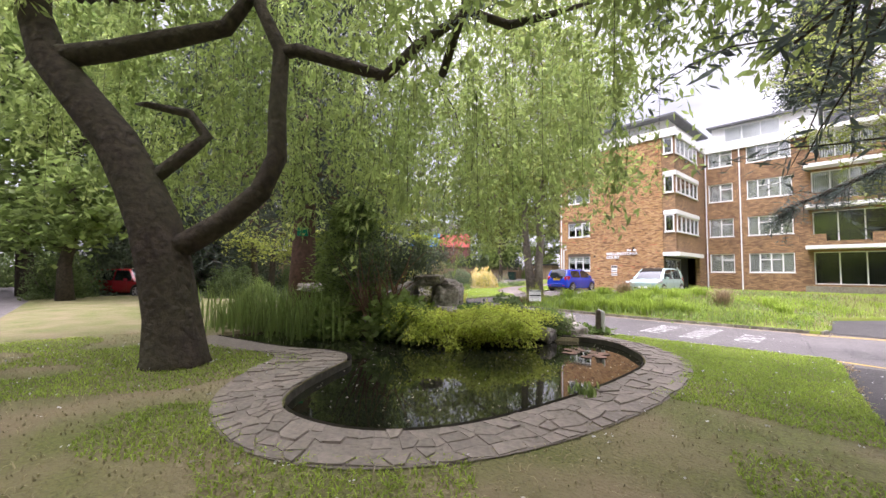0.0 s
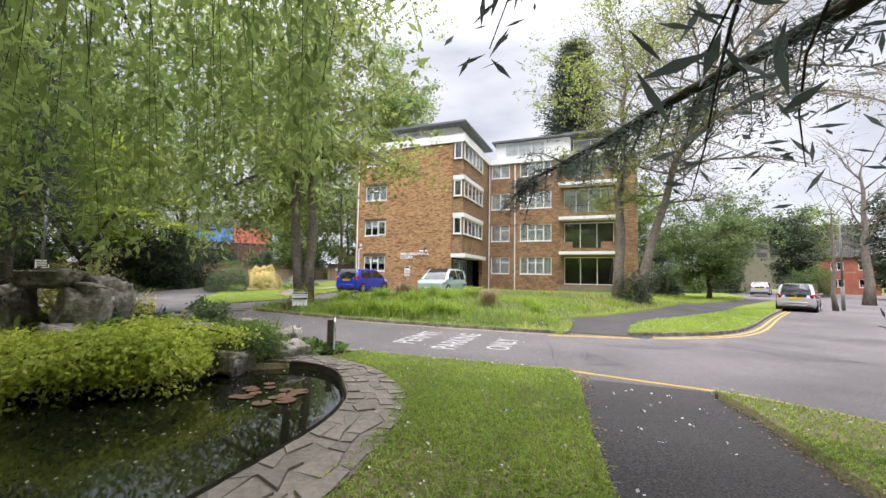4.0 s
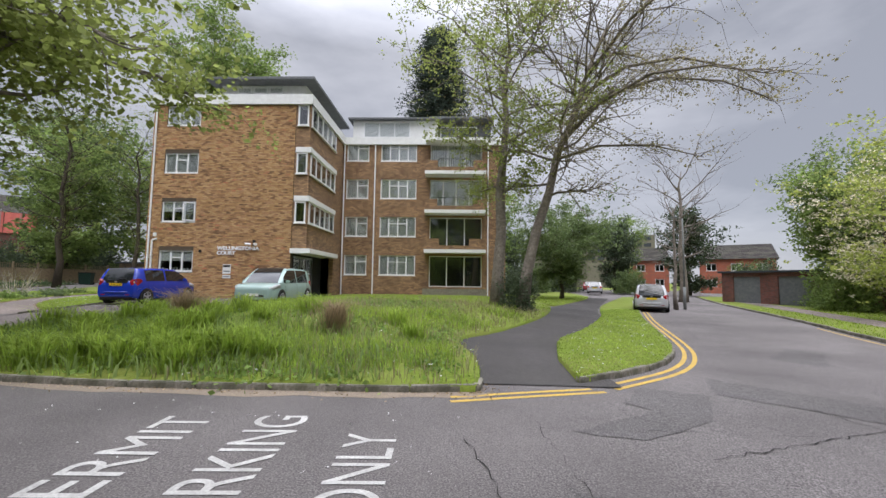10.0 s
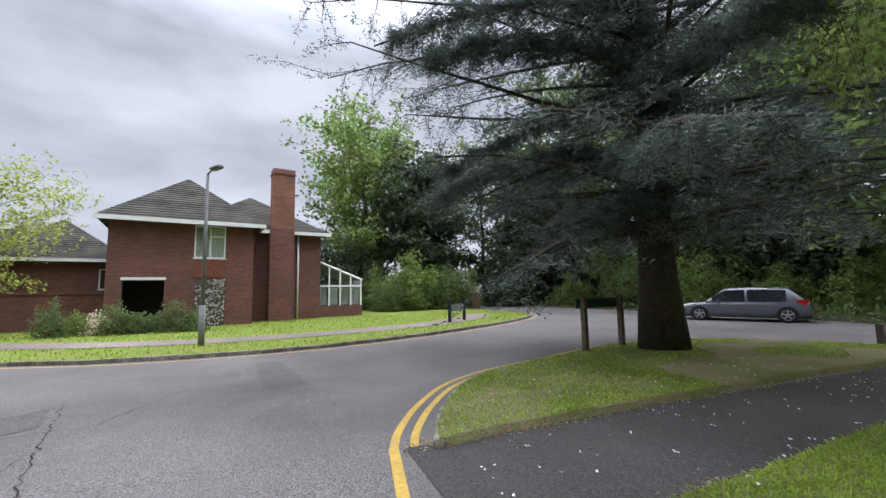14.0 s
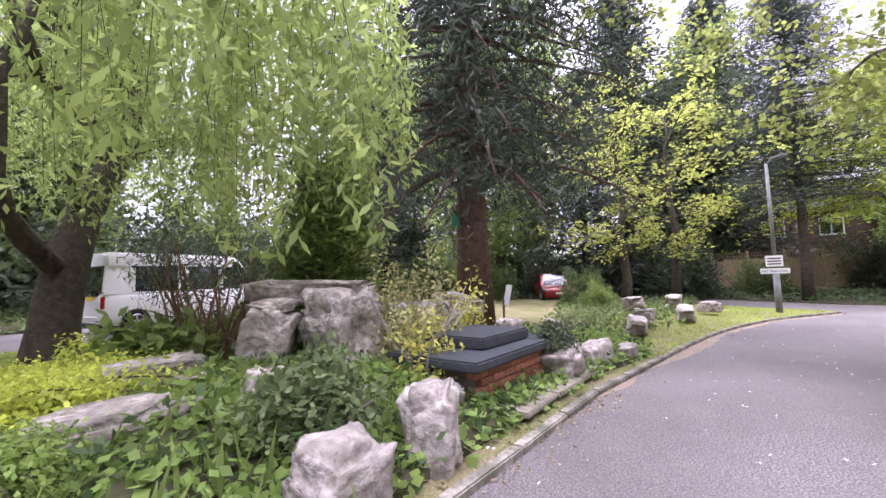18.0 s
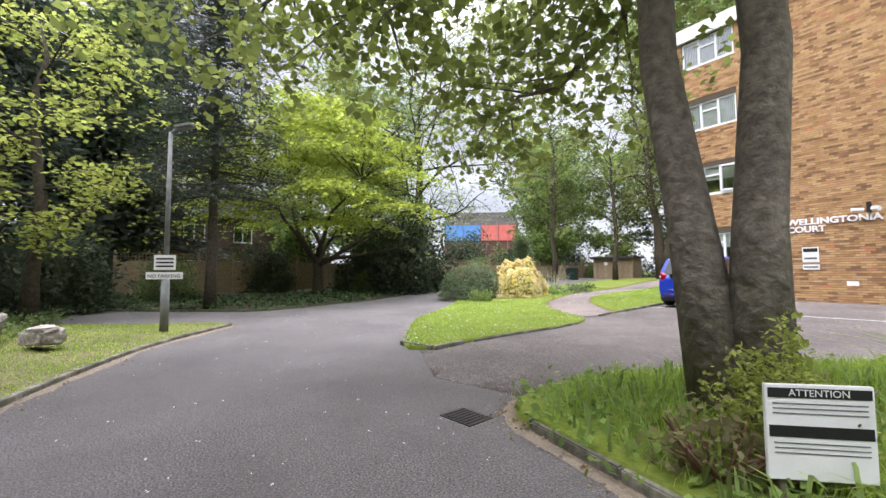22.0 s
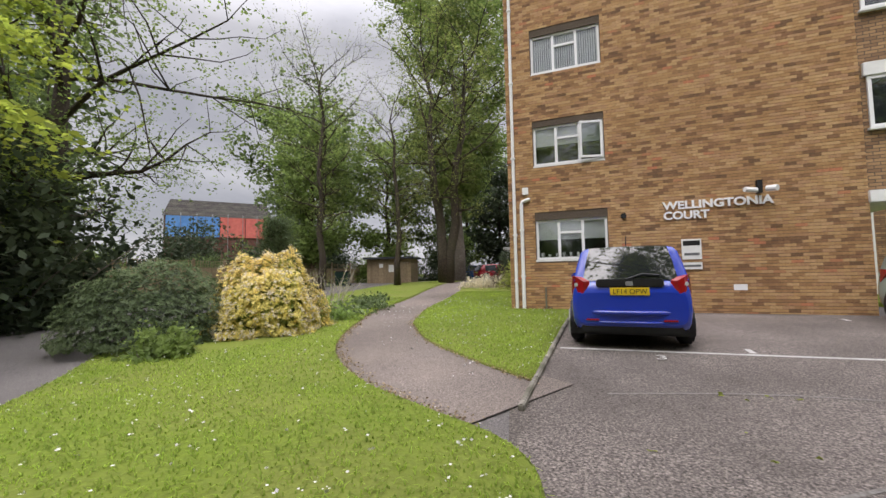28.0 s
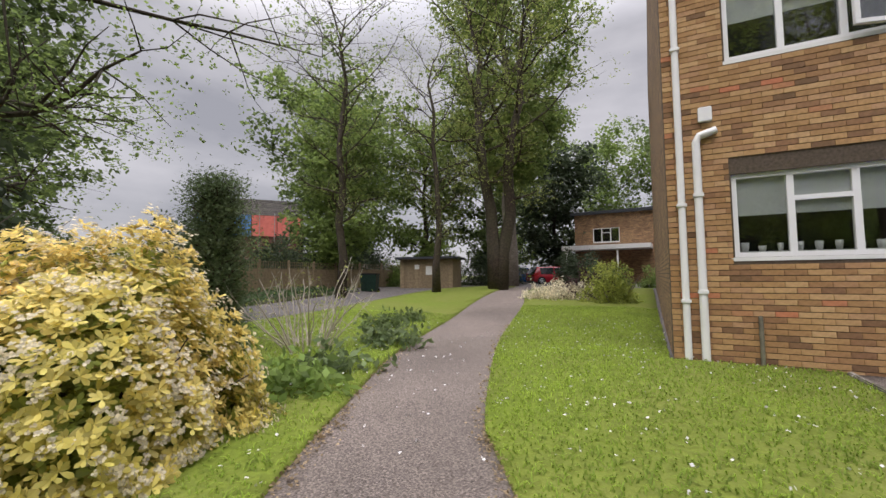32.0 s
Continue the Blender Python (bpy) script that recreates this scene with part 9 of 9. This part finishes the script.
# ---- brick house across the road ----
hs = thing("brick_house", "two-storey dark red brick house with tile roof and tall chimney", "house", (35.6, -11.0, -0.2), rz=-73.7)
def gable_roof(x0, y0, x1, y1, z, h, over=0.35, hip=2.0):
    bm = bmesh.new()
    a = [bm.verts.new(p) for p in ((x0 - over, y0 - over, z), (x1 + over, y0 - over, z), (x1 + over, y1 + over, z), (x0 - over, y1 + over, z))]
    if x1 - x0 > y1 - y0:
        r = [bm.verts.new((x0 + hip, (y0 + y1) / 2, z + h)), bm.verts.new((x1 - hip, (y0 + y1) / 2, z + h))]
        fs = ((a[0], a[1], r[1], r[0]), (a[1], a[2], r[1]), (a[2], a[3], r[0], r[1]), (a[3], a[0], r[0]))
    else:
        r = [bm.verts.new(((x0 + x1) / 2, y0 + hip, z + h)), bm.verts.new(((x0 + x1) / 2, y1 - hip, z + h))]
        fs = ((a[0], a[1], r[0]), (a[1], a[2], r[1], r[0]), (a[2], a[3], r[1]), (a[3], a[0], r[0], r[1]))
    for q in fs:
        bm.faces.new(q)
    bm.faces.new(a[::-1])
    return bm
def tiled(parent, bm, label):
    """A roof with rows of tiles standing a little proud."""
    faces = [[tuple(v.co) for v in fc.verts] for fc in bm.faces if abs(fc.normal.z) < 0.98 and fc.calc_area() > 1]
    r = part("roof", bm, M_TILE, parent, label)
    vs, fs = [], []
    for q in faces:
        q = sorted((Vector(p) for p in q), key=lambda p: p.z)
        lo, up = q[:2], q[2:]
        top = up if len(up) == 2 else up * 2
        if (lo[1] - lo[0]).dot(top[1] - top[0]) < 0:
            top = top[::-1]
        n = int(((top[0] + top[1]) / 2 - (lo[0] + lo[1]) / 2).length / 0.2)
        nm = (lo[1] - lo[0]).cross(top[0] - lo[0]).normalized()
        nm = -nm if nm.z < 0 else nm
        for k in range(n):
            a0, a1 = lo[0].lerp(top[0], k / n), lo[1].lerp(top[1], k / n)
            b0, b1 = lo[0].lerp(top[0], (k + 1) / n), lo[1].lerp(top[1], (k + 1) / n)
            i = len(vs)
            vs += [a0 + nm * 0.03, a1 + nm * 0.03, b1 + nm * 0.004, b0 + nm * 0.004, a0, a1]
            fs += [(i, i + 1, i + 2, i + 3), (i + 4, i + 5, i + 1, i)]
    raw("tile_course", vs, fs, M_TILE, parent, kind="stuff")
tile = hs
part("wall", wall_cells(0, 5.5, -0.3, 4.75, [(0.55, 2.0, -0.3, 2.2), (3.05, 4.3, 3.2, 4.75), (3.1, 4.35, 0.1, 2.3)], 0, 0.3), M_REDX, hs, "dark red brick front")
part("wall", box(5.22, 0.3, -0.3, 5.5, 3.0, 4.75), M_REDY, hs)
part("wall", box(0, 0.3, -0.3, 0.28, 9, 4.75), M_REDY, hs)
part("wall", box(5.5, 1.6, -0.3, 9.2, 1.9, 4.75), M_REDX, hs, "dark red brick side range")
part("wall", box(8.92, 1.9, -0.3, 9.2, 9, 4.75), M_REDY, hs)
part("wall", box(0.28, 8.72, -0.3, 8.92, 9, 4.75), M_REDX, hs)
# dark sheet at the back of the porch, painted in place of its shade
part("porch_backing", box(0.4, 1.4, -0.3, 2.2, 1.5, 2.3), M_SHADE, hs)
part("porch_lintel", box(0.5, -0.04, 2.2, 2.05, -0.002, 2.32), M_WHITE, hs)
M_FLINT = mat("flint", (0.42, 0.41, 0.38), (0.2, 0.19, 0.18), 0.7, 9, 0.6, island=0.4)
bm = box(3.1, 0.02, 0.1, 4.35, 0.2, 2.3)
fl = part("flint_panel", bm, M_MORTAR, hs, "panel of grey and white flints")
rf_ = random.Random(3)
vs = []
bm = bmesh.new()
for k in range(300):
    x, z, r = rf_.uniform(3.15, 4.3), rf_.uniform(0.15, 2.25), rf_.uniform(0.035, 0.06)
    bmesh.ops.create_icosphere(bm, subdivisions=1, radius=r, matrix=pose(x, 0.01, z))
part("flint_facing", bm, M_FLINT, hs)
window(hs, 3.05, 4.3, 3.2, 4.7, 0.06, lights=2, fan=(1,), blind="net", lintel=False)
part("tile_panel", box(3.05, -0.02, 2.32, 4.3, -0.003, 3.12), mat("hung_tile", (0.2, 0.075, 0.05), (0.14, 0.05, 0.035), 0.85, 14, 0.4), hs, "red hung tiles under the window")
tiled(hs, gable_roof(0, 0, 5.5, 9, 4.8, 2.6, 0.45, 2.6), "dark mossy tile roof")
tiled(hs, gable_roof(2.6, 1.6, 9.2, 9, 4.78, 2.45, 0.45, 3.2), "dark mossy tile roof")
part("fascia", box(-0.45, -0.5, 4.66, 5.95, -0.455, 4.84), M_WHITE, hs)
part("fascia", box(5.9, -0.45, 4.66, 5.95, 1.1, 4.84), M_WHITE, hs)
part("fascia", box(5.95, 1.12, 4.66, 9.65, 1.16, 4.84), M_WHITE, hs)
part("chimney", box(6.4, 0.95, -0.3, 7.6, 1.6, 4.9), M_REDX, hs, "broad brick chimney breast")
part("chimney", box(6.5, 1.0, 4.9, 7.6, 1.75, 8.15), brickmat("chimney_brick", ((0.32, 0.13, 0.07), (0.2, 0.08, 0.05)), (0.16, 0.12, 0.1)), hs, "tall orange-brown brick chimney stack")
part("chimney_cap", box(6.47, 0.96, 7.85, 7.63, 1.79, 7.93), M_REDX, hs)
part("downpipe", cyl(7.95, 1.55, 0, 4.7, 0.045, 8), M_UPVC, hs, "white downpipe", True)
part("side_window", box(5.5, 0.5, 1.2, 5.53, 1.3, 2.4), M_UPVC, hs)
part("side_window", box(5.5, 0.5, 3.3, 5.53, 1.3, 4.6), M_UPVC, hs)
cons = thing("conservatory", "white framed lean-to conservatory on a brick base", "conservatory", (35.6, -11.0, -0.2), rz=-73.7)
part("base", box(9.2, 2.2, -0.2, 11.9, 6, 0.75), M_REDX, cons)
for k in range(5):
    x = 9.25 + 0.65 * k
    part("post", box(x - 0.04, 2.2, 0.75, x + 0.04, 2.28, 3.3 - 0.26 * k), M_UPVC, cons)
    if k < 4:
        part("pane", loft([[(x + 0.05, 2.24, 0.8), (x + 0.6, 2.24, 0.8), (x + 0.6, 2.24, 3.0 - 0.26 * k), (x + 0.05, 2.24, 3.2 - 0.26 * k)], [(x + 0.05, 2.25, 0.8), (x + 0.6, 2.25, 0.8), (x + 0.6, 2.25, 3.0 - 0.26 * k), (x + 0.05, 2.25, 3.2 - 0.26 * k)]]), M_PANE, cons)
        part("transom", box(x, 2.2, 1.85, x + 0.65, 2.27, 1.95), M_UPVC, cons)
        part("blind", box(x + 0.06, 2.5, 0.8, x + 0.6, 2.52, 1.8), M_CURTAIN, cons)
part("rail", tube([(9.2, 2.24, 3.35), (11.95, 2.24, 2.25)], 0.06, 6), M_UPVC, cons)
part("glass_roof", loft([[(9.2, 2.2, 3.33), (11.95, 2.2, 2.25), (11.95, 6, 2.25), (9.2, 6, 3.33)], [(9.2, 2.2, 3.37), (11.95, 2.2, 2.29), (11.95, 6, 2.29), (9.2, 6, 3.37)]]), M_UPVC, cons)
part("end_wall", box(11.85, 2.28, 0.75, 11.9, 6, 2.25), M_PANE, cons)
gw = thing("garden_wall", "dark brick garden wall beside the house", "wall", (35.6, -11.0, -0.2), rz=-73.7, kind="structure")
part("brickwork", box(-7.2, 2.6, -0.2, -0.05, 2.85, 1.65), M_REDX, gw)
part("coping", box(-7.3, 2.55, 1.65, 0.0, 2.9, 1.73), M_REDX, gw)
wing = thing("brick_house", "lower brick wing with a hipped roof behind the garden wall", "house", (35.6, -11.0, -0.2), rz=-73.7)
part("wall", wall_cells(-6, -0.1, -0.2, 3.5, [(-1.1, -0.3, 1.9, 3.0)], 7, 7.3), M_REDX, wing)
part("wall", box(-6, 7.3, -0.2, -5.7, 13, 3.5), M_REDY, wing)
window(wing, -1.1, -0.3, 1.9, 3.0, 7.05, lights=2, lintel=False)
tiled(wing, gable_roof(-6, 7, -0.1, 13, 3.5, 2.4, 0.4, 2.4), "dark tile roof")
part("fascia", box(-6.4, 6.55, 3.36, 0.3, 6.598, 3.52), M_WHITE, wing)
gar = thing("garage", "low brick garage range across the road", "garage", (43.5, 0.5, 0), rz=-73.7)
part("wall", wall_cells(-14, 0, -0.2, 2.3, [(-13, -10.8, -0.2, 2.0), (-9.5, -7.3, -0.2, 2.0)], 0, 0.3), M_REDX, gar)
part("garage_door", box(-13, 0.1, -0.2, -10.8, 0.15, 2.0), M_LEAD, gar)
part("garage_door", box(-9.5, 0.1, -0.2, -7.3, 0.15, 2.0), M_LEAD, gar)
part("roof", box(-14.2, -0.2, 2.3, 0.2, 6, 2.45), M_FELT, gar)
for k in range(8):
    sb = shrub("garden_shrub", (33.9 + 0.2 * (k % 3) + (0.3 if k > 4 else 0), -10.2 - 0.62 * k, -0.1), (0.9, 0.9, 0.8 if k % 3 else 1.2), 140 + k, "low garden shrub before the brick house" if k != 2 else "white blossoming shrub before the brick house", (L_MID, L_FRESH, L_PALE)[k % 3] if k in (2, 1, 0, 3, 6) and k != 5 else L_MID, 700, 0.09)
def plain_house(loc, rz, w, d, h, rh, label, wallm, nwin=3, storeys=2):
    root = thing("house", label, "house", loc, "distant houses", rz=rz)
    holes = []
    for s in range(storeys):
        for k in range(nwin):
            x = w * (k + 0.5) / nwin
            holes.append((x - 0.7, x + 0.7, 0.9 + 2.6 * s, 2.1 + 2.6 * s))
    part("wall", wall_cells(0, w, -0.3, h, holes, 0, 0.25), wallm, root)
    for x0, y0, x1, y1 in ((0, 0.25, 0.25, d), (w - 0.25, 0.25, w, d), (0.25, d - 0.25, w - 0.25, d)):
        part("wall", box(x0, y0, -0.3, x1, y1, h), wallm, root)
    for a, b, z0, z1 in holes:
        window(root, a, b, z0, z1, 0.06, lights=2, fan=(), lintel=False)
    tiled(root, gable_roof(0, 0, w, d, h, rh, 0.4, 0.3), "tiled pitched roof")
    return root
plain_house((-24.5, -17.5, 0.2), 102, 10, 8, 5.3, 2.6, "brown brick house behind the boundary fence", brickmat("brown_brick", ((0.12, 0.075, 0.05), (0.08, 0.05, 0.036)), (0.1, 0.08, 0.065)))
plain_house((47, 56, 0), -25, 9, 8, 5.4, 2.6, "orange brick house far up the road", brickmat("orange_brick", ((0.42, 0.12, 0.06), (0.3, 0.09, 0.05)), (0.2, 0.13, 0.1)))
plain_house((58, 48, 0), -35, 10, 8, 5.4, 2.6, "orange brick house far up the road", bpy.data.materials["orange_brick"])
plain_house((56, 16, 0), -65, 11, 8, 5.2, 2.6, "brown brick house behind the trees", M_REDX)
far = thing("apartment_building", "long pale block of flats on the far hill", "building", (60, 120, 8))
part("wall", box(-14, 0, -12, 26, 10, 10), M_STONE, far)
for s in range(4):
    for k in range(12):
        part("window", box(-13 + 3.2 * k, -0.12, 1 + 2.4 * s, -10.6 + 3.2 * k, -0.02, 2.3 + 2.4 * s), M_GLASS, far)
flat2 = thing("apartment_building", "low brick building with a white canopy behind the flats", "building", (-5.5, 30, 0.6), rz=-4)
part("wall", wall_cells(0, 9, -0.3, 6, [(1.5, 3.6, 3.6, 4.8), (0.6, 1.3, 0.4, 2.3)], 0, 0.3), M_FACX, flat2)
part("wall", box(0, 0.3, -0.3, 0.3, 8, 6), M_FACY, flat2)
window(flat2, 1.5, 3.6, 3.6, 4.8, 0.06, lights=3, lintel=False)
part("canopy", box(-0.6, -2.2, 2.9, 6, -0.002, 3.25), M_WHITE, flat2, "white canopy slab")
for x in (-0.3, 3.6):
    part("canopy_post", box(x, -2.1, -0.2, x + 0.12, -1.98, 2.9), M_WHITE, flat2)
part("roof", box(-0.3, -0.3, 6, 9.3, 8.3, 6.25), M_FELT, flat2)
sc = thing("sheeted_house", "house under repair behind blue and red sheeting", "house", (-50, 32, 4.0), rz=51)
part("wall", box(-7, 0.3, -5, 7, 8, 6.4), M_REDX, sc)
M_BLUE = mat("blue_sheet", (0.14, 0.32, 0.7), (0.09, 0.24, 0.56), 0.6, 2, 0.4, dist=0.1)
M_RED = mat("red_sheet", (0.72, 0.2, 0.16), (0.58, 0.14, 0.12), 0.6, 2, 0.4, dist=0.1)
for k in range(4):
    part("sheet", box(-6.8 + 3.4 * k, 0.1, 3.4, -3.5 + 3.4 * k, 0.14, 6.4), M_BLUE if k < 2 else M_RED, sc, "plastic sheet on scaffolding")
for k in range(8):
    part("scaffold_pole", cyl(-7 + 2 * k, 0, 0, 6.8, 0.04, 6), M_METAL, sc)
tiled(sc, gable_roof(-7, 0.3, 7, 8, 6.4, 3, 0.2, 0.4), "dark tiled roof")

# ---- fence, shed, bins ----
fe = thing("boundary_fence", "brown panel fence with a trellis top", "fence", kind="structure")
FENCE = [(-15.2, -19.5), (-16.6, -14.4), (-17.0, -9), (-17.4, -4), (-17.8, 2), (-18, 8), (-18.2, 14), (-17, 20)]
for a, b in zip(FENCE, FENCE[1:]):
    d = math.hypot(b[0] - a[0], b[1] - a[1])
    n = max(1, round(d / 1.85))
    ang = math.degrees(math.atan2(b[1] - a[1], b[0] - a[0]))
    for k in range(n):
        x, y = a[0] + (b[0] - a[0]) * k / n, a[1] + (b[1] - a[1]) * k / n
        m = pose(x, y, 0.3, 0, 0, ang)
        if "fence_panel" not in bpy.data.meshes:
            bm = bmesh.new()
            for q in range(11):
                box(0.06, -0.012 - 0.006 * (q % 2), 0.15 * q, 1.79, 0.012, 0.15 * q + 0.156, bm=bm)
            pan = mesh_of(bm, "fence_panel", M_FENCE)
            bm = bmesh.new()
            for q in range(12):
                box(0.08 + 0.15 * q, -0.01, 1.67, 0.1 + 0.15 * q, 0.01, 2.05, bm=bm)
            for q in range(3):
                box(0.06, -0.012, 1.68 + 0.17 * q, 1.79, 0.008, 1.7 + 0.17 * q, bm=bm)
            tre = mesh_of(bm, "trellis", M_FENCE)
            pst = mesh_of(box(-0.05, -0.05, -0.4, 0.05, 0.05, 2.15, 0.008), "fence_post", M_FENCE)
        for nm_, me_ in (("fence_panel", pan), ("trellis", tre), ("fence_post", pst)):
            ob = new(nm_, me_)
            ob.parent, ob.matrix_basis = fe, m @ Matrix.Diagonal((d / n / 1.85, 1, 1, 1))
shed = thing("bin_store", "low timber bin store with flat roof and notices", "shed", (-14.2, 15.6, 0.62), rz=12)
for k in range(14):
    part("board", box(0.25 * k, 0, 0, 0.25 * k + 0.24, 0.03, 1.95), M_FENCE, shed)
part("side", box(3.47, 0.03, 0, 3.5, 2.4, 1.95), M_FENCE, shed)
part("side", box(0, 0.03, 0, 0.03, 2.4, 1.95), M_FENCE, shed)
part("roof", box(-0.25, -0.3, 1.95, 3.75, 2.6, 2.1, 0.01), M_FELT, shed)
part("notice", box(1.0, -0.02, 1.3, 1.3, -0.003, 1.6), M_WHITE, shed)
part("notice", box(1.75, -0.02, 0.95, 2.15, -0.003, 1.5), M_WHITE, shed)
for k, (x, y) in enumerate(((-13.6, 11.9), (-14.3, 12.2))):
    wb = thing("wheelie_bin", "dark green wheeled bin by the fence", "bin", (x, y, gz(x, y)), "bins", rz=20 + 9 * k)
    part("body", loft([[(-0.24, -0.28, 0.05), (0.24, -0.28, 0.05), (0.24, 0.24, 0.05), (-0.24, 0.24, 0.05)], [(-0.29, -0.36, 0.95), (0.29, -0.36, 0.95), (0.29, 0.36, 0.95), (-0.29, 0.36, 0.95)]]), mat("bin_green", (0.015, 0.04, 0.03), (0.01, 0.03, 0.02), 0.5, 8, 0.1) if not k else bpy.data.materials["bin_green"], wb)
    part("lid", box(-0.31, -0.38, 0.95, 0.31, 0.4, 1.03, 0.02), M_BLACK, wb)
    part("wheel", tube([(-0.3, 0.26, 0.1), (0.3, 0.26, 0.1)], 0.1, 10), M_TYRE, wb)

# ---- gable bricks ----
def clear_of(x0, x1, z0, z1):
    return not any(x1 > a - 0.02 and x0 < b + 0.02 and z1 > c - 0.03 and z0 < d + 0.17 for a, b, c, d in gable_holes)
vs, fs, near = [], [], 0
rg = random.Random(77)
unit = mesh_of(box(-0.111, 0, 0, 0.111, 0.05, 0.064), "brick", M_BRICKP)
half = mesh_of(box(-0.05, 0, 0, 0.05, 0.05, 0.064), "brick", M_BRICKP)
row, z = 0, 0.05
while z < TOP - 0.07:
    x = GX0 + (0.1125 if row % 2 else 0.0)
    first = True
    while x < GX1 - 0.02:
        w = 0.222
        x1 = min(x + w, GX1 - 0.003)
        pieces = [(x, x1)]
        if row % 2 and first:
            pieces.append((GX0 + 0.003, GX0 + 0.1025))
        first = False
        for a, b in pieces:
            if not clear_of(a, b, z, z + 0.064):
                cut = None
                for h in gable_holes:
                    if b > h[0] - 0.02 and a < h[1] + 0.02 and z + 0.064 > h[2] - 0.03 and z < h[3] + 0.17:
                        cut = h
                if a < cut[0] - 0.04 < b:
                    b = cut[0] - 0.022
                elif a < cut[1] + 0.04 < b:
                    a = cut[1] + 0.022
                else:
                    continue
                if b - a < 0.04:
                    continue
            d = -0.012 - rg.random() * 0.005
            if abs(b - a - 0.222) < 0.002 and near < 300 and 0.5 < a < 4.2 and 0.3 < z < 1.66 + 0.0:
                ob = new("brick", unit)
                ob.parent, ob.location = gable, ((a + b) / 2, d, z)
                near += 1
                continue
            i = len(vs)
            vs += [(a, d, z), (b, d, z), (b, d, z + 0.064), (a, d, z + 0.064), (a, 0.01, z), (b, 0.01, z), (b, 0.01, z + 0.064), (a, 0.01, z + 0.064)]
            fs += [(i, i + 1, i + 2, i + 3), (i + 3, i + 2, i + 6, i + 7), (i + 1, i, i + 4, i + 5), (i, i + 3, i + 7, i + 4), (i + 2, i + 1, i + 5, i + 6)]
        x += 0.2255
    z += 0.0745
    row += 1
raw("brickwork", vs, fs, M_GABLE, gable, "mixed yellow and brown bricks", kind="stuff")
